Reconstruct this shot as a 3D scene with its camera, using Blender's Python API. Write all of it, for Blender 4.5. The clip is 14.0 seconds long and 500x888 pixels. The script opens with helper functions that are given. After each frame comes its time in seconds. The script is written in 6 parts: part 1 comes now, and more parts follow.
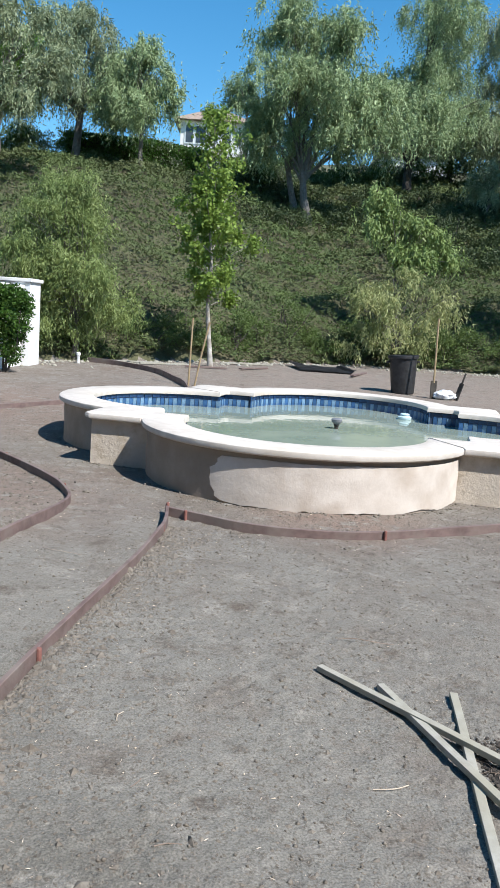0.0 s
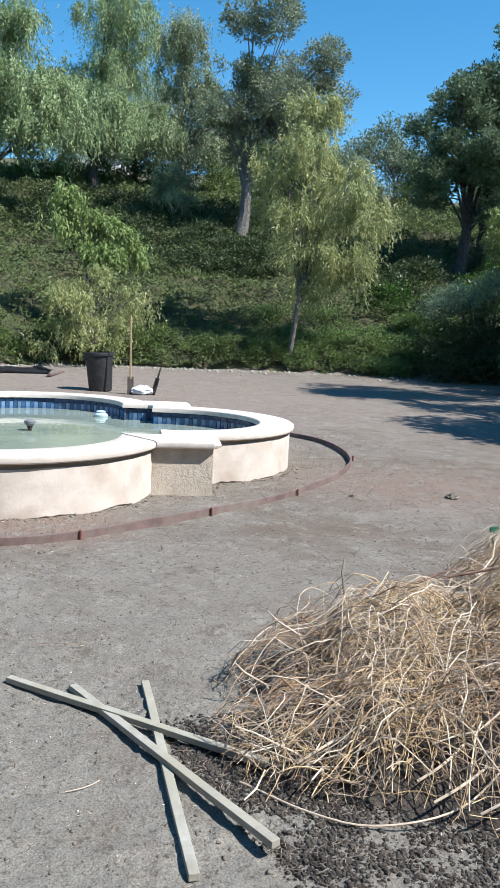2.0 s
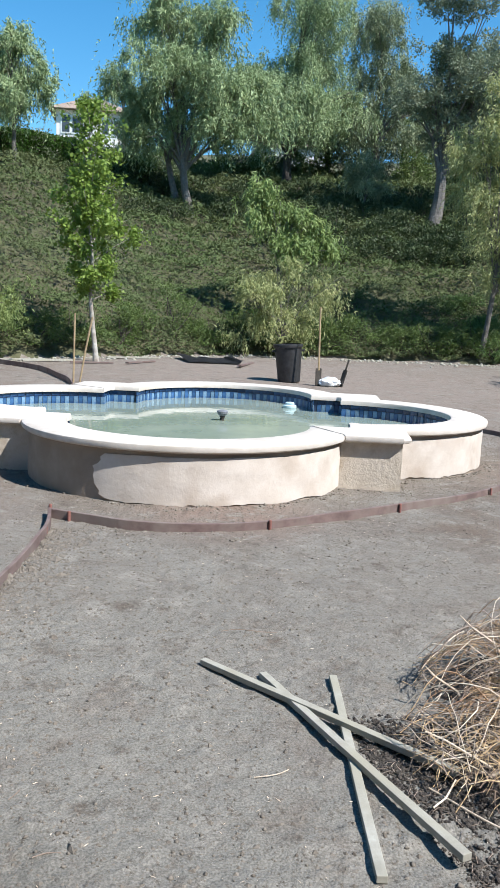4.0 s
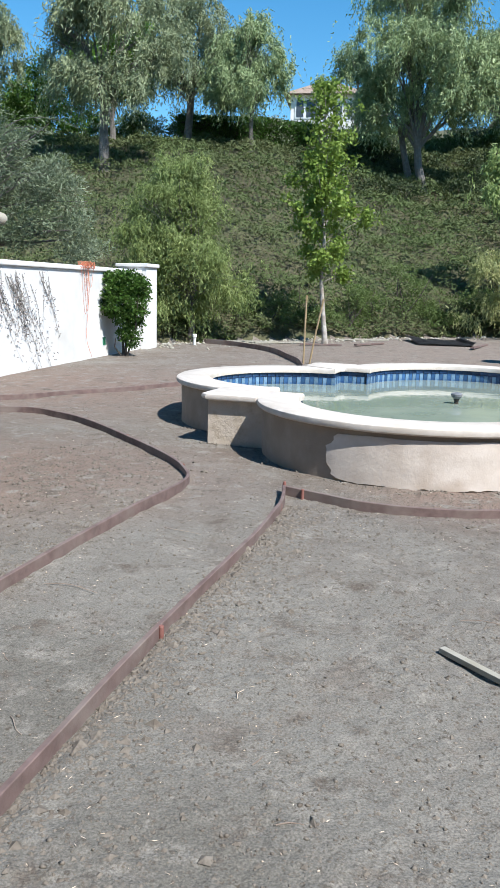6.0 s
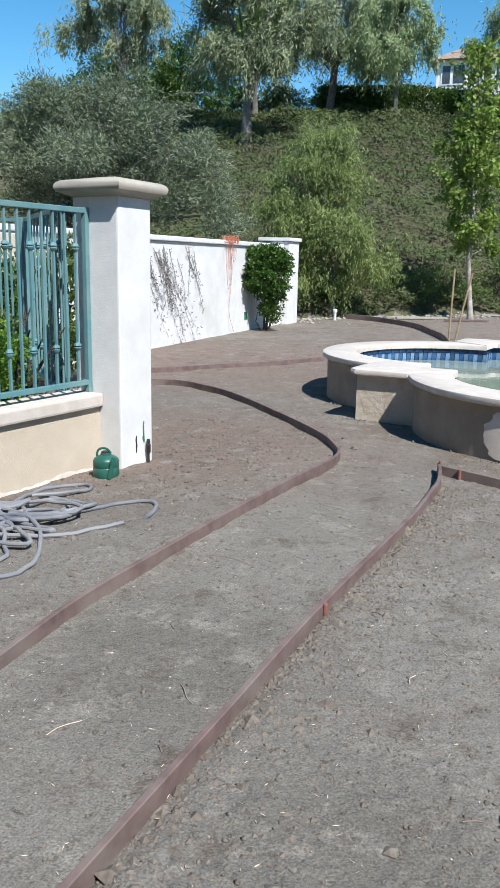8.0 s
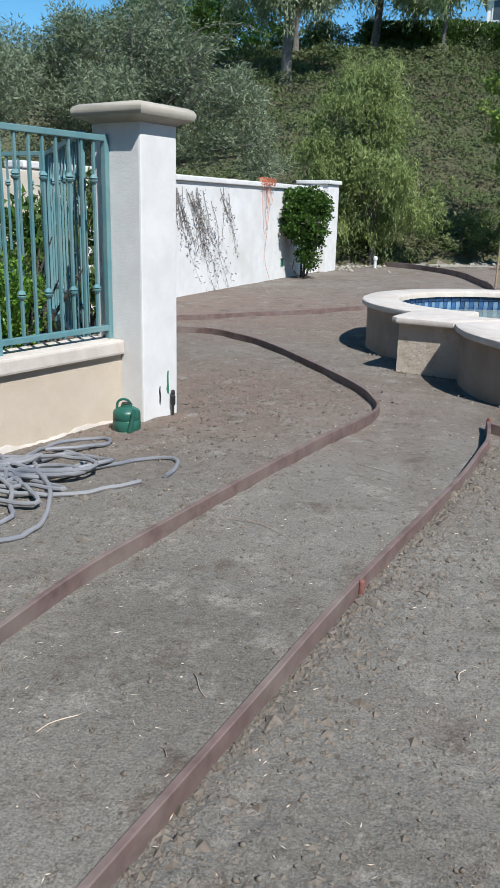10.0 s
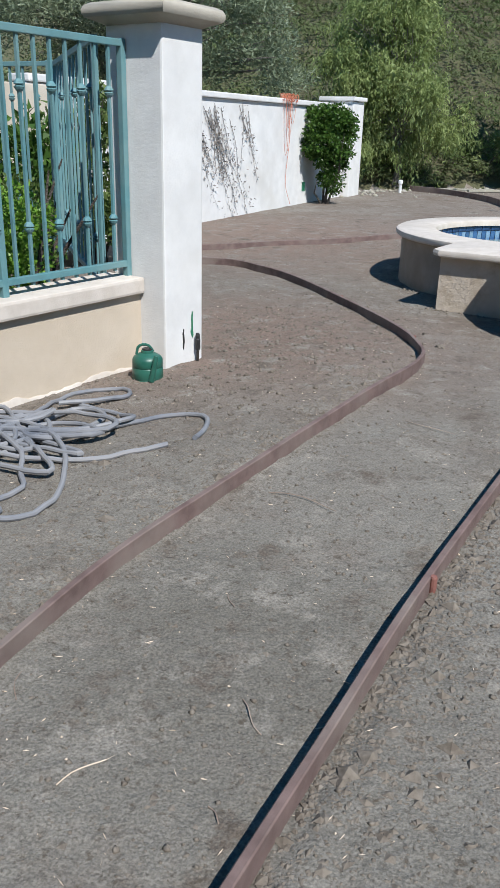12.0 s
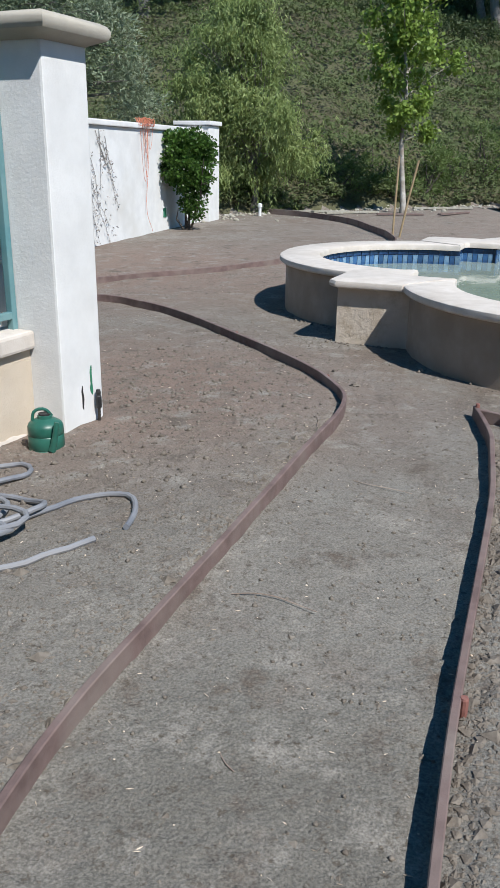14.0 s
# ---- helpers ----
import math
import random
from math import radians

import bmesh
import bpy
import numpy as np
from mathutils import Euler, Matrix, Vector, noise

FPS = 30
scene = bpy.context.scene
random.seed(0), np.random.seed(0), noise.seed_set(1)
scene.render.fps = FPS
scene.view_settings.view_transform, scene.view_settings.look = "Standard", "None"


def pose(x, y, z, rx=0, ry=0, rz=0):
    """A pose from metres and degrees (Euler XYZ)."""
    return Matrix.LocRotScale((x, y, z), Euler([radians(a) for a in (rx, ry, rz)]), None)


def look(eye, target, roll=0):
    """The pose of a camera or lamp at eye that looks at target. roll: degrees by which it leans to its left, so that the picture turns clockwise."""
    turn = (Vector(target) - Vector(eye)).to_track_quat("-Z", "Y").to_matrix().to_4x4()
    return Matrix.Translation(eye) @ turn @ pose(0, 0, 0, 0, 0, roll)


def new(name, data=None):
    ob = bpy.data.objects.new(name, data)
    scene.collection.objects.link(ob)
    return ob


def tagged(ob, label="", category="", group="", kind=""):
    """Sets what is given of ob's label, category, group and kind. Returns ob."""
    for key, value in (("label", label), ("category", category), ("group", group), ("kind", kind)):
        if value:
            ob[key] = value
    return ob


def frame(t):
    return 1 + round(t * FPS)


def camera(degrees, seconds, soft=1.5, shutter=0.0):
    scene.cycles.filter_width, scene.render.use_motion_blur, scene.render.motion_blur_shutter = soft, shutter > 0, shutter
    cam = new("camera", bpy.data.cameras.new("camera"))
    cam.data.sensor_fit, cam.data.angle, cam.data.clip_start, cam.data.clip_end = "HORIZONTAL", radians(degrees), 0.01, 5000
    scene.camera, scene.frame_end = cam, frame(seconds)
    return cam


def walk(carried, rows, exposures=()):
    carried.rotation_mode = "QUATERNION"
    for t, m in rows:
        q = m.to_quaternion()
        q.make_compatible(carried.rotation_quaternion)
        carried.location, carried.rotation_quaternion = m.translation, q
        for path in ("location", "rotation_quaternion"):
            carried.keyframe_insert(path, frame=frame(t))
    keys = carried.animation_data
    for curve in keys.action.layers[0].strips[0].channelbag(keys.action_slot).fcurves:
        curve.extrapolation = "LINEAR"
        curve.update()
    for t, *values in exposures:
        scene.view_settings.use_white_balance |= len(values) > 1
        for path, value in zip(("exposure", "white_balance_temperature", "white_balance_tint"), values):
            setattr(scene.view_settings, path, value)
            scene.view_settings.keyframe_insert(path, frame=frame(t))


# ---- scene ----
# camera: seconds, eye, then yaw, pitch and roll in degrees
cam = camera(34.36, 14.0)
ROWS = [
    (0.0, -0.081, 0.158, 1.342, -0.05, -8.72, 3.93),
    (0.5, -0.053, 0.138, 1.360, -4.38, -8.80, 3.16),
    (1.0, -0.020, 0.142, 1.350, -10.25, -8.41, 3.40),
    (1.5, 0.010, 0.127, 1.357, -16.02, -7.48, 2.81),
    (2.0, 0.042, 0.130, 1.350, -20.64, -7.73, 2.63),
    (2.5, 0.061, 0.120, 1.359, -25.13, -8.06, 3.48),
    (3.0, 0.058, 0.103, 1.374, -21.12, -8.30, 2.62),
    (3.5, 0.027, 0.125, 1.372, -13.66, -8.26, 2.57),
    (4.0, 0.001, 0.142, 1.369, -7.59, -8.95, 2.43),
    (4.2, -0.005, 0.162, 1.362, -5.40, -9.26, 2.20),
    (6.3, -0.099, 0.201, 1.332, 9.58, -10.81, 1.97),
    (6.5, -0.115, 0.219, 1.320, 10.37, -10.98, 2.38),
    (7.0, -0.152, 0.207, 1.335, 12.41, -12.19, 2.13),
    (7.5, -0.201, 0.214, 1.329, 14.98, -11.81, 1.84),
    (8.0, -0.239, 0.238, 1.312, 17.58, -12.52, 1.10),
    (8.2, -0.247, 0.277, 1.306, 18.41, -13.89, 0.53),
    (10.3, -0.376, 0.627, 1.236, 20.18, -16.93, 1.19),
    (10.5, -0.421, 0.641, 1.238, 18.92, -18.13, 1.76),
    (11.0, -0.517, 0.672, 1.238, 17.77, -19.37, 2.03),
    (11.5, -0.551, 0.819, 1.231, 21.41, -20.23, 0.70),
    (12.0, -0.600, 0.978, 1.230, 20.74, -21.14, 1.46),
    (12.5, -0.759, 1.042, 1.245, 12.95, -21.23, 2.78),
    (13.0, -0.917, 1.121, 1.247, 13.58, -22.17, 0.48),
    (13.5, -0.972, 1.226, 1.240, 11.65, -21.16, 0.31),
    (14.0, -1.028, 1.377, 1.257, 10.35, -19.53, 0.83),
]
walk(cam, [(t, pose(x, y, z, 90 + pitch, 0, yaw) @ pose(0, 0, 0, 0, 0, roll)) for t, x, y, z, yaw, pitch, roll in ROWS],
     [(0.0, 0.68), (1.0, 0.70), (2.5, 0.86), (3.3, 0.84), (4.0, 0.80), (7.0, 0.66), (8.2, 0.54), (10.3, 0.36), (14.0, 0.34)])

# ---- world and sun ----
SUN_AZ, SUN_EL = radians(-42.0), radians(50.0)   # direction towards the sun, from +x
world = bpy.data.worlds.new("sky")
scene.world = world
world.use_nodes = True
wn = world.node_tree.nodes
sky = wn.new("ShaderNodeTexSky")
sky.sky_type, sky.sun_disc = "NISHITA", False
sky.sun_elevation, sky.sun_rotation = SUN_EL, math.pi / 2 - SUN_AZ
sky.air_density, sky.dust_density, sky.ozone_density = 1.0, 0.0, 4.0
clear = wn.new("ShaderNodeHueSaturation")
clear.inputs["Hue"].default_value = 0.490
clear.inputs["Saturation"].default_value = 1.29
clear.inputs["Value"].default_value = 1.08
world.node_tree.links.new(sky.outputs[0], clear.inputs["Color"])
world.node_tree.links.new(clear.outputs[0], wn["Background"].inputs[0])
wn["Background"].inputs[1].default_value = 0.102
sun = new("sun", bpy.data.lights.new("sun", "SUN"))
sun.data.energy, sun.data.angle, sun.data.color = 5.0, radians(0.55), (1.0, 0.975, 0.945)
sun_way = Vector((math.cos(SUN_AZ) * math.cos(SUN_EL), math.sin(SUN_AZ) * math.cos(SUN_EL), math.sin(SUN_EL)))
sun.matrix_world = look(sun_way * 60, (0, 0, 0))

# ---- materials ----


def ramp_mix(nt, fac, a, b):
    m = nt.nodes.new("ShaderNodeMix")
    m.data_type = "RGBA"
    if fac is not None:
        nt.links.new(fac, m.inputs[0])
    for k, c in ((6, a), (7, b)):
        if isinstance(c, tuple):
            m.inputs[k].default_value = (*c[:3], 1)
        else:
            nt.links.new(c, m.inputs[k])
    return m.outputs[2], m


def noise_of(nt, vec, scale, detail=5, rough=0.6, lo=0.35, hi=0.65):
    n = nt.nodes.new("ShaderNodeTexNoise")
    n.inputs["Scale"].default_value, n.inputs["Detail"].default_value, n.inputs["Roughness"].default_value = scale, detail, rough
    nt.links.new(vec, n.inputs["Vector"])
    r = nt.nodes.new("ShaderNodeMapRange")
    r.inputs[1].default_value, r.inputs[2].default_value = lo, hi
    nt.links.new(n.outputs[0], r.inputs[0])
    return r.outputs[0]


def mat(name, c1, c2, c3=None, rough=0.8, scale=10.0, big=0.8, bump=0.3, grain=60.0, metal=0.0, depth=0.004, vary=0.0, lo=0.35, hi=0.65, spec=0.5):
    """A surface with grain between c1 and c2, large stains towards c3, and fine relief."""
    m = bpy.data.materials.new(name)
    m.use_nodes = True
    nt = m.node_tree
    b = nt.nodes["Principled BSDF"]
    tc = nt.nodes.new("ShaderNodeTexCoord").outputs["Object"]
    col, _ = ramp_mix(nt, noise_of(nt, tc, scale), c1, c2)
    if c3:
        col, _ = ramp_mix(nt, noise_of(nt, tc, big, 4, 0.55, lo, hi), col, c3)
    if vary:
        oi = nt.nodes.new("ShaderNodeObjectInfo")
        hs = nt.nodes.new("ShaderNodeHueSaturation")
        mr = nt.nodes.new("ShaderNodeMapRange")
        mr.inputs[3].default_value, mr.inputs[4].default_value = 1 - vary, 1 + vary
        nt.links.new(oi.outputs["Random"], mr.inputs[0])
        nt.links.new(mr.outputs[0], hs.inputs["Value"])
        nt.links.new(col, hs.inputs["Color"])
        col = hs.outputs[0]
    nt.links.new(col, b.inputs["Base Color"])
    b.inputs["Roughness"].default_value, b.inputs["Metallic"].default_value = rough, metal
    b.inputs["Specular IOR Level"].default_value = spec
    if bump:
        bp = nt.nodes.new("ShaderNodeBump")
        bp.inputs["Strength"].default_value, bp.inputs["Distance"].default_value = bump, depth
        nt.links.new(noise_of(nt, tc, grain, 6, 0.65, 0.2, 0.8), bp.inputs["Height"])
        nt.links.new(bp.outputs[0], b.inputs["Normal"])
    return m


def leaf_mat(name, c1, c2, c3, through_light=0.35, rough=0.55, big=0.5):
    """Leaves: each leaf has its own tint between c1 and c2, branches drift towards c3."""
    m = bpy.data.materials.new(name)
    m.use_nodes = True
    nt = m.node_tree
    b = nt.nodes["Principled BSDF"]
    tc = nt.nodes.new("ShaderNodeTexCoord").outputs["Object"]
    geo = nt.nodes.new("ShaderNodeNewGeometry")
    col, _ = ramp_mix(nt, geo.outputs["Random Per Island"], c1, c2)
    col, _ = ramp_mix(nt, noise_of(nt, tc, big, 3), col, c3)
    nt.links.new(col, b.inputs["Base Color"])
    b.inputs["Roughness"].default_value = rough
    b.inputs["Specular IOR Level"].default_value = 0.35
    tr = nt.nodes.new("ShaderNodeBsdfTranslucent")
    nt.links.new(col, tr.inputs["Color"])
    mx = nt.nodes.new("ShaderNodeMixShader")
    mx.inputs[0].default_value = through_light
    nt.links.new(b.outputs[0], mx.inputs[1])
    nt.links.new(tr.outputs[0], mx.inputs[2])
    nt.links.new(mx.outputs[0], nt.nodes["Material Output"].inputs["Surface"])
    return m


DIRT = mat("dirt", (0.135, 0.118, 0.102), (0.198, 0.176, 0.155), (0.174, 0.152, 0.13), rough=0.95, scale=40, big=2.6, bump=0.5, grain=120, depth=0.006, spec=0.15)


def dirt_patches(m):
    """Damp brown patches, paler trodden ones, tilled beds and dark crumbs over the dirt."""
    nt = m.node_tree
    b = nt.nodes["Principled BSDF"]
    col = b.inputs["Base Color"].links[0].from_socket
    tc = [n for n in nt.nodes if n.type == "TEX_COORD"][0].outputs["Object"]
    shift = nt.nodes.new("ShaderNodeMapping")
    shift.inputs["Location"].default_value = (4.3, 1.7, 0)
    nt.links.new(tc, shift.inputs["Vector"])
    dry = shift.outputs[0]
    col, _ = ramp_mix(nt, noise_of(nt, tc, 9.0, 6, 0.7, 0.48, 0.72), col, (0.14, 0.118, 0.0971))
    col, _ = ramp_mix(nt, noise_of(nt, dry, 2.1, 6, 0.7, 0.50, 0.66), col, (0.204, 0.193, 0.17))
    col, _ = ramp_mix(nt, noise_of(nt, tc, 0.6, 7, 0.72, 0.50, 0.64), col, (0.138, 0.109, 0.0879))
    col, _ = ramp_mix(nt, noise_of(nt, dry, 0.9, 6, 0.65, 0.54, 0.70), col, (0.217, 0.204, 0.179))
    tilled, pale = (0.198, 0.149, 0.123), (0.216, 0.178, 0.152)
    grey, damp = (0.188, 0.178, 0.157), (0.145, 0.136, 0.118)
    for (cx, cy), reach, tone in (((-0.5, 1.9), 4.2, grey), ((-1.25, 2.55), 0.75, damp), ((-0.45, 1.75), 0.55, damp), ((-2.5, 5.6), 1.9, tilled), ((-3.8, 10.5), 3.2, tilled), ((4.2, 6.6), 1.6, tilled), ((0.6, 5.6), 0.9, tilled), ((3.0, 16.0), 9.0, pale)):
        far = nt.nodes.new("ShaderNodeVectorMath")
        far.operation = "DISTANCE"
        nt.links.new(tc, far.inputs[0])
        far.inputs[1].default_value = (cx, cy, 0)
        r = nt.nodes.new("ShaderNodeMapRange")
        r.inputs[1].default_value, r.inputs[2].default_value = reach, reach * 0.3
        nt.links.new(far.outputs["Value"], r.inputs[0])
        k = nt.nodes.new("ShaderNodeMath")
        k.operation = "MULTIPLY"
        nt.links.new(r.outputs[0], k.inputs[0])
        nt.links.new(noise_of(nt, tc, 3.0, 6, 0.75, 0.30, 0.50), k.inputs[1])
        col, _ = ramp_mix(nt, k.outputs[0], col, tone)
    col, _ = ramp_mix(nt, noise_of(nt, dry, 5.0, 7, 0.75, 0.53, 0.64), col, (0.234, 0.218, 0.191))
    col, _ = ramp_mix(nt, noise_of(nt, tc, 4.2, 7, 0.78, 0.55, 0.66), col, (0.117, 0.098, 0.0812))
    grain, _ = ramp_mix(nt, noise_of(nt, dry, 150, 3, 0.6, 0.35, 0.65), (0.72, 0.72, 0.72), (1.28, 1.28, 1.28))
    mul = nt.nodes.new("ShaderNodeMix")
    mul.data_type, mul.blend_type = "RGBA", "MULTIPLY"
    mul.inputs[0].default_value = 1.0
    nt.links.new(col, mul.inputs[6])
    nt.links.new(grain, mul.inputs[7])
    col = mul.outputs[2]
    crumbs = noise_of(nt, tc, 38, 6, 0.7, 0.56, 0.68)
    col, _ = ramp_mix(nt, crumbs, col, (0.0884, 0.0748, 0.0595))
    nt.links.new(col, b.inputs["Base Color"])
    old = [n for n in nt.nodes if n.type == "BUMP"][0]
    bp = nt.nodes.new("ShaderNodeBump")
    bp.inputs["Strength"].default_value, bp.inputs["Distance"].default_value = 0.5, 0.012
    nt.links.new(noise_of(nt, tc, 34, 6, 0.65, 0.25, 0.75), bp.inputs["Height"])
    nt.links.new(bp.outputs[0], old.inputs["Normal"])


dirt_patches(DIRT)
SOIL = mat("hill_soil", (0.062, 0.068, 0.032), (0.115, 0.118, 0.058), (0.088, 0.082, 0.045), rough=1.0, scale=6, big=0.3, bump=0.6, grain=12, depth=0.05)
LAWN = mat("lawn", (0.0765, 0.136, 0.0255), (0.136, 0.204, 0.0425), rough=0.9, scale=12, bump=0.8, grain=30, depth=0.03)
CLOD = mat("clod", (0.115, 0.0978, 0.0808), (0.2, 0.177, 0.149), rough=1.0, scale=30, bump=0.6, vary=0.0, spec=0.2)
STUCCO_W = mat("white_stucco", (0.60, 0.605, 0.60), (0.68, 0.685, 0.68), (0.53, 0.52, 0.49), rough=0.9, scale=5, big=1.1, bump=0.3, grain=75, depth=0.004, lo=0.5, hi=0.8)
STUCCO_T = mat("tan_stucco", (0.527, 0.451, 0.357), (0.595, 0.518, 0.425), (0.459, 0.391, 0.306), rough=0.95, scale=4, big=1.6, bump=0.5, grain=120, depth=0.005)
STUCCO_C = mat("cream_stucco", (0.58, 0.53, 0.46), (0.66, 0.62, 0.55), (0.50, 0.44, 0.36), rough=0.95, scale=4, big=1.6, bump=0.4, grain=120, depth=0.004)
STUCCO_B = mat("brown_stucco", (0.145, 0.115, 0.0892), (0.196, 0.162, 0.128), (0.119, 0.0978, 0.0765), rough=0.95, scale=4, big=1.6, bump=0.5, grain=120, depth=0.005)
PLASTER = mat("pool_plaster", (0.49, 0.43, 0.375), (0.58, 0.525, 0.47), (0.39, 0.32, 0.26), rough=0.95, scale=5, big=2.1, bump=0.35, grain=36, depth=0.004, lo=0.52, hi=0.74)
OLD_P = mat("old_stucco", (0.30, 0.245, 0.195), (0.39, 0.33, 0.275), (0.25, 0.20, 0.155), rough=0.95, scale=6, big=2.4, bump=0.45, grain=60, depth=0.005)
ROUGH_P = mat("bare_plaster", (0.40, 0.335, 0.26), (0.56, 0.495, 0.415), (0.48, 0.42, 0.35), rough=1.0, scale=9, big=5, bump=0.6, grain=30, depth=0.008, lo=0.42, hi=0.6)
COPING = mat("cast_coping", (0.49, 0.445, 0.395), (0.58, 0.535, 0.485), (0.42, 0.37, 0.31), rough=0.85, scale=9, big=1.5, bump=0.35, grain=140, depth=0.003, lo=0.52, hi=0.85)
CAPSTONE = mat("cap_concrete", (0.374, 0.348, 0.293), (0.484, 0.451, 0.387), (0.315, 0.293, 0.246), rough=0.9, scale=7, big=2.0, bump=0.4, grain=110)
EDGING = mat("edging_board", (0.105, 0.070, 0.064), (0.168, 0.117, 0.107), (0.19, 0.155, 0.137), rough=0.8, scale=11, big=3.5, bump=0.5, grain=45, depth=0.003, lo=0.45, hi=0.7)
STAKE_RED = mat("edging_stake", (0.162, 0.0638, 0.0493), (0.23, 0.102, 0.085), rough=0.8, scale=20, bump=0.3)
WOOD = mat("weathered_wood", (0.246, 0.234, 0.2), (0.383, 0.374, 0.332), (0.289, 0.272, 0.212), rough=0.9, scale=14, big=3, bump=0.5, grain=60, depth=0.002)
BAMBOO = mat("stake_wood", (0.255, 0.187, 0.102), (0.357, 0.272, 0.162), rough=0.8, scale=12, bump=0.3)
TEAL = mat("teal_paint", (0.0723, 0.187, 0.212), (0.102, 0.246, 0.272), (0.145, 0.255, 0.264), rough=0.45, scale=10, big=4, bump=0.15, grain=80, depth=0.001)
TILE = mat("blue_tile", (0.012, 0.035, 0.095), (0.03, 0.085, 0.20), (0.01, 0.025, 0.07), rough=0.15, scale=45, big=14, bump=0.1, grain=60, depth=0.001, vary=0.3)
TILE_L = mat("pale_tile", (0.10, 0.21, 0.33), (0.29, 0.39, 0.46), (0.07, 0.15, 0.28), rough=0.15, scale=34, big=10, bump=0.1, grain=60, depth=0.001, vary=0.25)
TILE_M = mat("mid_blue_tile", (0.03, 0.09, 0.21), (0.07, 0.165, 0.31), (0.02, 0.06, 0.16), rough=0.15, scale=38, big=12, bump=0.1, grain=60, depth=0.001, vary=0.3)
FLOAT = mat("pale_blue_plastic", (0.383, 0.527, 0.578), (0.468, 0.612, 0.654), rough=0.45, scale=12, bump=0.1)
BLACK = mat("black_plastic", (0.0108, 0.0108, 0.0117), (0.027, 0.027, 0.0288), rough=0.5, scale=12, bump=0.2, grain=40)
TARP = mat("black_sheet", (0.017, 0.017, 0.0187), (0.0467, 0.0467, 0.051), rough=0.55, scale=8, bump=0.5, grain=14, depth=0.01)
GREEN_P = mat("green_plastic", (0.0085, 0.0723, 0.0527), (0.0136, 0.102, 0.0723), (0.0255, 0.119, 0.0892), rough=0.4, scale=12, big=6, bump=0.1)
HOSE = mat("hose_grey", (0.102, 0.115, 0.14), (0.17, 0.183, 0.208), (0.23, 0.234, 0.246), rough=0.6, scale=10, big=3.0, bump=0.3, grain=90, depth=0.001)
WHITE_P = mat("white_plastic", (0.63, 0.648, 0.648), (0.72, 0.738, 0.738), rough=0.4, scale=12, bump=0.2)
BAG = mat("white_bag", (0.558, 0.576, 0.594), (0.702, 0.72, 0.738), rough=0.6, scale=14, bump=0.6, grain=22, depth=0.02)
IRON = mat("dark_iron", (0.0425, 0.0382, 0.034), (0.085, 0.0723, 0.0595), rough=0.6, metal=0.6, scale=20)
GREEN_TAG = mat("green_stain", (0.017, 0.136, 0.0765), (0.0255, 0.187, 0.102), rough=0.7, scale=20)
CORD = mat("orange_cord", (0.468, 0.128, 0.068), (0.578, 0.221, 0.128), rough=0.6, scale=30)
BARK = mat("bark", (0.0935, 0.085, 0.0765), (0.212, 0.196, 0.178), (0.145, 0.132, 0.119), rough=1.0, scale=9, big=2, bump=0.9, grain=22, depth=0.03)
BARK_W = mat("pale_bark", (0.34, 0.323, 0.289), (0.527, 0.51, 0.468), (0.221, 0.187, 0.153), rough=0.95, scale=12, big=4, bump=0.6, grain=40, depth=0.01)
# bark tone; also used as painted shade inside and around the brush heap
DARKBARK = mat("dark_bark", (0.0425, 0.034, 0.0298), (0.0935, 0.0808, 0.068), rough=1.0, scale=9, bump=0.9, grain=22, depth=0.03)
HOUSE_W = mat("house_stucco", (0.648, 0.639, 0.621), (0.72, 0.711, 0.693), rough=0.9, scale=2, bump=0.2)
ROOF = mat("roof_tile", (0.238, 0.17, 0.128), (0.34, 0.255, 0.196), (0.281, 0.221, 0.187), rough=0.9, scale=6, bump=0.6, grain=8, depth=0.05)
GLASS_D = mat("dark_window", (0.034, 0.0425, 0.051), (0.0595, 0.068, 0.0765), rough=0.1, scale=3, bump=0.0)
STRAW = mat("straw", (0.40, 0.28, 0.15), (0.70, 0.53, 0.32), (0.24, 0.135, 0.078), rough=0.85, scale=9, big=2.2, lo=0.47, hi=0.66, bump=0.3, grain=60, depth=0.002)
# grey of the dead vine and of the shadows drawn with it
VINE_SHADOW_GREY = mat("vine_and_shadow_grey", (0.16, 0.145, 0.135), (0.30, 0.28, 0.265), rough=0.95, scale=12, bump=0.3)
POOL_IN = mat("pool_inside", (0.017, 0.034, 0.0765), (0.0425, 0.068, 0.119), rough=0.7, scale=10, bump=0.2)
TWIG = mat("dry_twig", (0.111, 0.0765, 0.0595), (0.255, 0.187, 0.145), (0.34, 0.281, 0.23), rough=0.95, scale=10, big=4, bump=0.4)
RED_TWIG = mat("reddish_branch", (0.10, 0.055, 0.042), (0.19, 0.115, 0.09), rough=0.9, scale=14, bump=0.4)
PALE_TWIG = mat("pale_root", (0.46, 0.37, 0.28), (0.62, 0.53, 0.43), rough=0.9, scale=12, bump=0.3)
VINE_PALE = mat("bleached_vine", (0.52, 0.43, 0.33), (0.72, 0.63, 0.51), rough=0.9, scale=12, bump=0.3)
PEPPER = leaf_mat("pepper_leaf", (0.22, 0.305, 0.145), (0.48, 0.575, 0.31), (0.17, 0.235, 0.105), 0.25, big=0.9)
PEPPER_Y = leaf_mat("pepper_leaf_bright", (0.16, 0.218, 0.066), (0.375, 0.445, 0.178), (0.17, 0.232, 0.073), 0.35, big=1.3)
PEPPER_D = leaf_mat("pepper_leaf_drying", (0.27, 0.31, 0.12), (0.57, 0.57, 0.29), (0.24, 0.28, 0.11), 0.4, big=1.3)
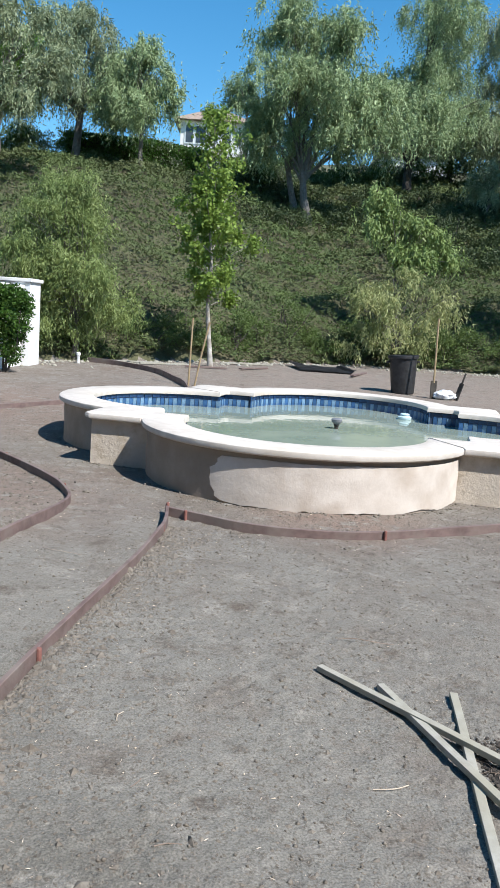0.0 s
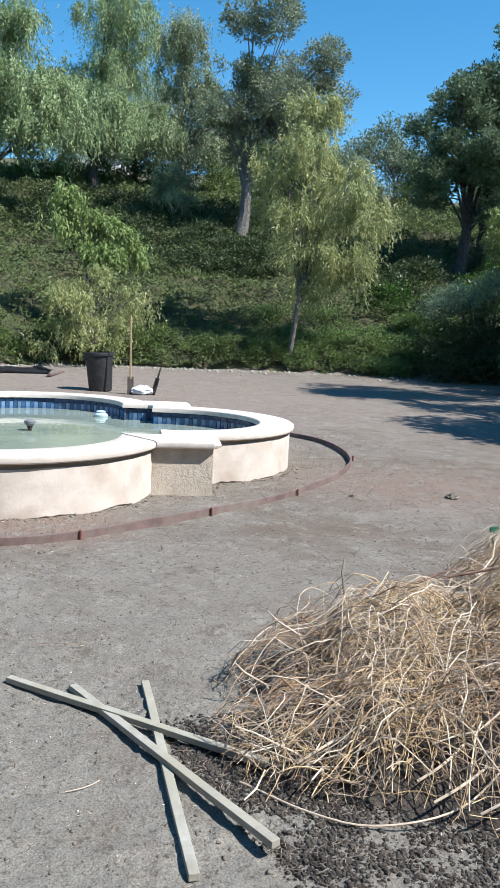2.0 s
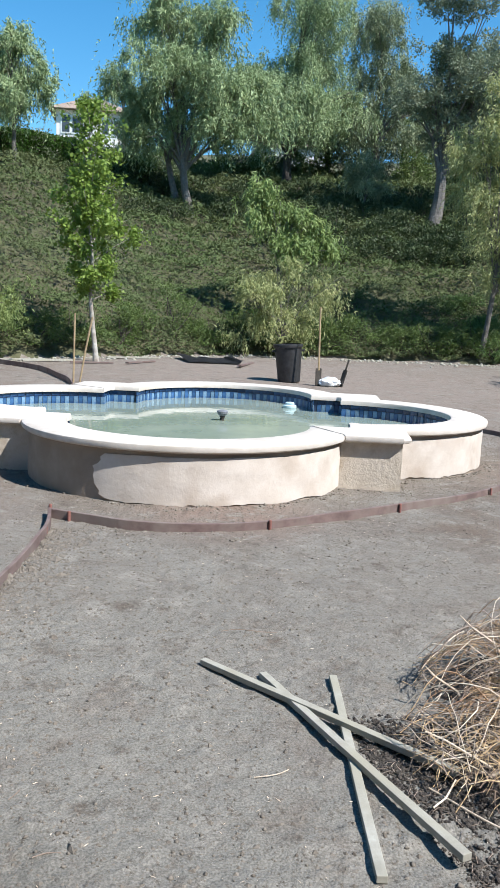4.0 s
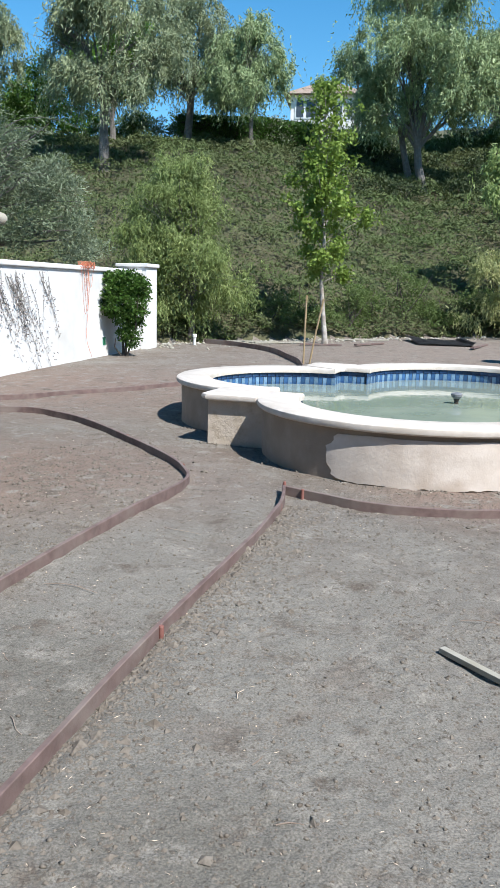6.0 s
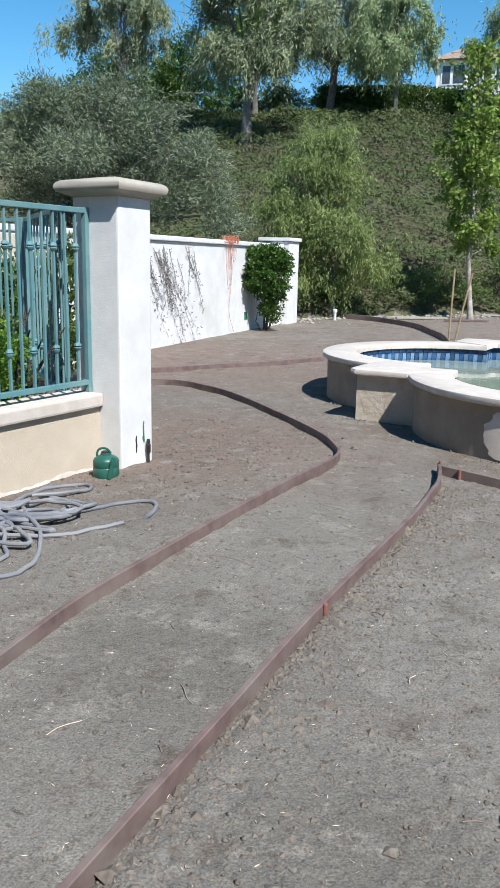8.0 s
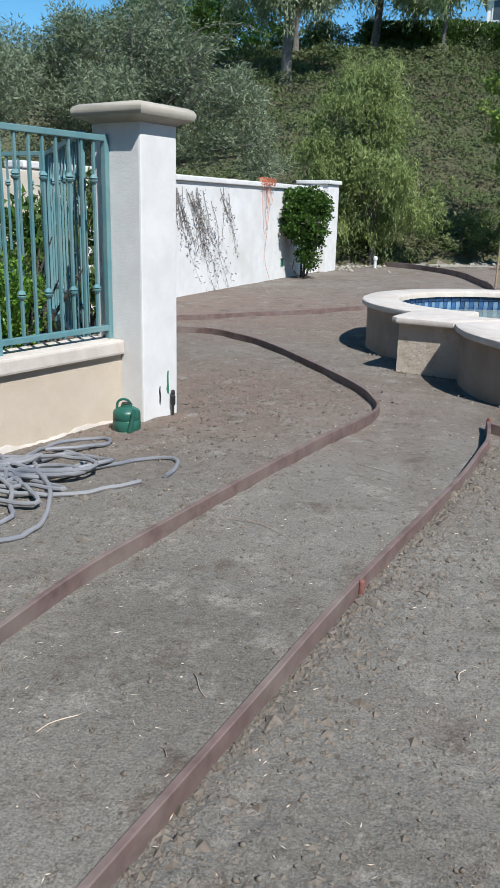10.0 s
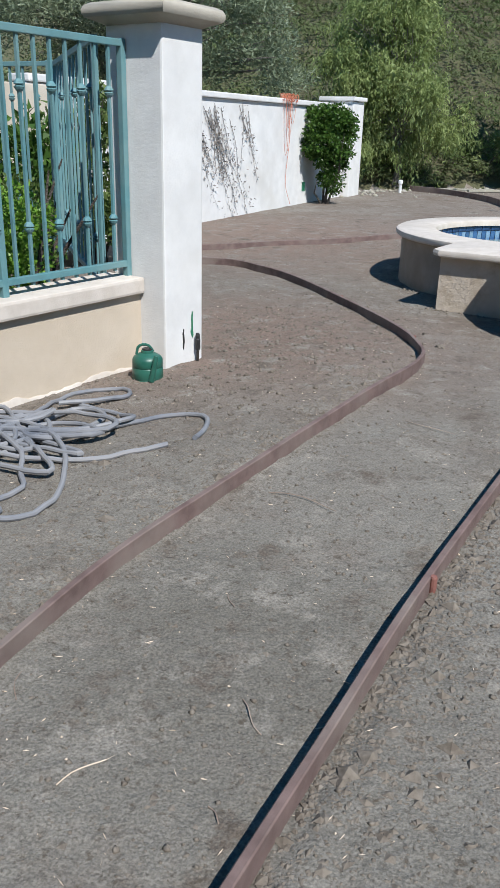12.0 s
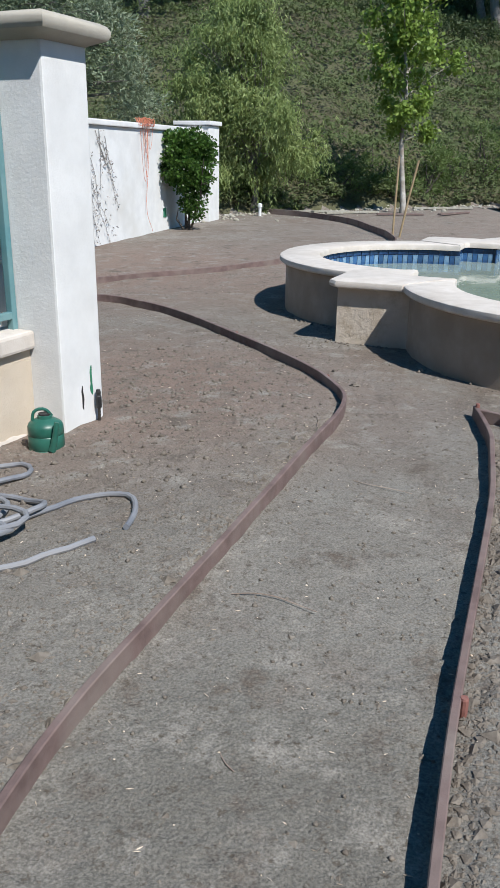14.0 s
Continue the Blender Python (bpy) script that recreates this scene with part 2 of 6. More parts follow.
OAK = leaf_mat("oak_leaf", (0.11, 0.14, 0.085), (0.35, 0.39, 0.27), (0.16, 0.20, 0.12), 0.3, 0.6)
OLIVE = leaf_mat("olive_leaf", (0.105, 0.140, 0.075), (0.29, 0.345, 0.235), (0.135, 0.18, 0.10), 0.22)
PEPPER_G = leaf_mat("pepper_leaf_grey", (0.20, 0.25, 0.13), (0.42, 0.47, 0.29), (0.15, 0.19, 0.10), 0.22, big=1.0)
PEPPER_N = leaf_mat("pepper_leaf_green", (0.14, 0.215, 0.06), (0.34, 0.43, 0.16), (0.16, 0.23, 0.07), 0.3, big=1.0)
OAK_G = leaf_mat("oak_leaf_green", (0.06, 0.10, 0.05), (0.21, 0.28, 0.155), (0.10, 0.15, 0.08), 0.3, 0.55)
YOUNG = leaf_mat("young_leaf", (0.115, 0.195, 0.028), (0.35, 0.46, 0.105), (0.165, 0.25, 0.045), 0.4, big=1.5)
COVER = leaf_mat("cover_leaf", (0.074, 0.110, 0.037), (0.116, 0.162, 0.058), (0.106, 0.128, 0.056), 0.25, 0.85, 0.36)
COVER_G = leaf_mat("cover_leaf_fresh", (0.080, 0.150, 0.042), (0.205, 0.300, 0.105), (0.110, 0.180, 0.055), 0.3)
SHRUB = leaf_mat("shrub_leaf", (0.062, 0.109, 0.028), (0.186, 0.240, 0.078), (0.093, 0.147, 0.039), 0.3)
HEDGE = leaf_mat("hedge_leaf", (0.03, 0.08, 0.012), (0.09, 0.17, 0.03), (0.05, 0.11, 0.02), 0.25, 0.4)
HEDGE_B = leaf_mat("bright_hedge_leaf", (0.093, 0.217, 0.023), (0.248, 0.419, 0.062), (0.139, 0.279, 0.039), 0.3, 0.45)
# leaf colour darkened to carry the deep shade of the trees
SHADE_LEAF = leaf_mat("shaded_shrub_leaf", (0.028, 0.046, 0.018), (0.085, 0.118, 0.046), (0.045, 0.068, 0.026), 0.2, 0.6)
JUNIPER = leaf_mat("juniper_leaf", (0.07, 0.125, 0.085), (0.17, 0.26, 0.18), (0.10, 0.165, 0.115), 0.2, 0.7)
PETAL_W = leaf_mat("white_petal", (0.70, 0.66, 0.60), (0.82, 0.80, 0.76), (0.66, 0.58, 0.52), 0.3)
PETAL = leaf_mat("petal", (0.40, 0.015, 0.04), (0.62, 0.05, 0.09), (0.45, 0.03, 0.07), 0.3)


def tile_wall_water():
    m = bpy.data.materials.new("murky_water")
    m.use_nodes = True
    nt = m.node_tree
    b = nt.nodes["Principled BSDF"]
    tc = nt.nodes.new("ShaderNodeTexCoord").outputs["Object"]
    col, _ = ramp_mix(nt, noise_of(nt, tc, 1.3, 4, 0.6), (0.20, 0.255, 0.215), (0.30, 0.35, 0.295))
    nt.links.new(col, b.inputs["Base Color"])
    b.inputs["Roughness"].default_value, b.inputs["IOR"].default_value = 0.04, 1.33
    bp = nt.nodes.new("ShaderNodeBump")
    bp.inputs["Strength"].default_value, bp.inputs["Distance"].default_value = 0.12, 0.01
    nt.links.new(noise_of(nt, tc, 5, 3, 0.5, 0.2, 0.8), bp.inputs["Height"])
    nt.links.new(bp.outputs[0], b.inputs["Normal"])
    return m


WATER = tile_wall_water()

# ---- building helpers ----
ORIGIN = {}


def thing(name, at, label, category, group="", kind=""):
    """An Empty at the base of a thing made of parts."""
    ob = new(name)
    ob.location = at
    ob.empty_display_size = 0.1
    ORIGIN[ob.name] = Vector(at)
    return tagged(ob, label, category, group, kind)


def settle(ob, parent, material, smooth=False):
    if parent is not None:
        ob.parent = parent
        ORIGIN[ob.name] = ORIGIN[parent.name]
    if isinstance(material, (list, tuple)):
        for mm in material:
            ob.data.materials.append(mm)
    else:
        ob.data.materials.append(material)
    if smooth:
        ob.data.shade_smooth()
        if len(ob.data.polygons) < 60000:
            ob.data.set_sharp_from_angle(angle=radians(38))
    return ob


def part(name, bm, material, parent=None, label="", smooth=False):
    """Links a bmesh, built in world places, as one mesh object under a thing or part."""
    off = ORIGIN[parent.name] if parent is not None else Vector((0, 0, 0))
    bmesh.ops.translate(bm, verts=bm.verts[:], vec=-off)
    bmesh.ops.recalc_face_normals(bm, faces=bm.faces[:])
    me = bpy.data.meshes.new(name)
    bm.to_mesh(me)
    bm.free()
    ob = settle(new(name, me), parent, material, smooth)
    return tagged(ob, label)


def solo(name, bm, material, label, category, at=(0, 0, 0), group="", kind="", smooth=False):
    """A thing that is one mesh."""
    bmesh.ops.translate(bm, verts=bm.verts[:], vec=-Vector(at))
    bmesh.ops.recalc_face_normals(bm, faces=bm.faces[:])
    me = bpy.data.meshes.new(name)
    bm.to_mesh(me)
    bm.free()
    ob = settle(new(name, me), None, material, smooth)
    ob.location = at
    ORIGIN[ob.name] = Vector(at)
    return tagged(ob, label, category, group, kind)


def quads(name, v, material, parent=None, label="", category="", kind=""):
    """One mesh of many loose small faces; v has the shape (n, corners, 3), in world places."""
    n, k = v.shape[:2]
    off = np.array(ORIGIN[parent.name]) if parent is not None else np.zeros(3)
    me = bpy.data.meshes.new(name)
    me.vertices.add(n * k)
    me.vertices.foreach_set("co", (v - off).astype(np.float32).ravel())
    me.loops.add(n * k)
    me.loops.foreach_set("vertex_index", np.arange(n * k, dtype=np.int32))
    me.polygons.add(n)
    me.polygons.foreach_set("loop_start", np.arange(0, n * k, k, dtype=np.int32))
    me.update(calc_edges=True)
    me.validate()
    ob = settle(new(name, me), parent, material)
    return tagged(ob, label, category, "", kind)


def leaves(rng, p, d, length, width, jitter=0.5, far=False):
    """Rhombic leaves at places p along ways d: an array (n, 4, 3); far ones are three-cornered."""
    n = len(p)
    d = d + rng.normal(0, jitter, (n, 3))
    d /= np.linalg.norm(d, axis=1, keepdims=True) + 1e-9
    s = np.cross(d, rng.normal(0, 1, (n, 3)))
    s /= np.linalg.norm(s, axis=1, keepdims=True) + 1e-9
    ln = (length * rng.uniform(0.6, 1.3, n))[:, None]
    w = (width * rng.uniform(0.7, 1.3, n))[:, None]
    if far:
        return np.stack([p + s * w * 0.5 + d * ln * 0.15, p - s * w * 0.5, p + d * ln], 1)
    return np.stack([p, p + d * ln * 0.45 + s * w * 0.5, p + d * ln, p + d * ln * 0.45 - s * w * 0.5], 1)


def box(bm, c, size, rz=0.0, bevel=0.0, tilt=None):
    m = Matrix.Translation(c) @ (tilt or Matrix.Rotation(rz, 4, "Z")) @ Matrix.Diagonal((*size, 1))
    g = bmesh.ops.create_cube(bm, size=1.0, matrix=m)
    if bevel:
        es = list({e for v in g["verts"] for e in v.link_edges})
        bmesh.ops.bevel(bm, geom=es, offset=bevel, segments=2, affect="EDGES", profile=0.6)


def tube(bm, pts, radii, n=7, cap=True):
    """A tube along pts with a radius at each."""
    pts = [Vector(p) for p in pts]
    rings, side = [], None
    for i, p in enumerate(pts):
        d = (pts[min(i + 1, len(pts) - 1)] - pts[max(i - 1, 0)]).normalized()
        ref = side if side is not None else (Vector((1, 0, 0)) if abs(d.x) < 0.8 else Vector((0, 1, 0)))
        side = (ref - d * ref.dot(d)).normalized()
        up = d.cross(side)
        r = radii[i] if hasattr(radii, "__len__") else radii
        rings.append([bm.verts.new(p + (side * math.cos(a) + up * math.sin(a)) * r) for a in [2 * math.pi * k / n for k in range(n)]])
    for a, b in zip(rings, rings[1:]):
        for k in range(n):
            bm.faces.new((a[k], a[(k + 1) % n], b[(k + 1) % n], b[k]))
    if cap:
        bm.faces.new(rings[0][::-1])
        bm.faces.new(rings[-1])


def lathe(bm, profile, c, n=24, cap=True):
    """Rings of (radius, height) round the vertical through c."""
    rings = [[bm.verts.new((c[0] + r * math.cos(2 * math.pi * k / n), c[1] + r * math.sin(2 * math.pi * k / n), c[2] + z)) for k in range(n)] for r, z in profile]
    for a, b in zip(rings, rings[1:]):
        for k in range(n):
            bm.faces.new((a[k], a[(k + 1) % n], b[(k + 1) % n], b[k]))
    if cap:
        bm.faces.new(rings[0][::-1])
        bm.faces.new(rings[-1])


def smooth_line(pts, step=0.08):
    """A Catmull-Rom line through pts at even small steps."""
    p = [Vector(q) for q in pts]
    p = [p[0] * 2 - p[1]] + p + [p[-1] * 2 - p[-2]]
    out = []
    for i in range(1, len(p) - 2):
        n = max(2, int((p[i + 1] - p[i]).length / step))
        for k in range(n):
            t = k / n
            out.append(0.5 * (2 * p[i] + (p[i + 1] - p[i - 1]) * t + (2 * p[i - 1] - 5 * p[i] + 4 * p[i + 1] - p[i + 2]) * t * t + (3 * p[i] - p[i - 1] - 3 * p[i + 1] + p[i + 2]) * t ** 3))
    return out + [p[-2]]


# ---- ground ----
TOE_X = [-60, -30, -5, -2.6, 0, 3, 10, 13, 16, 30, 60]
TOE_Y = [10, 13, 17.2, 19.0, 20.9, 22.6, 22.0, 20.8, 19.0, 17.0, 14.0]


def ground_height(x, y):
    """The yard, nearly level, then the bank that rises behind it; works on arrays."""
    x, y = np.asarray(x, float), np.asarray(y, float)
    g = 0.022 * np.clip(y - 8.5, 0, 14) + 0.07 * np.exp(-((x + 1.6) / 0.9) ** 2 - ((y - 4.2) / 1.3) ** 2)
    s = y - np.interp(x, TOE_X, TOE_Y)
    bank = np.where(s > 0, 0.40 * s + 0.25 * (1 - np.exp(-np.clip(s, 0, 50) * 1.5)), 0.0)
    crest = 6.3 + 0.9 * np.clip((x + 2) / 8, 0, 1) - 1.2 * np.clip((x - 9) / 8, 0, 1)
    over = bank - crest
    east = np.clip((x + 2.2) / 4, 0, 1)
    return g + np.where(over > 0, crest + np.minimum(over * (0.48 + 0.13 * east), 5.5 + 1.2 * east), bank)


def gz(x, y):
    return float(ground_height(x, y))


RELIEF = {}


def surface(x, y):
    """The ground with its small relief, at arrays of places."""
    xs, ys, rel = RELIEF["xs"], RELIEF["ys"], RELIEF["rel"]
    i, j = np.clip(np.searchsorted(xs, x) - 1, 0, len(xs) - 2), np.clip(np.searchsorted(ys, y) - 1, 0, len(ys) - 2)
    u, v = (x - xs[i]) / (xs[i + 1] - xs[i]), (y - ys[j]) / (ys[j + 1] - ys[j])
    return ground_height(x, y) + (rel[j, i] * (1 - u) + rel[j, i + 1] * u) * (1 - v) + (rel[j + 1, i] * (1 - u) + rel[j + 1, i + 1] * u) * v


def axis_steps(*spans):
    out = []
    for a, b, step in spans:
        out += list(np.arange(a, b, step))
    return np.array(out + [spans[-1][1]])


LEFT = [(-1.746, 0.6), (-1.741, 1.4), (-1.731, 2.1), (-1.716, 2.55), (-1.692, 2.8), (-1.657, 3.0), (-1.603, 3.25), (-1.53, 3.6), (-1.436, 4.1), (-1.376, 4.5), (-1.325, 4.85), (-1.289, 5.1), (-1.275, 5.35), (-1.295, 5.6), (-1.405, 5.9), (-1.505, 6.1), (-1.73, 6.45), (-2.11, 6.95), (-2.64, 7.6), (-2.98, 7.95), (-3.28, 8.18), (-3.65, 8.38), (-4.2, 8.3)]
RIGHT = [(-1.09, 0.8), (-1.0, 1.6), (-0.952, 2.02), (-0.905, 2.4), (-0.858, 2.8), (-0.832, 3.0), (-0.788, 3.3), (-0.725, 3.7), (-0.662, 4.1), (-0.622, 4.4), (-0.587, 4.8), (-0.572, 5.03), (-0.588, 5.3), (-0.612, 5.5)]
LEFT_Y, LEFT_X = [y for x, y in LEFT if y < 5.7], [x for x, y in LEFT if y < 5.7]
RIGHT_Y, RIGHT_X = [y for x, y in RIGHT], [x for x, y in RIGHT]


def build_ground():
    xs = axis_steps((-600, -60, 60), (-60, -20, 4), (-20, -6, 0.7), (-6, -3.2, 0.14), (-3.2, -2.0, 0.03), (-2.0, 1.0, 0.013), (1.0, 1.8, 0.03), (1.8, 4.2, 0.06), (4.2, 8, 0.14), (8, 24, 0.8), (24, 60, 4), (60, 600, 60))
    ys = axis_steps((-600, -40, 70), (-40, -2, 4), (-2, 1, 0.2), (1, 1.4, 0.03), (1.4, 3.6, 0.013), (3.6, 5.6, 0.026), (5.6, 8, 0.06), (8, 12, 0.1), (12, 24, 0.25), (24, 52, 0.9), (52, 120, 8), (120, 700, 60))
    gx, gy = np.meshgrid(xs, ys)
    z = ground_height(gx, gy)
    near = ((gx > -6) & (gx < 8) & (gy > -1) & (gy < 14))
    rel = np.zeros_like(z)
    for j, i in np.argwhere(near):
        q = Vector((gx[j, i], gy[j, i], 0))
        rough = 0.014 * noise.noise(q * 0.9) + 0.009 * noise.noise(q * 4.1)
        if q.y < 7:
            loose = 0.55 + 0.9 * noise.noise(q * 1.9 + Vector((7, 3, 0)))
            rough += 0.006 * noise.noise(q * 12.0) + max(loose, 0.15) * (0.019 * max(noise.noise(q * 27.0) - 0.08, 0) + 0.007 * abs(noise.noise(q * 55.0)))
        xl = float(np.interp(q.y, LEFT_Y, LEFT_X))
        xr = float(np.interp(q.y, RIGHT_Y, RIGHT_X))
        fade = min(max((6.2 - q.y) / 0.8, 0), 1)
        path = min(max((q.x - xl) / 0.16, 0), 1) * min(max((xr - q.x) / 0.16, 0), 1) * fade
        bed = min(max((q.x - xr + 0.02) / 0.10, 0), 1) * min(max((5.15 - q.y) / 0.2, 0), 1) * min(max((xr + 1.5 - q.x) / 1.0, 0), 1)
        bedl = min(max((xl + 0.02 - q.x) / 0.10, 0), 1) * fade * min(max((q.x - xl + 0.9) / 0.6, 0), 1)
        rel[j, i] = rough * (1 - 0.55 * path) - 0.005 * path + 0.026 * bed + 0.012 * bedl
    z = z + rel
    RELIEF.update(xs=xs, ys=ys, rel=rel)
    nx, ny = len(xs), len(ys)
    v = np.stack([gx, gy, z], -1).reshape(-1, 3)
    a = (np.arange(ny - 1)[:, None] * nx + np.arange(nx - 1)[None]).ravel()
    f = np.stack([a, a + 1, a + nx + 1, a + nx], -1)
    me = bpy.data.meshes.new("ground")
    me.from_pydata(v.tolist(), [], f.tolist())
    ob = settle(new("ground", me), None, [DIRT, SOIL, LAWN], True)
    cx, cy = v[f].mean(1)[:, 0], v[f].mean(1)[:, 1]
    s = cy - np.interp(cx, TOE_X, TOE_Y)
    kind = np.where(s > 0.0, 1, 0)
    kind = np.where((s > 17.5) & (cx < -9) & (cy < 60), 2, kind)
    me.polygons.foreach_set("material_index", kind.astype(np.int32))
    return tagged(ob, "bare graded greyish-brown dirt yard rising into a planted bank", "ground", "", "structure")


build_ground()

# plain unseen walls added behind and beside the camera to block sky light
for nm, at, size in (("unseen_wall_south", (0.0, -5.4, 3.4), (24.0, 0.3, 7.2)), ("unseen_wall_southwest", (-9.6, -1.6, 3.4), (0.3, 7.2, 7.2)), ("unseen_wall_southeast", (11.6, -0.6, 2.3), (0.3, 9.2, 5.0))):
    bm = bmesh.new()
    box(bm, at, size, 0, 0.02)
    solo(nm, bm, STUCCO_B, "added plain brown wall out of view, closing the yard and blocking sky light", "wall", (at[0], at[1], 0), "", "structure")

# ---- pool ----
PC, PA = Vector((0.680, 8.553, 0)), -0.205
HALF, LOBE, RAD = 1.87, 1.42, 1.415
IN_HALF, IN_RAD = 1.40, 1.055
RIM, WATER_Z = 0.456, 0.262


def pool_xy(u, v, z=0.0):
    c, s = math.cos(PA), math.sin(PA)
    return Vector((PC.x + c * u - s * v, PC.y + s * u + c * v, z))


def outline(half, rad, arc=28):
    """Per side: corner, straight to the lobe, arc, straight to the next corner. Four lists of local points."""
    xj = math.sqrt(max(rad ** 2 - (half - LOBE) ** 2, 0.01))
    a0 = math.atan2(-(half - LOBE), -xj)
    a0 = a0 if a0 < 0 else a0 - 2 * math.pi
    a1 = -math.pi - a0
    side = [(-half, -half), (-xj, -half)]
    side += [(rad * math.cos(a0 + (a1 - a0) * k / arc), -LOBE + rad * math.sin(a0 + (a1 - a0) * k / arc)) for k in range(1, arc)]
    side += [(xj, -half)]
    turns = []
    for q in range(4):
        c, s = round(math.cos(q * math.pi / 2)), round(math.sin(q * math.pi / 2))
        turns.append([(c * x - s * y, s * x + c * y) for x, y in side])
    return turns


def strip(bm, outer, inner, profile, closed=False, z=RIM):
    """Sweeps a profile of (share from outer to inner, height) along two lines of local points."""
    rows = []
    for (ox, oy), (ix, iy) in zip(outer, inner):
        rows.append([bm.verts.new(pool_xy(ox + (ix - ox) * t, oy + (iy - oy) * t, z + h)) for t, h in profile])
    n = len(profile)
    pairs = list(zip(rows, rows[1:])) + ([(rows[-1], rows[0])] if closed else [])
    for a, b in pairs:
        for k in range(n):
            bm.faces.new((a[k], a[(k + 1) % n], b[(k + 1) % n], b[k]))
    if not closed:
        bm.faces.new(rows[0][::-1])
        bm.faces.new(rows[-1])


def build_pool():
    pool = thing("raised_pool", PC, "raised quatrefoil garden pool with pale coping and rough tan plaster wall", "pool")
    lip = [(0.06, -0.062), (0.012, -0.05), (0.0, -0.03), (0.012, -0.010), (0.06, 0.0), (0.94, 0.0), (0.985, -0.006), (1.0, -0.02), (1.0, -0.055)]
    out, inn = outline(HALF, RAD), outline(IN_HALF, IN_RAD)
    for q in range(4):
        bm = bmesh.new()
        strip(bm, out[q][1:], inn[q][1:], lip)
        part("lobe_coping", bm, COPING, pool, "pale cast coping with a rounded nose", True)
        bm = bmesh.new()
        before, after = out[q - 1], out[q]
        g = 1 + 0.012 / HALF
        edge = [before[-1], after[0], after[1]]
        edge = [(x * g, y * g) for x, y in edge]
        soft = lambda l: [l[0], ((l[0][0] * 0.12 + l[1][0] * 0.88), (l[0][1] * 0.12 + l[1][1] * 0.88)), ((l[2][0] * 0.12 + l[1][0] * 0.88), (l[2][1] * 0.12 + l[1][1] * 0.88)), l[2]]
        strip(bm, soft(edge), soft([inn[q - 1][-1], inn[q][0], inn[q][1]]), lip, False, RIM + 0.006)
        part("corner_slab", bm, COPING, pool, "", True)
    # plastered wall
    wo, wi = outline(HALF - 0.055, RAD - 0.055), outline(IN_HALF + 0.03, IN_RAD + 0.03)
    for q in range(4):
        bm = bmesh.new()
        pts = wo[q]
        nxt = wo[(q + 1) % 4][0]
        line = pts + [nxt]
        dense = []
        for a, b in zip(line, line[1:]):
            n = max(1, int(math.hypot(b[0] - a[0], b[1] - a[1]) / 0.09))
            dense += [(a[0] + (b[0] - a[0]) * k / n, a[1] + (b[1] - a[1]) * k / n) for k in range(n)]
        dense.append(line[-1])
        hs = [-0.12, 0.02, 0.10, 0.18, 0.26, 0.34, RIM - 0.05]
        rows = []
        for i, (x, y) in enumerate(dense):
            col = []
            for h in hs:
                p = pool_xy(x, y, h)
                out_way = (p - PC).to_2d().normalized()
                k = 0.006 * noise.noise(p * 2.2) + 0.003 * noise.noise(p * 9.0)
                if i in (0, len(dense) - 1):
                    k = 0.0
                p.x, p.y = p.x + out_way.x * k, p.y + out_way.y * k
                col.append(bm.verts.new(p))
            ix, iy = dense[i][0] * 0.93, dense[i][1] * 0.93
            col.append(bm.verts.new(pool_xy(ix, iy, RIM - 0.05)))
            rows.append(col)
        for a, b in zip(rows, rows[1:]):
            for k in range(len(hs)):
                bm.faces.new((a[k], b[k], b[k + 1], a[k + 1]))
        side_wall = part("wall_side", bm, [OLD_P, ROUGH_P], pool, "weathered brown stucco", True)
        c, s = math.cos(PA), math.sin(PA)
        for f in side_wall.data.polygons:
            u, v = c * f.center.x + s * f.center.y, -s * f.center.x + c * f.center.y
            near = min(abs(abs(u) - HALF + 0.055), abs(abs(v) - HALF + 0.055))
            f.material_index = int(near < 0.012 and abs(abs(u) - abs(v)) < 1.0 and abs(u) > 0.8 and abs(v) > 0.8)
    # newer plaster laid over the stucco, with ragged edges
    for turn, a0, a1 in ((0, -111.0, -9.0), (1, -171.0, -35.0)):
        c, s = round(math.cos(turn * math.pi / 2)), round(math.sin(turn * math.pi / 2))
        bm = bmesh.new()
        grid = {}
        n, m = int((a1 - a0) / 1.0), 13
        for i in range(n + 1):
            for j in range(m + 1):
                f = j / m
                a = radians(a0 + (a1 - a0) * i / n)
                ragged = noise.noise(Vector((f * 4.0, turn * 9.0, 1.0))) * 0.05 + noise.noise(Vector((f * 11.0, turn * 9.0, 4.0))) * 0.02
                a += ragged * max(0.0, 1 - i / 6) + 0.25 * (f - 0.5) ** 2 * max(0.0, 1 - i / 8)
                low = 0.012 + 0.022 * noise.noise(Vector((a * 5.0, 3.0, turn))) + 0.012 * noise.noise(Vector((a * 21.0, 3.0, turn)))
                top = RIM - 0.098 + 0.010 * noise.noise(Vector((a * 4.0, 8.0, turn))) + 0.004 * noise.noise(Vector((a * 25.0, 8.0, turn)))
                r = RAD - 0.055 + 0.010 + 0.004 * noise.noise(Vector((a * 6.0, f * 3.0, turn)))
                x, y = r * math.cos(a), -LOBE + r * math.sin(a)
                grid[i, j] = bm.verts.new(pool_xy(c * x - s * y, s * x + c * y, low + (top - low) * f))
        for i in range(n):
            for j in range(m):
                bm.faces.new((grid[i, j], grid[i + 1, j], grid[i + 1, j + 1], grid[i, j + 1]))
        rim = [e for e in bm.edges if e.is_boundary]
        skirt = [v for v in bmesh.ops.extrude_edge_only(bm, edges=rim)["geom"] if isinstance(v, bmesh.types.BMVert)]
        mid = pool_xy(-s * -LOBE, c * -LOBE)
        for v in skirt:
            inward = (mid - v.co).to_2d().normalized() * 0.022
            v.co.x, v.co.y = v.co.x + inward.x, v.co.y + inward.y
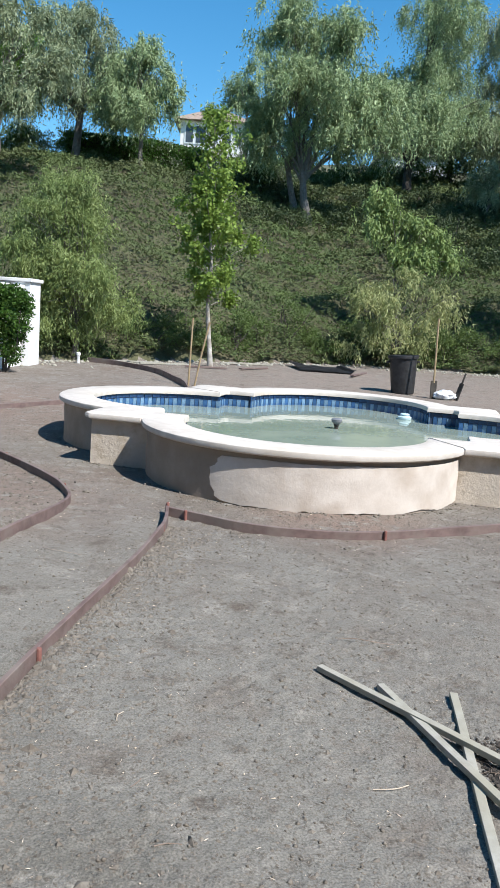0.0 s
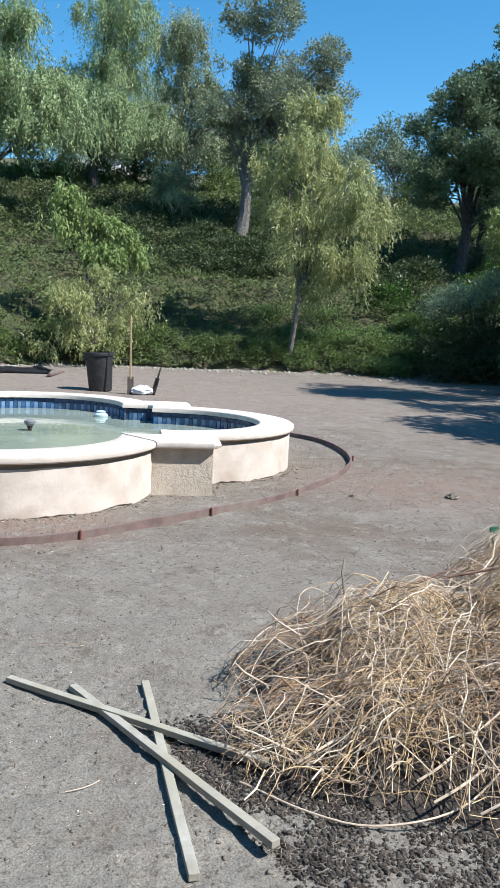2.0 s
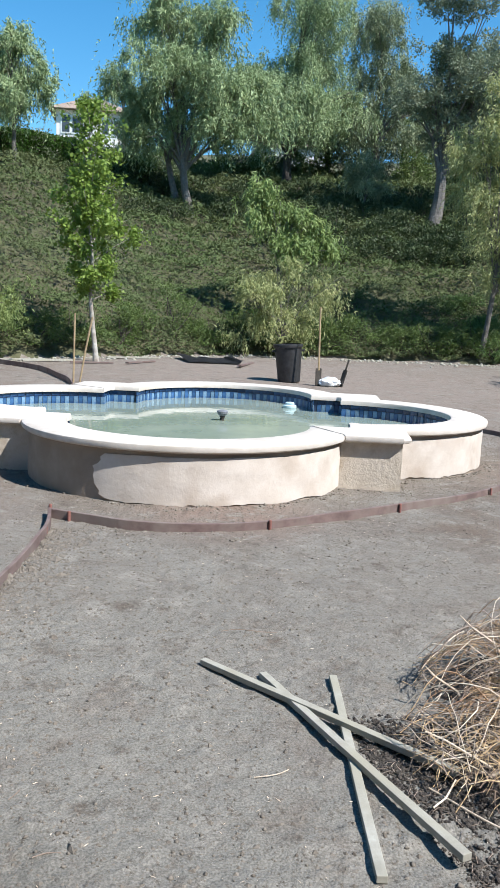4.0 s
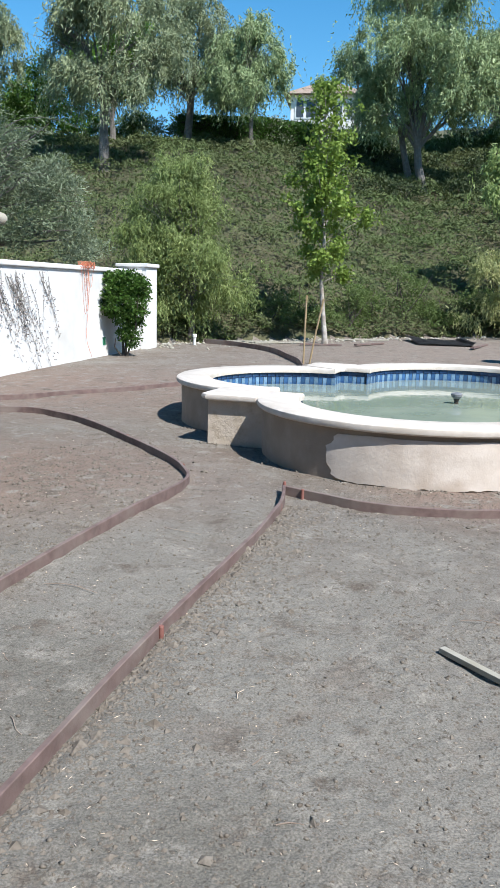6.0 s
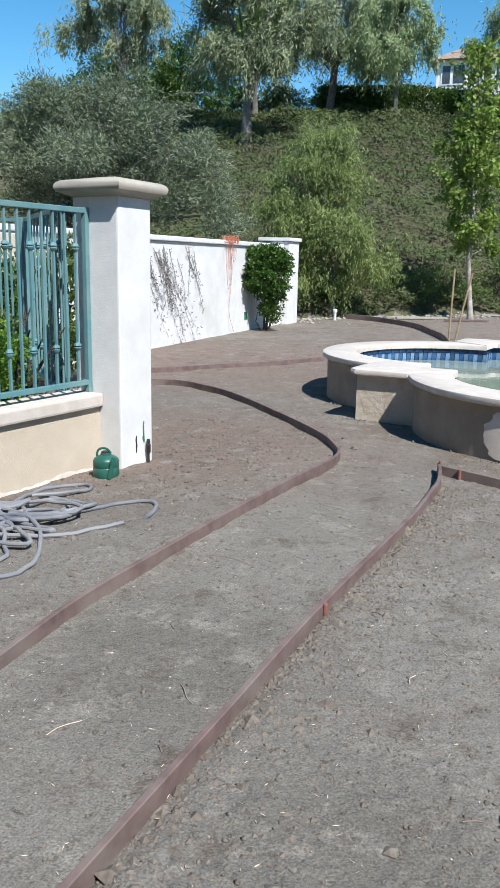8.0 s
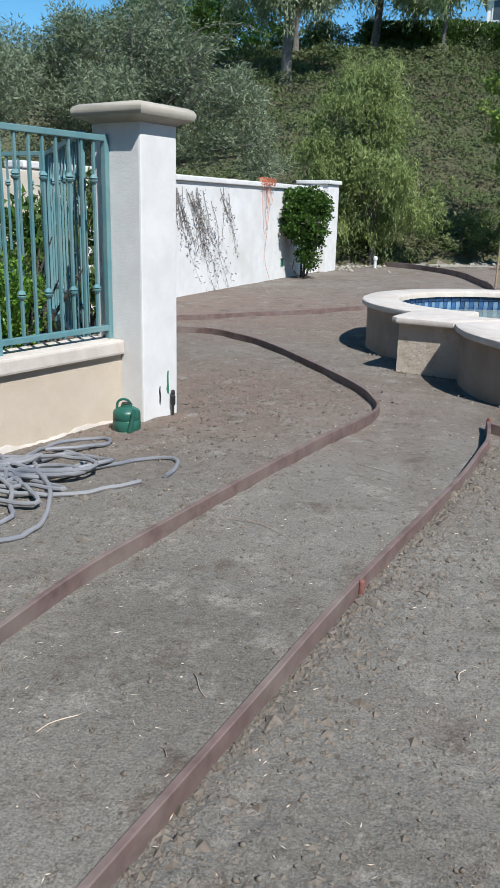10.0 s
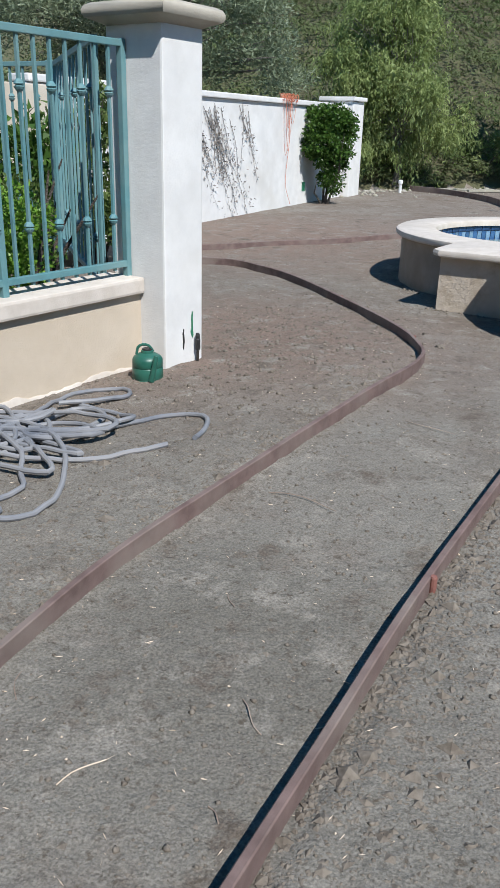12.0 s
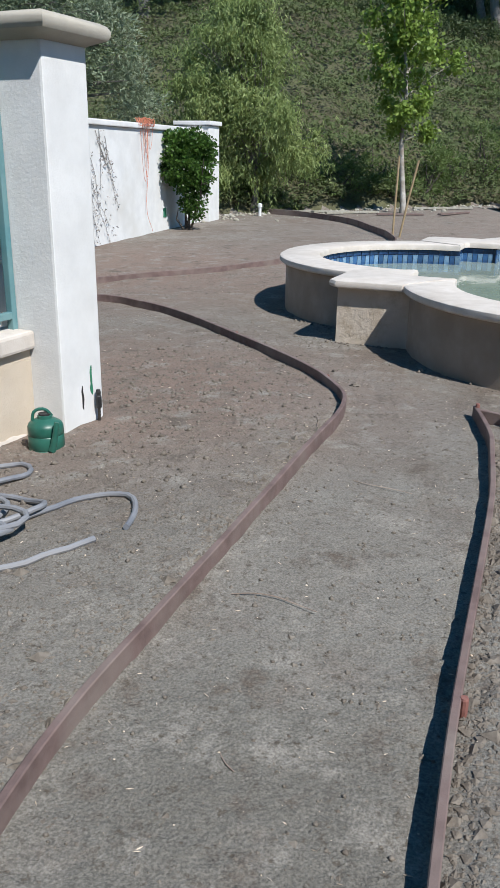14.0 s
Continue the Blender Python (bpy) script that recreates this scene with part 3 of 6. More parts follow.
        part("plaster_patch", bm, PLASTER, pool, "newer pale plaster patch", True)
    bm = bmesh.new()
    full_o = [p for s in outline(IN_HALF + 0.10, IN_RAD + 0.10) for p in s]
    full_i = [p for s in wi for p in s]
    strip(bm, full_o, full_i, [(0.0, -0.06), (1.0, -0.06), (1.0, -0.5), (0.0, -0.5)], True)
    part("inner_wall", bm, POOL_IN, pool)
    # water
    bm = bmesh.new()
    bm.faces.new([bm.verts.new(pool_xy(x, y, WATER_Z)) for x, y in full_o])
    bmesh.ops.triangulate(bm, faces=bm.faces[:])
    wob = part("water", bm, WATER, pool, "still murky green water")
    # band of glazed tiles
    def tile_mesh(name, w, h, material):
        bm = bmesh.new()
        box(bm, (0, 0, 0), (w, 0.012, h), 0, 0.003)
        me = bpy.data.meshes.new(name)
        bm.to_mesh(me)
        bm.free()
        me.materials.append(material)
        return me
    step = 0.105
    upper = tile_mesh("tile", step - 0.006, 0.045, TILE)
    pale, blue = tile_mesh("tile_pale", step * 0.5 - 0.005, 0.098, TILE_L), tile_mesh("tile_blue", step * 0.5 - 0.005, 0.098, TILE_M)
    loop = [Vector((x, y)) for x, y in full_i]
    loop.append(loop[0])
    run, k = 0.0, 0
    for a, b in zip(loop, loop[1:]):
        d = b - a
        while run < d.length - 1e-6:
            p = a + d.normalized() * run
            for me, z, side in ((upper, RIM - 0.082, 0.0), (pale, RIM - 0.158, -0.25), (blue, RIM - 0.158, 0.25)):
                ob = new("tile", me)
                ob.parent = pool
                at = p + d.normalized() * (side * step)
                ob.location = pool_xy(at.x, at.y, z) - PC
                ob.rotation_euler = (0, 0, PA + math.atan2(d.y, d.x))
                inward = (Vector((0, 0)) - p).normalized() * 0.004
                ob.location += Vector((inward.x, inward.y, 0))
            run += step
        run -= d.length
    return pool


build_pool()


def build_nozzle():
    c = pool_xy(0.12, 0.15, WATER_Z)
    t = thing("fountain_nozzle", c, "small grey fountain nozzle standing in the pool water", "fountain nozzle")
    bm = bmesh.new()
    lathe(bm, [(0.022, -0.3), (0.022, 0.03), (0.03, 0.035), (0.03, 0.05)], c, 12)
    part("stem", bm, IRON, t)
    bm = bmesh.new()
    lathe(bm, [(0.03, 0.05), (0.055, 0.075), (0.06, 0.10), (0.045, 0.11), (0.03, 0.115)], c, 16)
    part("head", bm, HOSE, t)


def build_floater():
    c = Vector((1.80, 10.05, WATER_Z))
    t = thing("chlorine_floater", c, "white and pale blue floating chlorine dispenser on the water", "pool float")
    bm = bmesh.new()
    lathe(bm, [(0.04, -0.05), (0.075, -0.02), (0.085, 0.01), (0.085, 0.03), (0.06, 0.045)], c, 20)
    part("body", bm, FLOAT, t)
    bm = bmesh.new()
    lathe(bm, [(0.055, 0.045), (0.06, 0.062), (0.05, 0.072), (0.016, 0.076)], c, 20)
    part("lid", bm, FLOAT, t)


build_nozzle()
build_floater()

# ---- edging boards ----


def edging(pts, label, z0=-0.09, z1=0.064, th=0.022, sag=0.008):
    line = smooth_line([(x, y, 0) for x, y in pts], 0.06)
    bm = bmesh.new()
    rows = []
    for i, p in enumerate(line):
        d = (line[min(i + 1, len(line) - 1)] - line[max(i - 1, 0)]).normalized()
        n = Vector((-d.y, d.x, 0))
        g = gz(p.x, p.y)
        top = g + z1 + sag * noise.noise(p * 1.3)
        q = p + n * 0.01 * noise.noise(p * 0.8)
        rows.append([bm.verts.new((*(q + n * o).to_2d(), h)) for o, h in ((-th / 2, g + z0), (-th / 2, top - 0.003), (-th / 2 + 0.003, top), (th / 2 - 0.003, top), (th / 2, top - 0.003), (th / 2, g + z0))])
    for a, b in zip(rows, rows[1:]):
        for k in range(6):
            bm.faces.new((a[k], a[(k + 1) % 6], b[(k + 1) % 6], b[k]))
    bm.faces.new(rows[0][::-1])
    bm.faces.new(rows[-1])
    base = (line[0].x, line[0].y, gz(line[0].x, line[0].y))
    t = thing("edging", base, label, "garden edging")
    part("board", bm, EDGING, t)
    return t


def edging_stake(t, x, y, top=0.085, rz=0.0, w=0.02):
    bm = bmesh.new()
    g = gz(x, y)
    lathe(bm, [(w * 0.5, -0.1), (w * 0.55, top - 0.006), (w * 0.45, top)], (x, y, g), 10)
    part("stake", bm, STAKE_RED, t)


left_edge = edging(LEFT, "reddish-brown bent edging board along the dirt path")
right_edge = edging(RIGHT, "reddish-brown edging board between path and planting bed")
ring_edge = edging([(-0.60, 5.46), (-0.36, 5.34), (-0.08, 5.20), (0.24, 5.14), (0.58, 5.16), (0.95, 5.27), (1.40, 5.50), (1.91, 5.77), (2.51, 6.11), (3.16, 6.65), (3.75, 7.30), (4.15, 7.91), (4.42, 8.7), (4.45, 9.4), (4.2, 9.95), (3.8, 10.3)], "reddish-brown edging board curving round the pool", -0.07, 0.060)
far_edge = edging([(-5.1, 8.75), (-4.27, 9.15), (-3.78, 9.70), (-3.2, 10.2), (-2.64, 10.9), (-2.4, 11.3)], "weathered edging board crossing the far bed", -0.05, 0.06)
back_edge = edging([(-3.7, 17.75), (-3.0, 17.35), (-2.4, 16.75), (-1.95, 16.05), (-1.6, 15.1), (-1.3, 14.2), (-1.15, 13.4)], "dark edging board curving behind the pool", -0.05, 0.10)
edging_stake(right_edge, -0.812, 3.02, 0.066, 0.2)
edging_stake(right_edge, -0.572, 4.98, 0.058)
edging_stake(right_edge, -0.60, 5.47, 0.085)
for sx, sy in ((-0.47, 5.38), (0.83, 5.215), (1.87, 5.73), (2.83, 6.33), (4.25, 8.05)):
    edging_stake(ring_edge, sx, sy - 0.012, 0.066, 0.3)
for sx, sy in ((-1.43, 5.93), (-2.20, 7.06), (-2.88, 7.84)):
    edging_stake(left_edge, sx + 0.02, sy + 0.02, 0.06, 0.6)

# ---- gate post, low wall and iron fence ----
WAY, OUT = Vector((0.2334, 0.9724, 0)), Vector((0.9724, -0.2334, 0))
POST = Vector((-2.663, 4.95, 0))
ROT = math.atan2(WAY.y, WAY.x) - math.pi / 2


def at_post(along, out, z):
    return POST + WAY * along + OUT * out + Vector((0, 0, z))


def build_post(name, c, h=1.70, wide=0.36, deep=0.315, label=""):
    t = thing(name, c, label, "gate post")
    bm = bmesh.new()
    box(bm, c + Vector((0, 0, h / 2 - 0.1)), (wide, deep, h + 0.2), ROT, 0.012)
    part("shaft", bm, STUCCO_W, t)
    bm = bmesh.new()
    rows = []
    cap = [(-0.01, h - 0.012), (0.012, h + 0.002), (0.046, h + 0.016), (0.070, h + 0.026), (0.080, h + 0.044), (0.080, h + 0.062), (0.070, h + 0.080), (0.046, h + 0.092), (-deep / 2 + 0.05, h + 0.118)]
    for o, z in cap:
        rows.append([bm.verts.new(c + WAY * (a * (deep / 2 + o)) + OUT * (b * (wide / 2 + o)) + Vector((0, 0, z))) for a, b in ((1, 1), (-1, 1), (-1, -1), (1, -1))])
    for a, b in zip(rows, rows[1:]):
        for k in range(4):
            bm.faces.new((a[k], a[(k + 1) % 4], b[(k + 1) % 4], b[k]))
    bm.faces.new(rows[0][::-1])
    bm.faces.new(rows[-1])
    part("cap", bm, CAPSTONE, t, "weathered concrete cap", True)
    return t


post = build_post("gate_post", POST, label="white stucco gate post with a moulded concrete cap")
for off, mm, nm, shape in ((0.065, GREEN_TAG, "green_tape", ((0.30, 0.006), (0.27, 0.012), (0.21, 0.011), (0.19, 0.02), (0.17, 0.016), (0.155, 0.002))), (-0.01, BLACK, "dark_crack", ((0.215, 0.004), (0.19, 0.010), (0.15, 0.013), (0.11, 0.006), (0.10, 0.002)))):
    bm = bmesh.new()
    rows = [[bm.verts.new(at_post(off + s * w / 2 + 0.003 * math.sin(z * 90), o, z)) for o in (0.176, 0.184) for s in (-1, 1)] for z, w in shape]
    for a, b in zip(rows, rows[1:]):
        for p, q in ((0, 1), (1, 3), (3, 2), (2, 0)):
            bm.faces.new((a[p], a[q], b[q], b[p]))
    bm.faces.new((rows[0][0], rows[0][1], rows[0][3], rows[0][2]))
    bm.faces.new((rows[-1][0], rows[-1][2], rows[-1][3], rows[-1][1]))
    part(nm, bm, mm, post, "dark stain on the stucco" if mm is BLACK else "strip of green tape")

low_wall = thing("low_wall", at_post(-2.2, 0, 0), "low tan stucco wall with a projecting sill", "wall", "", "structure")
bm = bmesh.new()
box(bm, at_post(-2.405, -0.10, 0.16), (0.22, 4.5, 0.56), ROT, 0.008)
part("wall", bm, STUCCO_T, low_wall)
bm = bmesh.new()
box(bm, at_post(-2.39, -0.085, 0.458), (0.26, 4.46, 0.085), ROT, 0.014)
part("sill", bm, COPING, low_wall, "pale plastered sill")
bm = bmesh.new()
lip = []
for k in range(150):
    a = -0.24 - 4.3 * k / 149
    h = 0.030 + 0.035 * noise.noise(Vector((a * 3.1, 0, 0))) + 0.025 * noise.noise(Vector((a * 14, 2, 0)))
    lip.append([bm.verts.new(at_post(a, o, z)) for o, z in ((0.005, -0.1), (0.024 + 0.008 * noise.noise(Vector((a * 9, 0, 4))), -0.1), (0.019, h * 0.7), (0.014, h), (0.005, h))])
for a, b in zip(lip, lip[1:]):
    for k in range(4):
        bm.faces.new((a[k], a[k + 1], b[k + 1], b[k]))
part("plaster_skirt", bm, COPING, low_wall, "ragged white plaster skirt", True)


def build_fence(a0, a1, out0, out1, z0, z1, bars, label, posts=()):
    """A panel of square bars between two rails, with collars on the odd bars."""
    t = thing("iron_fence", at_post(a0, out0, z0), label, "fence", "iron fence panels")
    p0, p1 = at_post(a0, out0, 0), at_post(a1, out1, 0)
    d = p1 - p0
    rz = math.atan2(d.y, d.x)
    for z in (z0 + 0.03, z1):
        bm = bmesh.new()
        box(bm, (p0 + p1) / 2 + Vector((0, 0, z)), (d.length, 0.032, 0.032), rz, 0.004)
        part("rail", bm, TEAL, t)
    for f in (0.0, 1.0, *posts):
        bm = bmesh.new()
        q = p0 + d * f
        box(bm, q + Vector((0, 0, (z0 + z1) / 2 - 0.02)), (0.034, 0.034, z1 - z0 + 0.08), rz, 0.004)
        part("fence_post", bm, TEAL, t)
    for k in range(1, bars):
        q = p0 + d * (k / bars)
        bm = bmesh.new()
        box(bm, q + Vector((0, 0, (z0 + z1) / 2)), (0.0145, 0.0145, z1 - z0), rz + 0.1, 0.0)
        bar = part("bar", bm, TEAL, t)
        if k % 2:
            for z in (z0 + 0.26, z1 - 0.22):
                bm = bmesh.new()
                lathe(bm, [(0.010, -0.026), (0.019, -0.016), (0.024, -0.006), (0.014, 0.0), (0.024, 0.006), (0.019, 0.016), (0.010, 0.026)], q + Vector((0, 0, z)), 8)
                part("collar", bm, TEAL, bar)
    return t


build_fence(-0.18, -4.4, -0.06, -0.06, 0.535, 1.612, 46, "teal-painted wrought iron fence on the low wall", (0.193, 0.386, 0.579, 0.772))
build_fence(-0.16, 0.96, -0.26, -1.76, 0.40, 1.64, 11, "teal-painted wrought iron side panel standing open behind the post")
build_fence(0.96, 0.70, -1.82, -3.3, 0.40, 1.64, 13, "teal-painted wrought iron panel at the back of the rose bed")
post2 = build_post("gate_post", at_post(-0.02, -2.6, 0), 1.62, 0.36, 0.36, "second white stucco post beyond the iron fence")

# ---- far boundary wall ----
WALL_A, WALL_B = Vector((-5.75, 8.2, 0)), Vector((-4.62, 15.9, 0))


def build_far_wall():
    d = (WALL_B - WALL_A)
    rz = math.atan2(d.y, d.x)
    n = Vector((-d.y, d.x, 0)).normalized()
    w = thing("wall_west", WALL_A, "white stucco boundary wall with a flat cap", "wall", "", "structure")
    mid = (WALL_A + WALL_B) / 2 + n * 0.1
    bm = bmesh.new()
    box(bm, mid + Vector((0, 0, 0.75)), (d.length, 0.2, 1.76), rz, 0.01)
    part("wall", bm, STUCCO_W, w)
    bm = bmesh.new()
    box(bm, mid + Vector((0, 0, 1.67)), (d.length + 0.02, 0.28, 0.075), rz, 0.015)
    part("wall_cap", bm, STUCCO_W, w)
    p = thing("end_pillar", WALL_B, "white stucco end pillar of the boundary wall", "wall pillar", "", "structure")
    c = WALL_B + d.normalized() * 0.27 + n * 0.17
    bm = bmesh.new()
    box(bm, c + Vector((0, 0, 0.8)), (0.50, 0.62, 1.92), rz, 0.012)
    part("shaft", bm, STUCCO_W, p)
    bm = bmesh.new()
    box(bm, c + Vector((0, 0, 1.80)), (0.58, 0.70, 0.07), rz, 0.015)
    part("cap", bm, STUCCO_W, p)
    bm = bmesh.new()
    box(bm, WALL_A + d * 0.80 - n * 0.004 + Vector((0, 0, 0.40)), (0.10, 0.01, 0.14), rz, 0.0)
    part("green_mark", bm, GREEN_TAG, w, "green paint mark")
    return d.normalized(), n


wall_way, wall_out = build_far_wall()

bm = bmesh.new()
base = WALL_A + wall_way * 5.55 - wall_out * 0.03
for k in range(5):
    r = random.Random(k)
    drop, sp = r.uniform(0.3, 0.85), r.uniform(0.05, 0.14)
    o = base + wall_way * r.uniform(-0.15, 0.15)
    pts = [o + wall_way * (sp * math.cos(a)) - wall_out * (0.02 + 0.01 * k % 0.03) + Vector((0, 0, 1.72 - drop * (0.5 - 0.5 * math.cos(a * 2)) * (0.6 + 0.4 * math.sin(a)))) for a in [math.pi * i / 14 for i in range(15)]]
    tube(bm, pts, 0.0026, 5)
for k in range(11):
    r = random.Random(50 + k)
    o = base + wall_way * r.uniform(-0.16, 0.16) + Vector((0, 0, 1.72))
    pts = [o + Vector((0.07 * math.cos(a) * r.uniform(0.7, 1.2), 0.10 * math.sin(a), 0.06 * math.sin(a * 2 + k))) for a in [2 * math.pi * i / 12 for i in range(13)]]
    tube(bm, pts, 0.0042, 5)
tube(bm, smooth_line([base + Vector((0, 0, 1.7)), base + wall_way * 0.05 + Vector((0, 0, 1.1)), base - wall_way * 0.03 + Vector((0, 0, 0.5)), base + wall_way * 0.06 - wall_out * 0.05 + Vector((0, 0, 0.16))], 0.08), 0.0034, 5)
solo("extension_cord", bm, CORD, "tangled orange cord hung over the wall cap", "cord", base + Vector((0, 0, 1.72)))

# dead vine; the clumps of grey leaves also draw the shadows on the wall
vine = thing("dead_vine", WALL_A + wall_way * 3.6 + Vector((0, 0, 1.62)), "dead grey vine on the white wall, its grey leaves also standing in for shadows", "vine")
vine_leaf = []
for k in range(30):
    r = random.Random(120 + k)
    q = WALL_A + wall_way * (2.9 + r.random() ** 2.0 * 1.55) - wall_out * 0.012 + Vector((0, 0, r.uniform(1.35, 1.62)))
    side = r.uniform(0.02, 0.06)
    pts = []
    for j in range(r.randint(6, 16)):
        pts.append(q.copy())
        side = 0.8 * side + r.uniform(-0.012, 0.032)
        q = q + wall_way * side + Vector((0, 0, -0.09))
        if r.random() < 0.75:
            for _ in range(r.randint(1, 5)):
                vine_leaf.append(q + wall_way * r.gauss(0, 0.04) - wall_out * r.uniform(0.0, 0.03) + Vector((0, 0, r.gauss(0, 0.06))))
    bm = bmesh.new()
    tube(bm, pts, [0.0042 * (1 - 0.05 * j) for j in range(len(pts))], 5)
    part("stem", bm, VINE_SHADOW_GREY, vine)
rng = np.random.default_rng(8)
vine_leaf = np.array(vine_leaf)
quads("leaves_and_shadows", leaves(rng, vine_leaf, rng.normal(0, 1, vine_leaf.shape) + np.array([0, 0, -0.6]), 0.045, 0.02, 0.3), VINE_SHADOW_GREY, vine)

# ---- plants: builders ----


def clump_points(rng, blobs, n):
    """n places in ellipsoids (centre, radii), with more of them near the skin."""
    vol = np.array([b[1][0] * b[1][1] * b[1][2] for b in blobs]) ** 0.8
    pick = rng.choice(len(blobs), n, p=vol / vol.sum())
    d = rng.normal(0, 1, (n, 3))
    d /= np.linalg.norm(d, axis=1, keepdims=True)
    r = rng.uniform(0.25, 1.0, n) ** 0.55
    c = np.array([b[0] for b in blobs])[pick]
    s = np.array([b[1] for b in blobs])[pick]
    return c + d * r[:, None] * s, d


def broken(rng, blobs, n, share):
    """Splits each ellipsoid into n smaller uneven ones, so that the outline has gaps."""
    out = []
    for c, s in blobs:
        for _ in range(n):
            d = rng.normal(0, 1, 3)
            d /= np.linalg.norm(d)
            out.append((c + d * s * rng.uniform(0.3, 0.8), s * share * rng.uniform(0.6, 1.2)))
    return out


def weeping(rng, blobs, strands, per, length, leaf=0.155, wide=0.047, droop=1.0, tight=20):
    """Fronds that hang from the limbs' ends: bunches of strands with narrow leaves, and loose strands between them."""
    k = max(10, strands // tight)
    cp, cd = clump_points(rng, blobs, k)
    size = rng.uniform(0.5, 1.4, k)
    pick = rng.integers(0, k, strands)
    wander = np.where(rng.random(strands) < 0.25, 2.2, 1.0)
    p = cp[pick] + rng.normal(0, 1, (strands, 3)) * np.array([0.14, 0.14, 0.11]) * ((0.45 + length * 0.5) * size[pick] * wander)[:, None]
    d = cd[pick] + rng.normal(0, 0.3, (strands, 3))
    d /= np.linalg.norm(d, axis=1, keepdims=True)
    ln = length * size[pick] * rng.uniform(0.3, 1.1, strands)
    t = (np.arange(per) + 0.5) / per
    out = d * np.array([1, 1, 0.35]) * 0.35
    way = out[:, None, :] * (ln[:, None] * t)[..., None]
    way[..., 2] -= droop * ln[:, None] * t ** 1.6
    q = (p[:, None, :] + way + rng.normal(0, 0.035, (strands, per, 3))).reshape(-1, 3)
    dd = np.repeat(d, per, 0) * 0.4 + np.array([0, 0, -0.8])
    return leaves(rng, q, dd, leaf, wide, 0.5, True)


def bushy(rng, blobs, clumps, per, spread, leaf, wide):
    """Rounded tufts of leaves."""
    p, d = clump_points(rng, blobs, clumps)
    o = rng.normal(0, 1, (clumps, per, 3))
    o /= np.linalg.norm(o, axis=2, keepdims=True)
    o *= rng.uniform(0.2, 1.0, (clumps, per, 1)) ** 0.6 * spread
    o[..., 2] *= 0.65
    q = (p[:, None, :] + o).reshape(-1, 3)
    return leaves(rng, q, o.reshape(-1, 3) / spread + np.repeat(d, per, 0) * 0.4 + np.array([0, 0, 0.2]), leaf, wide, 0.6, leaf > 0.065)


def limbs(rng, bm, base, fork, r0, blobs, count, lean=(0, 0)):
    """A tapered trunk to the fork height, then limbs that bend into the crown."""
    base = Vector(base)
    top = base + Vector((lean[0], lean[1], fork))
    mid = base.lerp(top, 0.5) + Vector((rng.uniform(-0.08, 0.08), rng.uniform(-0.08, 0.08), 0))
    tube(bm, [base - Vector((0, 0, 0.15)), base + Vector((0, 0, 0.08)), mid, top], [r0 * 1.5, r0 * 1.15, r0 * 0.9, r0 * 0.75], 9)
    p, _ = clump_points(rng, [(c, s * 0.62) for c, s in blobs], count)
    for q in p:
        q = Vector(q)
        s = base.lerp(top, rng.uniform(0.75, 1.0))
        k = s.lerp(q, 0.45) + Vector((0, 0, 0.18 * (q - s).length))
        r = r0 * rng.uniform(0.22, 0.46)
        tube(bm, [s, s.lerp(k, 0.5) + Vector((0, 0, 0.05)), k, k.lerp(q, 0.6), q], [r, r * 0.8, r * 0.55, r * 0.3, 0.008], 6)
        for _ in range(2):
            e = q + Vector((rng.normal(0, 0.35), rng.normal(0, 0.35), rng.uniform(-0.4, 0.3)))
            tube(bm, [k, k.lerp(e, 0.5) + Vector((0, 0, 0.1)), e], [r * 0.4, r * 0.25, 0.006], 5)


def tree(name, label, x, y, fork, r0, blobs, make, bark, leaf, count=14, lean=(0, 0), seed=1, extra_trunk=None, category="tree"):
    """blobs: (dx, dy, height over the foot, rx, ry, rz)."""
    rng = np.random.default_rng(seed)
    z = gz(x, y)
    b = [(np.array([x + c[0], y + c[1], z + c[2]]), np.array(c[3:])) for c in blobs]
    t = thing(name, (x, y, z), label, category)
    bm = bmesh.new()
    limbs(rng, bm, (x, y, z), fork, r0, b, count, lean)
    if extra_trunk:
        ex, ey, el = extra_trunk
        limbs(rng, bm, (x + ex, y + ey, gz(x + ex, y + ey)), fork * 1.1, r0 * 0.8, b, count // 2, (el, 0))
    part("trunk", bm, bark, t, "", True)
    quads("crown", make(rng, b), leaf, t)
    return t


def weep(strands, per, length, leaf=0.16, wide=0.045, droop=1.0, tight=17, split=(7, 0.56)):
    return lambda rng, b: weeping(rng, broken(rng, b, *split), int(strands * 1.75), per, length, leaf, wide, droop, tight)


def tuft(clumps, per, spread, leaf, wide):
    return lambda rng, b: bushy(rng, broken(rng, b, 6, 0.60), clumps, per, spread, leaf, wide)


# ---- trees on and below the bank ----
tree("pepper_tree", "large weeping pepper tree with forked trunk on the bank", 1.64, 33.6, 2.0, 0.17,
     [(-0.95, 0.3, 7.4, 1.55, 1.5, 1.2), (0.86, -0.3, 6.8, 1.3, 1.2, 1.2), (-2.1, 0, 5.0, 1.15, 1.1, 1.6), (0, -0.5, 5.2, 1.9, 1.8, 1.5), (2.03, 0, 4.9, 1.4, 1.3, 1.5), (3.04, 0.2, 3.8, 0.8, 0.8, 1.1), (1.06, -0.5, 3.4, 1.5, 1.4, 0.8), (-2.2, 0, 3.2, 0.8, 0.8, 0.8), (-0.6, 0.6, 3.4, 0.9, 0.9, 0.7)],
     weep(4600, 12, 1.0), BARK, PEPPER, 22, (-0.35, 0), 11, (-0.50, 0.6, -0.5))
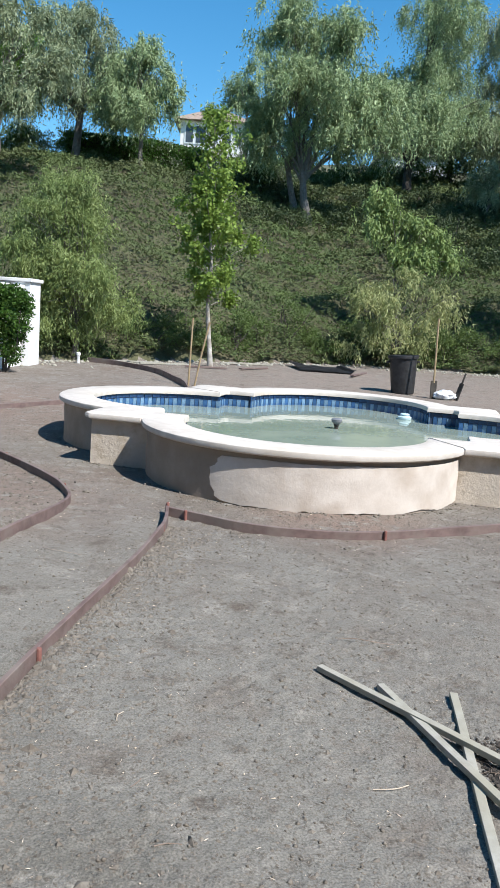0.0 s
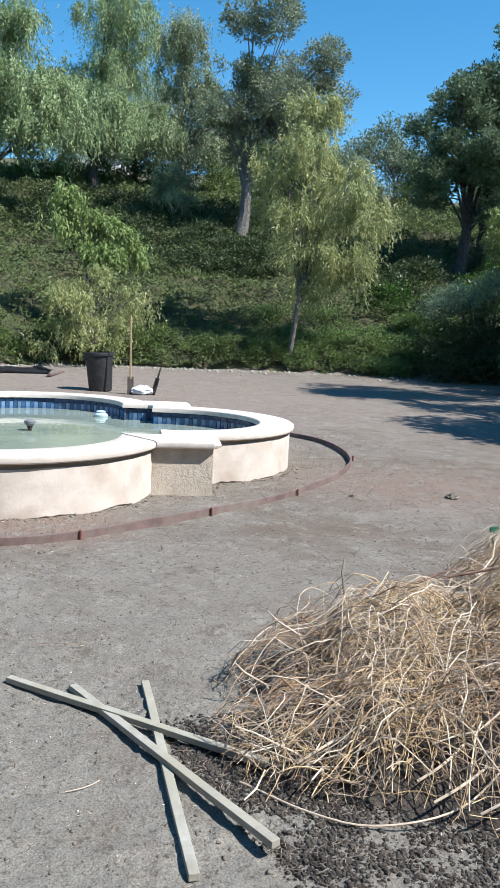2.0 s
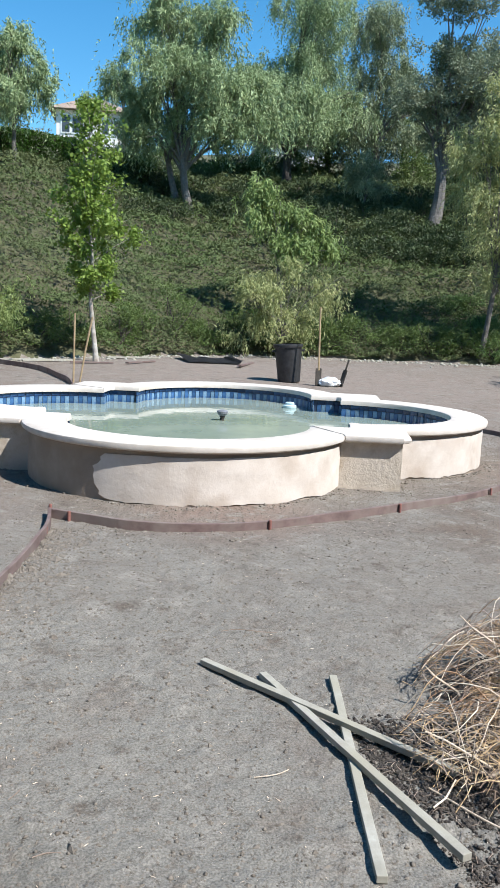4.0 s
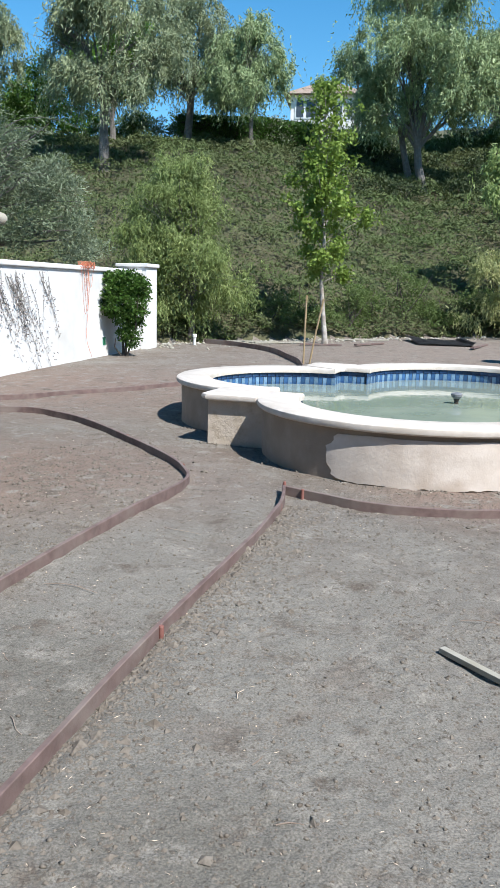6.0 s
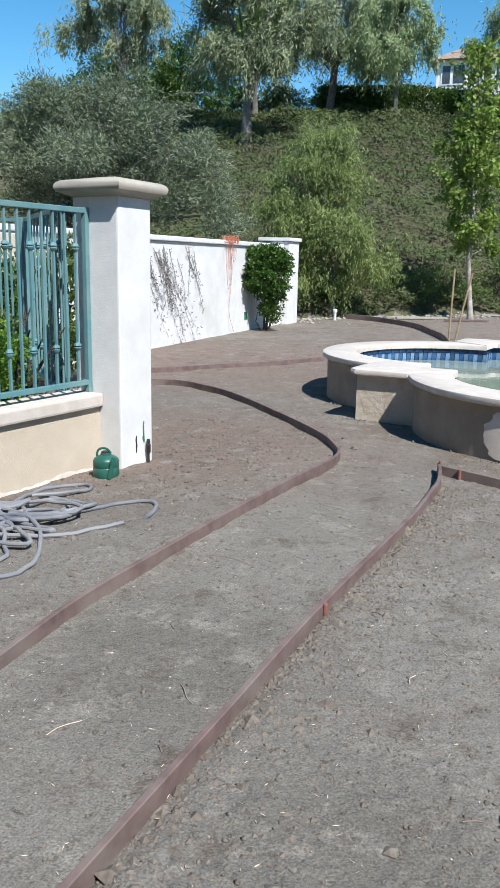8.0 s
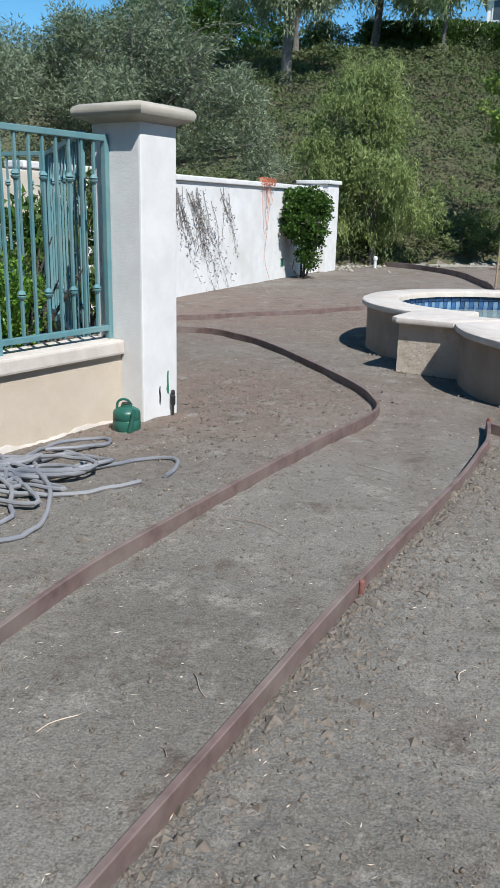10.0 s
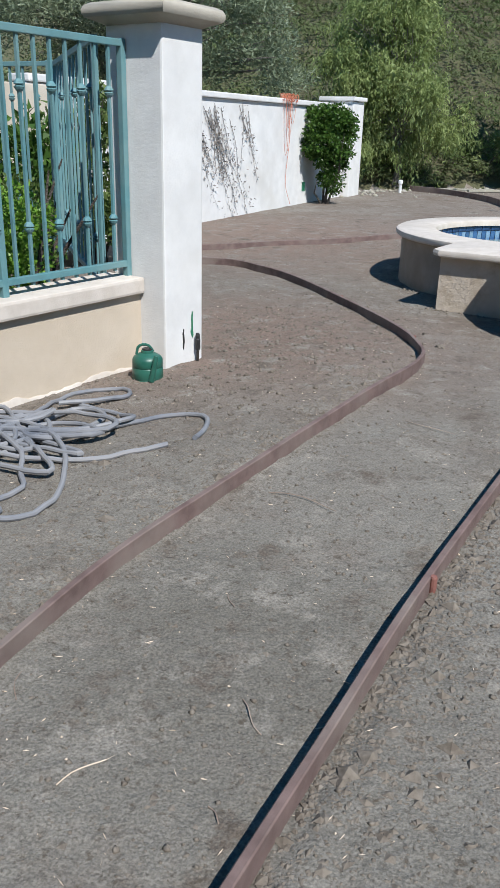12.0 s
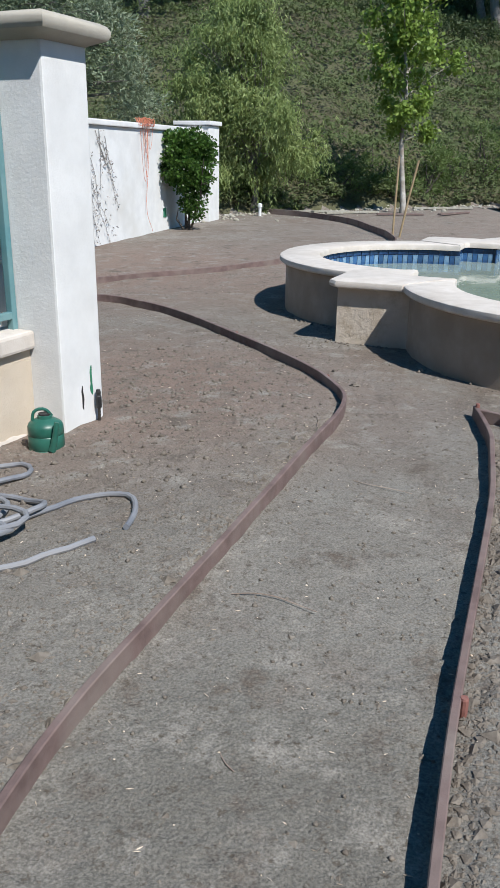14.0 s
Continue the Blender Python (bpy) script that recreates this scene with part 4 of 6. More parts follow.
tree("pepper_tree", "tall weeping pepper tree behind on the bank", 6.65, 40.5, 1.8, 0.22,
     [(0.88, 0, 8.0, 1.8, 1.7, 1.3), (0.79, 0.4, 5.9, 1.9, 1.7, 1.5), (-0.1, -0.4, 3.9, 2.0, 1.9, 1.3), (2.06, 0, 4.0, 1.9, 1.7, 1.4), (-1.14, 0, 2.8, 1.3, 1.2, 0.8), (1.27, -0.4, 2.6, 1.6, 1.5, 0.8), (-1.43, 0.3, 5.1, 1.5, 1.4, 1.5), (-2.44, 0, 3.4, 1.4, 1.4, 1.4), (1.0, 0, 9.8, 1.2, 1.2, 1.0)],
     weep(4600, 12, 1.2), DARKBARK, PEPPER, 20, (0, 0), 12)
tree("pepper_tree", "greyish pepper tree filling the gap on the bank", 11.4, 42.0, 2.4, 0.2,
     [(-0.4, 0, 7.6, 1.7, 1.6, 1.6), (0.2, 0, 5.2, 2.2, 1.8, 1.8), (-1.2, 0, 3.6, 1.6, 1.5, 1.4), (1.6, 0, 3.6, 1.8, 1.6, 1.4)],
     weep(2400, 12, 1.2), BARK, PEPPER_G, 16, (0, 0), 13)
tree("pepper_tree", "thin pepper sapling between the tree trunks", 9.15, 35.0, 0.9, 0.05,
     [(0.0, 0, 2.2, 0.8, 0.7, 0.6), (0.5, 0, 1.5, 0.6, 0.6, 0.5), (-0.5, 0, 1.6, 0.5, 0.5, 0.5)],
     weep(360, 10, 0.6, 0.15, 0.04), BARK, PEPPER_G, 10, (0, 0), 29)
tree("oak_tree", "tall dark-leaved oak with a pale trunk on the bank", 11.66, 33.2, 2.3, 0.26,
     [(0.92, 0, 8.8, 1.7, 1.6, 1.3), (-0.33, 0, 6.5, 1.5, 1.4, 1.2), (1.8, 0.4, 7.0, 2.2, 1.9, 1.4), (-1.12, 0, 4.8, 1.2, 1.1, 1.2), (3.3, 0, 7.5, 1.2, 1.1, 1.3), (4.1, 0, 6.1, 1.1, 1.0, 1.4), (1.24, -0.4, 5.2, 2.2, 1.9, 1.3), (0.31, 0, 3.7, 1.4, 1.2, 0.8), (2.8, 0.3, 5.0, 1.4, 1.3, 1.0)],
     tuft(1080, 48, 0.30, 0.12, 0.066), BARK, OAK, 24, (0.15, 0), 14)
tree("pepper_tree", "yellowish weeping young pepper tree at the foot of the bank", 9.43, 22.2, 2.2, 0.08,
     [(0.59, 0, 7.6, 0.85, 0.8, 0.7), (0.11, 0, 6.2, 1.3, 1.2, 0.85), (1.6, 0, 5.4, 1.25, 1.1, 0.7), (2.81, 0, 4.5, 0.85, 0.8, 0.6), (-0.23, 0, 4.4, 0.95, 0.9, 0.8), (0.83, -0.3, 3.2, 1.35, 1.2, 0.7), (2.32, 0, 3.4, 0.85, 0.8, 0.6), (-0.81, 0, 5.4, 0.6, 0.55, 0.8), (0.0, 0, 2.2, 0.85, 0.8, 0.5), (1.49, -0.2, 4.4, 1.1, 1.0, 0.65)],
     weep(1750, 11, 0.75, 0.15, 0.036, 1.0, 15, (6, 0.58)), BARK, PEPPER_D, 26, (0.25, 0), 15)
tree("pepper_sapling", "small weeping pepper sapling behind the black bin", 3.69, 22.1, 0.5, 0.05,
     [(-0.11, 0, 1.5, 1.2, 1.0, 0.7), (-0.76, 0, 2.0, 0.7, 0.6, 0.5), (0.93, 0, 1.8, 0.7, 0.6, 0.55), (0.1, 0.2, 2.3, 0.7, 0.6, 0.5), (-0.99, 0, 1.0, 0.6, 0.55, 0.5), (0.4, 0, 0.9, 0.75, 0.7, 0.45)],
     weep(620, 8, 0.4, 0.12, 0.035, 1.0, 10, (5, 0.6)), BARK, PEPPER_D, 20, (0, 0), 16)
tree("pepper_tree", "green weeping pepper tree rising behind the sapling", 3.8, 23.6, 1.4, 0.06,
     [(-0.41, 0, 3.5, 0.7, 0.65, 0.6), (0.27, 0, 3.2, 0.6, 0.55, 0.5), (-0.62, 0, 4.0, 0.45, 0.45, 0.35), (0.79, 0, 2.8, 0.55, 0.5, 0.4), (0.18, 0, 2.5, 0.6, 0.55, 0.4), (1.45, 0, 2.6, 0.25, 0.25, 0.3)],
     weep(700, 10, 0.5, 0.15, 0.045, 1.0, 16, (5, 0.6)), BARK, PEPPER_N, 14, (0, 0), 28)
tree("pepper_tree", "bushy bright green pepper tree beside the boundary wall", -4.06, 18.0, 0.7, 0.07,
     [(-0.72, 0, 3.2, 0.9, 0.8, 0.6), (0.03, 0, 2.7, 0.8, 0.7, 0.65), (-0.93, 0, 2.1, 0.75, 0.7, 0.7), (0.31, -0.2, 1.85, 0.9, 0.8, 0.6), (-0.4, -0.2, 1.1, 1.05, 0.9, 0.55), (0.85, 0, 1.25, 0.65, 0.55, 0.45), (-0.13, 0, 3.65, 0.5, 0.45, 0.35), (-0.2, 0.3, 1.8, 1.0, 0.8, 0.8)],
     weep(3000, 12, 0.45, 0.095, 0.025, 1.0, 16, (7, 0.58)), BARK, PEPPER_Y, 26, (0, 0), 17)
tree("pepper_tree", "airy weeping pepper tree on the bank crest", -9.5, 28.4, 2.4, 0.17,
     [(-0.3, 0, 5.9, 1.8, 1.5, 1.3), (1.1, 0, 4.9, 1.6, 1.4, 1.3), (-1.6, 0, 4.6, 1.4, 1.2, 1.3), (2.2, 0, 3.7, 1.2, 1.2, 1.0), (-0.8, 0, 3.3, 1.3, 1.1, 0.8), (0.6, -0.3, 3.2, 1.3, 1.1, 0.7)],
     weep(1900, 12, 1.0), BARK, PEPPER_G, 18, (0, 0), 18)
tree("pepper_tree", "wispy pepper tree at the far end of the crest", -15.2, 30.5, 2.0, 0.14,
     [(0, 0, 5.2, 1.4, 1.2, 1.1), (1.2, 0, 4.2, 1.2, 1.1, 0.9), (-1.2, 0, 4.4, 1.3, 1.1, 1.0), (0.2, 0, 3.2, 1.4, 1.2, 0.8), (-2.4, 0, 3.4, 1.2, 1.0, 0.9)],
     weep(1200, 12, 0.9), BARK, PEPPER_G, 16, (0, 0), 33)
tree("pepper_tree", "sparse weeping pepper tree on the bank crest", -8.0, 34.5, 2.2, 0.17,
     [(-0.6, 0, 5.6, 1.3, 1.2, 1.1), (0.9, 0, 5.2, 1.4, 1.3, 1.2), (1.9, 0, 3.7, 1.3, 1.2, 1.1), (-1.5, 0, 3.7, 1.4, 1.2, 1.1), (0.3, 0, 3.0, 1.6, 1.2, 0.8), (-2.6, 0, 2.9, 1.1, 1.0, 0.8)],
     weep(1900, 12, 1.0), BARK, PEPPER_G, 18, (0.2, 0), 19)
tree("pepper_tree", "slender pepper tree with rounded crown on the crest", -5.1, 33.2, 1.6, 0.09,
     [(-0.13, 0, 4.3, 1.05, 1.0, 0.8), (-0.85, 0, 3.2, 1.15, 1.1, 0.8), (0.7, 0, 3.2, 0.95, 0.9, 1.0), (-0.25, -0.3, 2.3, 1.3, 1.2, 0.7), (-1.35, 0, 2.2, 0.65, 0.6, 0.6)],
     weep(1700, 10, 0.75), BARK, PEPPER, 14, (0, 0), 20)
tree("pepper_tree", "thin pepper tree partly hiding the hilltop house", -1.2, 37.5, 1.2, 0.09,
     [(-0.2, 0, 4.0, 0.9, 0.8, 0.7), (1.0, 0, 3.4, 0.9, 0.8, 0.7), (-1.3, 0, 3.3, 0.7, 0.5, 0.5)],
     weep(360, 15, 0.8), BARK, PEPPER, 10, (0, 0), 21)
tree("oak_tree", "broad dark green oak shading the yard corner", 18.1, 26.6, 2.0, 0.24,
     [(0.87, 0, 7.6, 1.4, 1.3, 1.1), (-0.56, 0, 5.9, 1.3, 1.2, 0.9), (0.44, -0.3, 4.5, 2.1, 1.9, 1.1), (-1.27, 0, 3.2, 1.0, 1.0, 0.9), (1.0, -0.4, 2.8, 1.5, 1.4, 1.0), (1.91, 0, 6.1, 1.6, 1.4, 1.6), (-1.2, 0, 4.9, 1.1, 1.0, 1.0), (-1.9, 0, 3.9, 0.8, 0.8, 0.8), (0.3, 0, 6.6, 1.4, 1.3, 1.0), (3.0, 0, 3.8, 1.7, 1.5, 1.5), (3.6, 0, 8.6, 2.2, 2.0, 1.8), (5.2, 0, 5.8, 2.2, 2.0, 2.2)],
     tuft(2500, 60, 0.32, 0.115, 0.07), DARKBARK, OAK_G, 16, (0.2, 0), 22, (0.8, 0.3, 0.4))
tree("oak_tree", "distant grey-green oak behind the crest", 17.0, 40.0, 1.4, 0.2,
     [(0, 0, 2.0, 2.6, 2.0, 1.3), (2.4, 0, 1.7, 2.0, 1.8, 1.2)],
     tuft(390, 46, 0.45, 0.15, 0.08), BARK, OLIVE, 10, (0, 0), 23)
tree("oak_tree", "spreading oak throwing dappled shade over the yard", 11.6, 7.5, 2.6, 0.26,
     [(0.7, 0, 5.4, 1.9, 2.2, 1.4), (1.7, -1.0, 6.4, 2.0, 2.0, 1.4), (2.4, 3.9, 7.6, 2.0, 1.4, 1.1), (2.4, 5.3, 7.8, 1.6, 1.3, 0.9), (2.5, 2.0, 6.4, 1.5, 1.2, 1.0)],
     tuft(800, 24, 0.42, 0.21, 0.13), DARKBARK, OAK, 16, (0, 0), 24)
tree("oak_tree", "oak standing in the dark corner planting", 18.4, 13.6, 2.4, 0.24,
     [(0, 0, 5.2, 2.8, 2.8, 1.9), (-1.6, 0.8, 4.6, 2.0, 2.2, 1.5), (1.6, 1.5, 6.2, 2.6, 2.6, 1.7), (0.5, -2.0, 5.4, 2.2, 2.2, 1.6), (-1.4, -1.6, 5.8, 1.8, 1.8, 1.3), (0.5, 2.6, 4.2, 2.4, 2.0, 1.6), (-2.4, 2.4, 5.2, 2.0, 2.0, 1.3), (-0.6, 4.2, 5.4, 2.4, 2.0, 1.5)],
     tuft(1800, 24, 0.5, 0.22, 0.14), DARKBARK, OAK, 16, (0, 0), 25)
olive = tree("olive_tree", "grey-green olive tree overhanging the boundary wall", -8.0, 14.6, 1.2, 0.17,
     [(0.2, 0, 3.9, 0.9, 0.9, 0.75), (1.05, 0, 3.6, 0.75, 0.75, 0.65), (0.4, -0.3, 3.0, 1.1, 1.0, 0.75), (1.6, 0, 2.9, 0.75, 0.75, 0.65), (2.2, 0.2, 2.5, 0.6, 0.6, 0.55), (1.4, -0.3, 2.1, 0.95, 0.8, 0.5), (2.45, 0.3, 1.95, 0.45, 0.4, 0.35), (-0.8, 0, 3.8, 1.0, 1.0, 0.9), (-1.9, 0, 3.4, 1.2, 1.0, 1.0), (-0.8, -0.2, 2.6, 1.2, 1.0, 0.8)],
     tuft(1500, 52, 0.26, 0.085, 0.022), BARK, OLIVE, 34, (0, 0), 26)
bm = bmesh.new()
spots, ways = [], []
for k in range(44):
    r = random.Random(900 + k)
    o = Vector((-8.0 + r.uniform(-1.0, 1.6), 14.6 + r.uniform(-0.8, 0.4), 0.13 + r.uniform(2.2, 3.9)))
    d = Vector((r.uniform(0.2, 1.0), r.uniform(-0.5, 0.2), r.uniform(0.3, 1.0))).normalized()
    ln = r.uniform(0.7, 1.25)
    pts = [o + d * ln * f + Vector((0.25 * f * f, 0, -0.55 * f * f)) * ln for f in (0, 0.2, 0.4, 0.6, 0.8, 1.0)]
    tube(bm, pts, [0.010, 0.009, 0.007, 0.005, 0.004, 0.002], 5)
    for a, b in zip(pts[1:], pts[2:]):
        for _ in range(16):
            spots.append(a.lerp(b, r.random()) + Vector((r.gauss(0, 0.025), r.gauss(0, 0.025), r.gauss(0, 0.025))))
            ways.append((b - a).normalized())
part("spray", bm, BARK, olive)
rng = np.random.default_rng(901)
quads("sprays", leaves(rng, np.array(spots), np.array(ways), 0.085, 0.020, 0.5), OLIVE, olive)
tree("olive_tree", "grey-green olive tree behind the iron fence", -10.6, 12.2, 1.2, 0.15,
     [(0, 0, 3.4, 1.6, 1.5, 1.3), (1.2, 0, 2.7, 1.4, 1.3, 1.1), (-1.8, 0, 3.2, 1.6, 1.4, 1.4)],
     tuft(780, 57, 0.38, 0.09, 0.024), BARK, OLIVE, 16, (0, 0), 27)


for k, (x, y, s) in enumerate(((9.6, 45.0, 1.15), (14.6, 47.0, 1.2), (19.5, 45.0, 1.1), (24.5, 43.0, 1.25), (29.0, 38.0, 1.3), (33.5, 40.0, 1.4))):
    tree("oak_tree", "distant rounded oak along the far crest", x, y, 1.4, 0.18,
         [(0, 0, 2.6 * s, 2.6, 2.0, 1.7), (1.8, 0, 2.0 * s, 2.0, 1.8, 1.3), (-1.8, 0, 2.2 * s, 1.9, 1.7, 1.4)],
         tuft(320, 40, 0.45, 0.15, 0.085), BARK, OLIVE if k % 2 else OAK, 8, (0, 0), 70 + k)


def young_tree():
    x, y = -1.10, 18.75
    z = gz(x, y)
    rng = np.random.default_rng(31)
    t = thing("young_tree", (x, y, z), "young bright green tree with a pale trunk and stakes", "tree")
    bm = bmesh.new()
    tube(bm, [(x, y, z - 0.1), (x - 0.02, y, z + 0.2), (x - 0.08, y, z + 0.75), (x - 0.14, y, z + 1.35)], [0.085, 0.06, 0.05, 0.045], 10)
    part("trunk", bm, BARK_W, t, "whitewashed lower trunk", True)
    bm = bmesh.new()
    spine = [Vector((x - 0.14 + 0.05 * math.sin(k * 0.9) - 0.012 * k, y, z + 1.35 + 0.46 * k)) for k in range(10)]
    tube(bm, spine, [0.042 * (1 - 0.09 * k) for k in range(10)], 7)
    pts, ds = [], []
    for k in range(44):
        h = k / 44
        s = spine[0].lerp(spine[-1], h ** 0.95)
        a = k * 2.4
        ln = (0.95 * (1 - h) ** 0.6 + 0.38) * rng.uniform(0.45, 1.2) * min(1.0, 0.55 + 4 * h)
        d = Vector((math.cos(a), math.sin(a), rng.uniform(0.35, 1.0) + 0.4 * h)).normalized()
        e = s + d * ln
        tube(bm, [s, s.lerp(e, 0.5) + Vector((0, 0, 0.04)), e], [0.013, 0.009, 0.003], 5)
        for j in range(5):
            f = rng.uniform(0.25, 1.05)
            c = s + d * ln * f + Vector(rng.normal(0, 0.07, 3))
            for _ in range(int((58 if h < 0.6 else 22) * rng.uniform(0.4, 1.5))):
                pts.append(c + Vector(rng.normal(0, 0.075, 3)))
                ds.append((*rng.normal(0, 0.6, 2), -0.35))
    part("leader", bm, BARK_W, t, "", True)
    quads("crown", leaves(rng, np.array(pts), np.array(ds), 0.088, 0.068, 0.5), YOUNG, t)
    return t


young_tree()
for sx, sy, lx, ln in ((-1.22, 14.3, 0.02, 1.18), (-1.13, 14.34, 0.22, 1.12)):
    bm = bmesh.new()
    g = gz(sx, sy)
    tube(bm, [(sx, sy, g - 0.1), (sx + lx * 0.5, sy, g + ln * 0.5), (sx + lx, sy, g + ln)], 0.017, 7)
    solo("wooden_stake", bm, BAMBOO, "thin wooden stake pushed into the dirt behind the pool", "stake", (sx, sy, g), "wooden stakes")

# ---- planting on the bank ----


def bank_cover():
    rng = np.random.default_rng(41)
    n = 520000
    x = rng.uniform(-15, 34, n)
    s = rng.uniform(0, 1, n) ** 1.35 * 26
    y = np.interp(x, TOE_X, TOE_Y) + s - 0.1
    seen = (x < 1.0 * y + 2) & (x > -0.7 * y - 2)
    x, y, s = x[seen], y[seen], s[seen]
    z = ground_height(x, y)
    wave = 0.24 * (np.sin(x * 1.5 + 1.3 * np.sin(y * 1.1)) * np.sin(y * 1.9 + np.sin(x * 1.3)) + 0.6 * np.sin(x * 3.7 + y * 2.1) * np.sin(y * 4.3 - x * 1.7) + 0.35 * np.sin(x * 7.9 - y * 3.3) * np.sin(y * 9.1 + x * 4.1))
    lift = np.clip(0.28 + 1.15 * wave, 0.02, 0.8) * rng.uniform(0.62, 1.0, len(x)) * np.where((x < -9) & (s > 17), 0.15, 1.0)
    p = np.stack([x, y, z + lift], -1)
    m = len(x)
    d = np.stack([rng.normal(0, 1, m), rng.normal(0, 1, m) - 0.2, rng.normal(0.35, 0.4, m)], -1)
    d /= np.linalg.norm(d, axis=1, keepdims=True)
    up = np.array([0.15, -0.35, 1.0]) + rng.normal(0, 0.24, (m, 3))
    side = np.cross(d, up)
    side /= np.linalg.norm(side, axis=1, keepdims=True) + 1e-9
    size = ((0.075 + 0.0042 * np.clip(y - 18, 0, 40)) * rng.uniform(0.6, 1.3, m))[:, None]
    v = np.stack([p + side * size * 0.28 + d * size * 0.2, p - side * size * 0.28, p + d * size], 1)
    quads("bank_groundcover", v, COVER, None, "low brownish-green groundcover shrubs covering the bank", "groundcover", "stuff")


bank_cover()


def shrub(name, label, x, y, blobs, clumps, per, spread, leaf, wide, material, seed, group="", stem=DARKBARK, category="shrub"):
    rng = np.random.default_rng(seed)
    z = gz(x, y)
    b = [(np.array([x + c[0], y + c[1], z + c[2]]), np.array(c[3:])) for c in blobs]
    t = thing(name, (x, y, z), label, category, group)
    bm = bmesh.new()
    for k in range(5):
        q = b[k % len(b)][0]
        e = Vector(q) + Vector(rng.normal(0, 0.25, 3))
        tube(bm, [(x + rng.normal(0, 0.05), y + rng.normal(0, 0.05), z - 0.08), Vector((x, y, z)).lerp(e, 0.5) + Vector((rng.normal(0, 0.06), 0, 0)), e], [0.022, 0.015, 0.005], 5)
    part("woody_base", bm, stem, t)
    quads("foliage", bushy(rng, b, clumps, per, spread, leaf, wide), material, t)
    return t


rs = np.random.default_rng(51)
for k in range(34):
    x = -4.6 + k * 0.66 + rs.uniform(-0.2, 0.2)
    y = float(np.interp(x, TOE_X, TOE_Y)) + rs.uniform(0.2, 0.9)
    h = rs.uniform(0.3, 1.0) * (1.3 if -3.5 < x < 1 else 1.0)
    shrub("toe_shrub", "low dark green shrub at the foot of the bank", x, y, [(0, 0, h * 0.5, rs.uniform(0.45, 0.7), 0.5, h * 0.6), (rs.uniform(-0.3, 0.3), 0.2, h * 0.8, 0.35, 0.35, h * 0.4)], 60, 26, 0.16, 0.075, 0.03, SHRUB, 100 + k, "shrubs along the bank")
for k in range(26):
    x = 8.6 + rs.uniform(0, 4.6)
    y = float(np.interp(x, TOE_X, TOE_Y)) + rs.uniform(-0.6, 3.4)
    shrub("bank_shrub", "fresh green low shrub on the sunny side of the bank", x + 1.0, y, [(0, 0, 0.28, 0.6, 0.55, 0.32)], 46, 26, 0.16, 0.07, 0.035, COVER_G, 200 + k, "fresh green shrubs")

# dark-leaved shrubs added to draw the bands of tree shade on the bank
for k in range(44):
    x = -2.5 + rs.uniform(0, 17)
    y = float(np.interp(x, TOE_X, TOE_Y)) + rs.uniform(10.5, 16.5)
    shrub("shade_fill_shrub", "low shrub with dark leaves standing in for shade under the trees", x, y, [(0, 0, 0.35, 0.9, 0.7, 0.42)], 40, 26, 0.24, 0.12, 0.06, SHADE_LEAF, 400 + k, "dark shrubs under the trees")
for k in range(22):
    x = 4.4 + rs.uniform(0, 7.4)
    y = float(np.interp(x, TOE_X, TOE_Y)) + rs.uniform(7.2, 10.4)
    shrub("shade_fill_shrub", "low shrub with dark leaves standing in for shade below the oak", x, y, [(0, 0, 0.25, 0.9, 0.6, 0.36)], 44, 26, 0.22, 0.12, 0.06, SHADE_LEAF, 490 + k, "dark shrubs under the trees")
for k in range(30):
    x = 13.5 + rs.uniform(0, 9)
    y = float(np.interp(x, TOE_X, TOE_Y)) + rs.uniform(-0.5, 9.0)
    shrub("shade_fill_shrub", "leafy shrub darkened to carry the shade on this part of the bank", x, y, [(0, 0, 0.5, 1.0, 0.8, 0.6)], 60, 28, 0.28, 0.12, 0.06, SHADE_LEAF if k % 3 else HEDGE, 450 + k, "dark shrubs in the corner")
# clipped hedges and hilltop
def hedge(name, label, a, b, h, w, material, seed, n=9000, leaf=0.11):
    rng = np.random.default_rng(seed)
    f = rng.uniform(0, 1, n)
    x, y = a[0] + (b[0] - a[0]) * f, a[1] + (b[1] - a[1]) * f
    side = rng.choice(3, n, p=[0.5, 0.2, 0.3])
    z = np.where(side == 2, h * rng.uniform(0.93, 1.05, n), rng.uniform(0, h, n))
    oy = np.where(side == 0, -w / 2, np.where(side == 1, w / 2, rng.uniform(-w / 2, w / 2, n))) + rng.normal(0, 0.08, n)
    p = np.stack([x + rng.normal(0, 0.05, n), y + oy, ground_height(x, y + oy) + z], -1)
    d = np.stack([rng.normal(0, 0.5, n), np.where(side == 0, -0.6, 0.2), rng.normal(0.4, 0.3, n)], -1)
    at = ((a[0] + b[0]) / 2, (a[1] + b[1]) / 2, gz((a[0] + b[0]) / 2, (a[1] + b[1]) / 2))
    t = thing(name, at, label, "hedge")
    bm = bmesh.new()
    lenx = math.hypot(b[0] - a[0], b[1] - a[1])
    box(bm, (at[0], at[1], at[2] + h * 0.42), (lenx * 0.98, w * 0.7, h * 0.84), math.atan2(b[1] - a[1], b[0] - a[0]), 0.1)
    part("core", bm, DARKBARK, t)
    quads("foliage", leaves(rng, p, d, leaf, leaf * 0.6, 0.5), material, t)


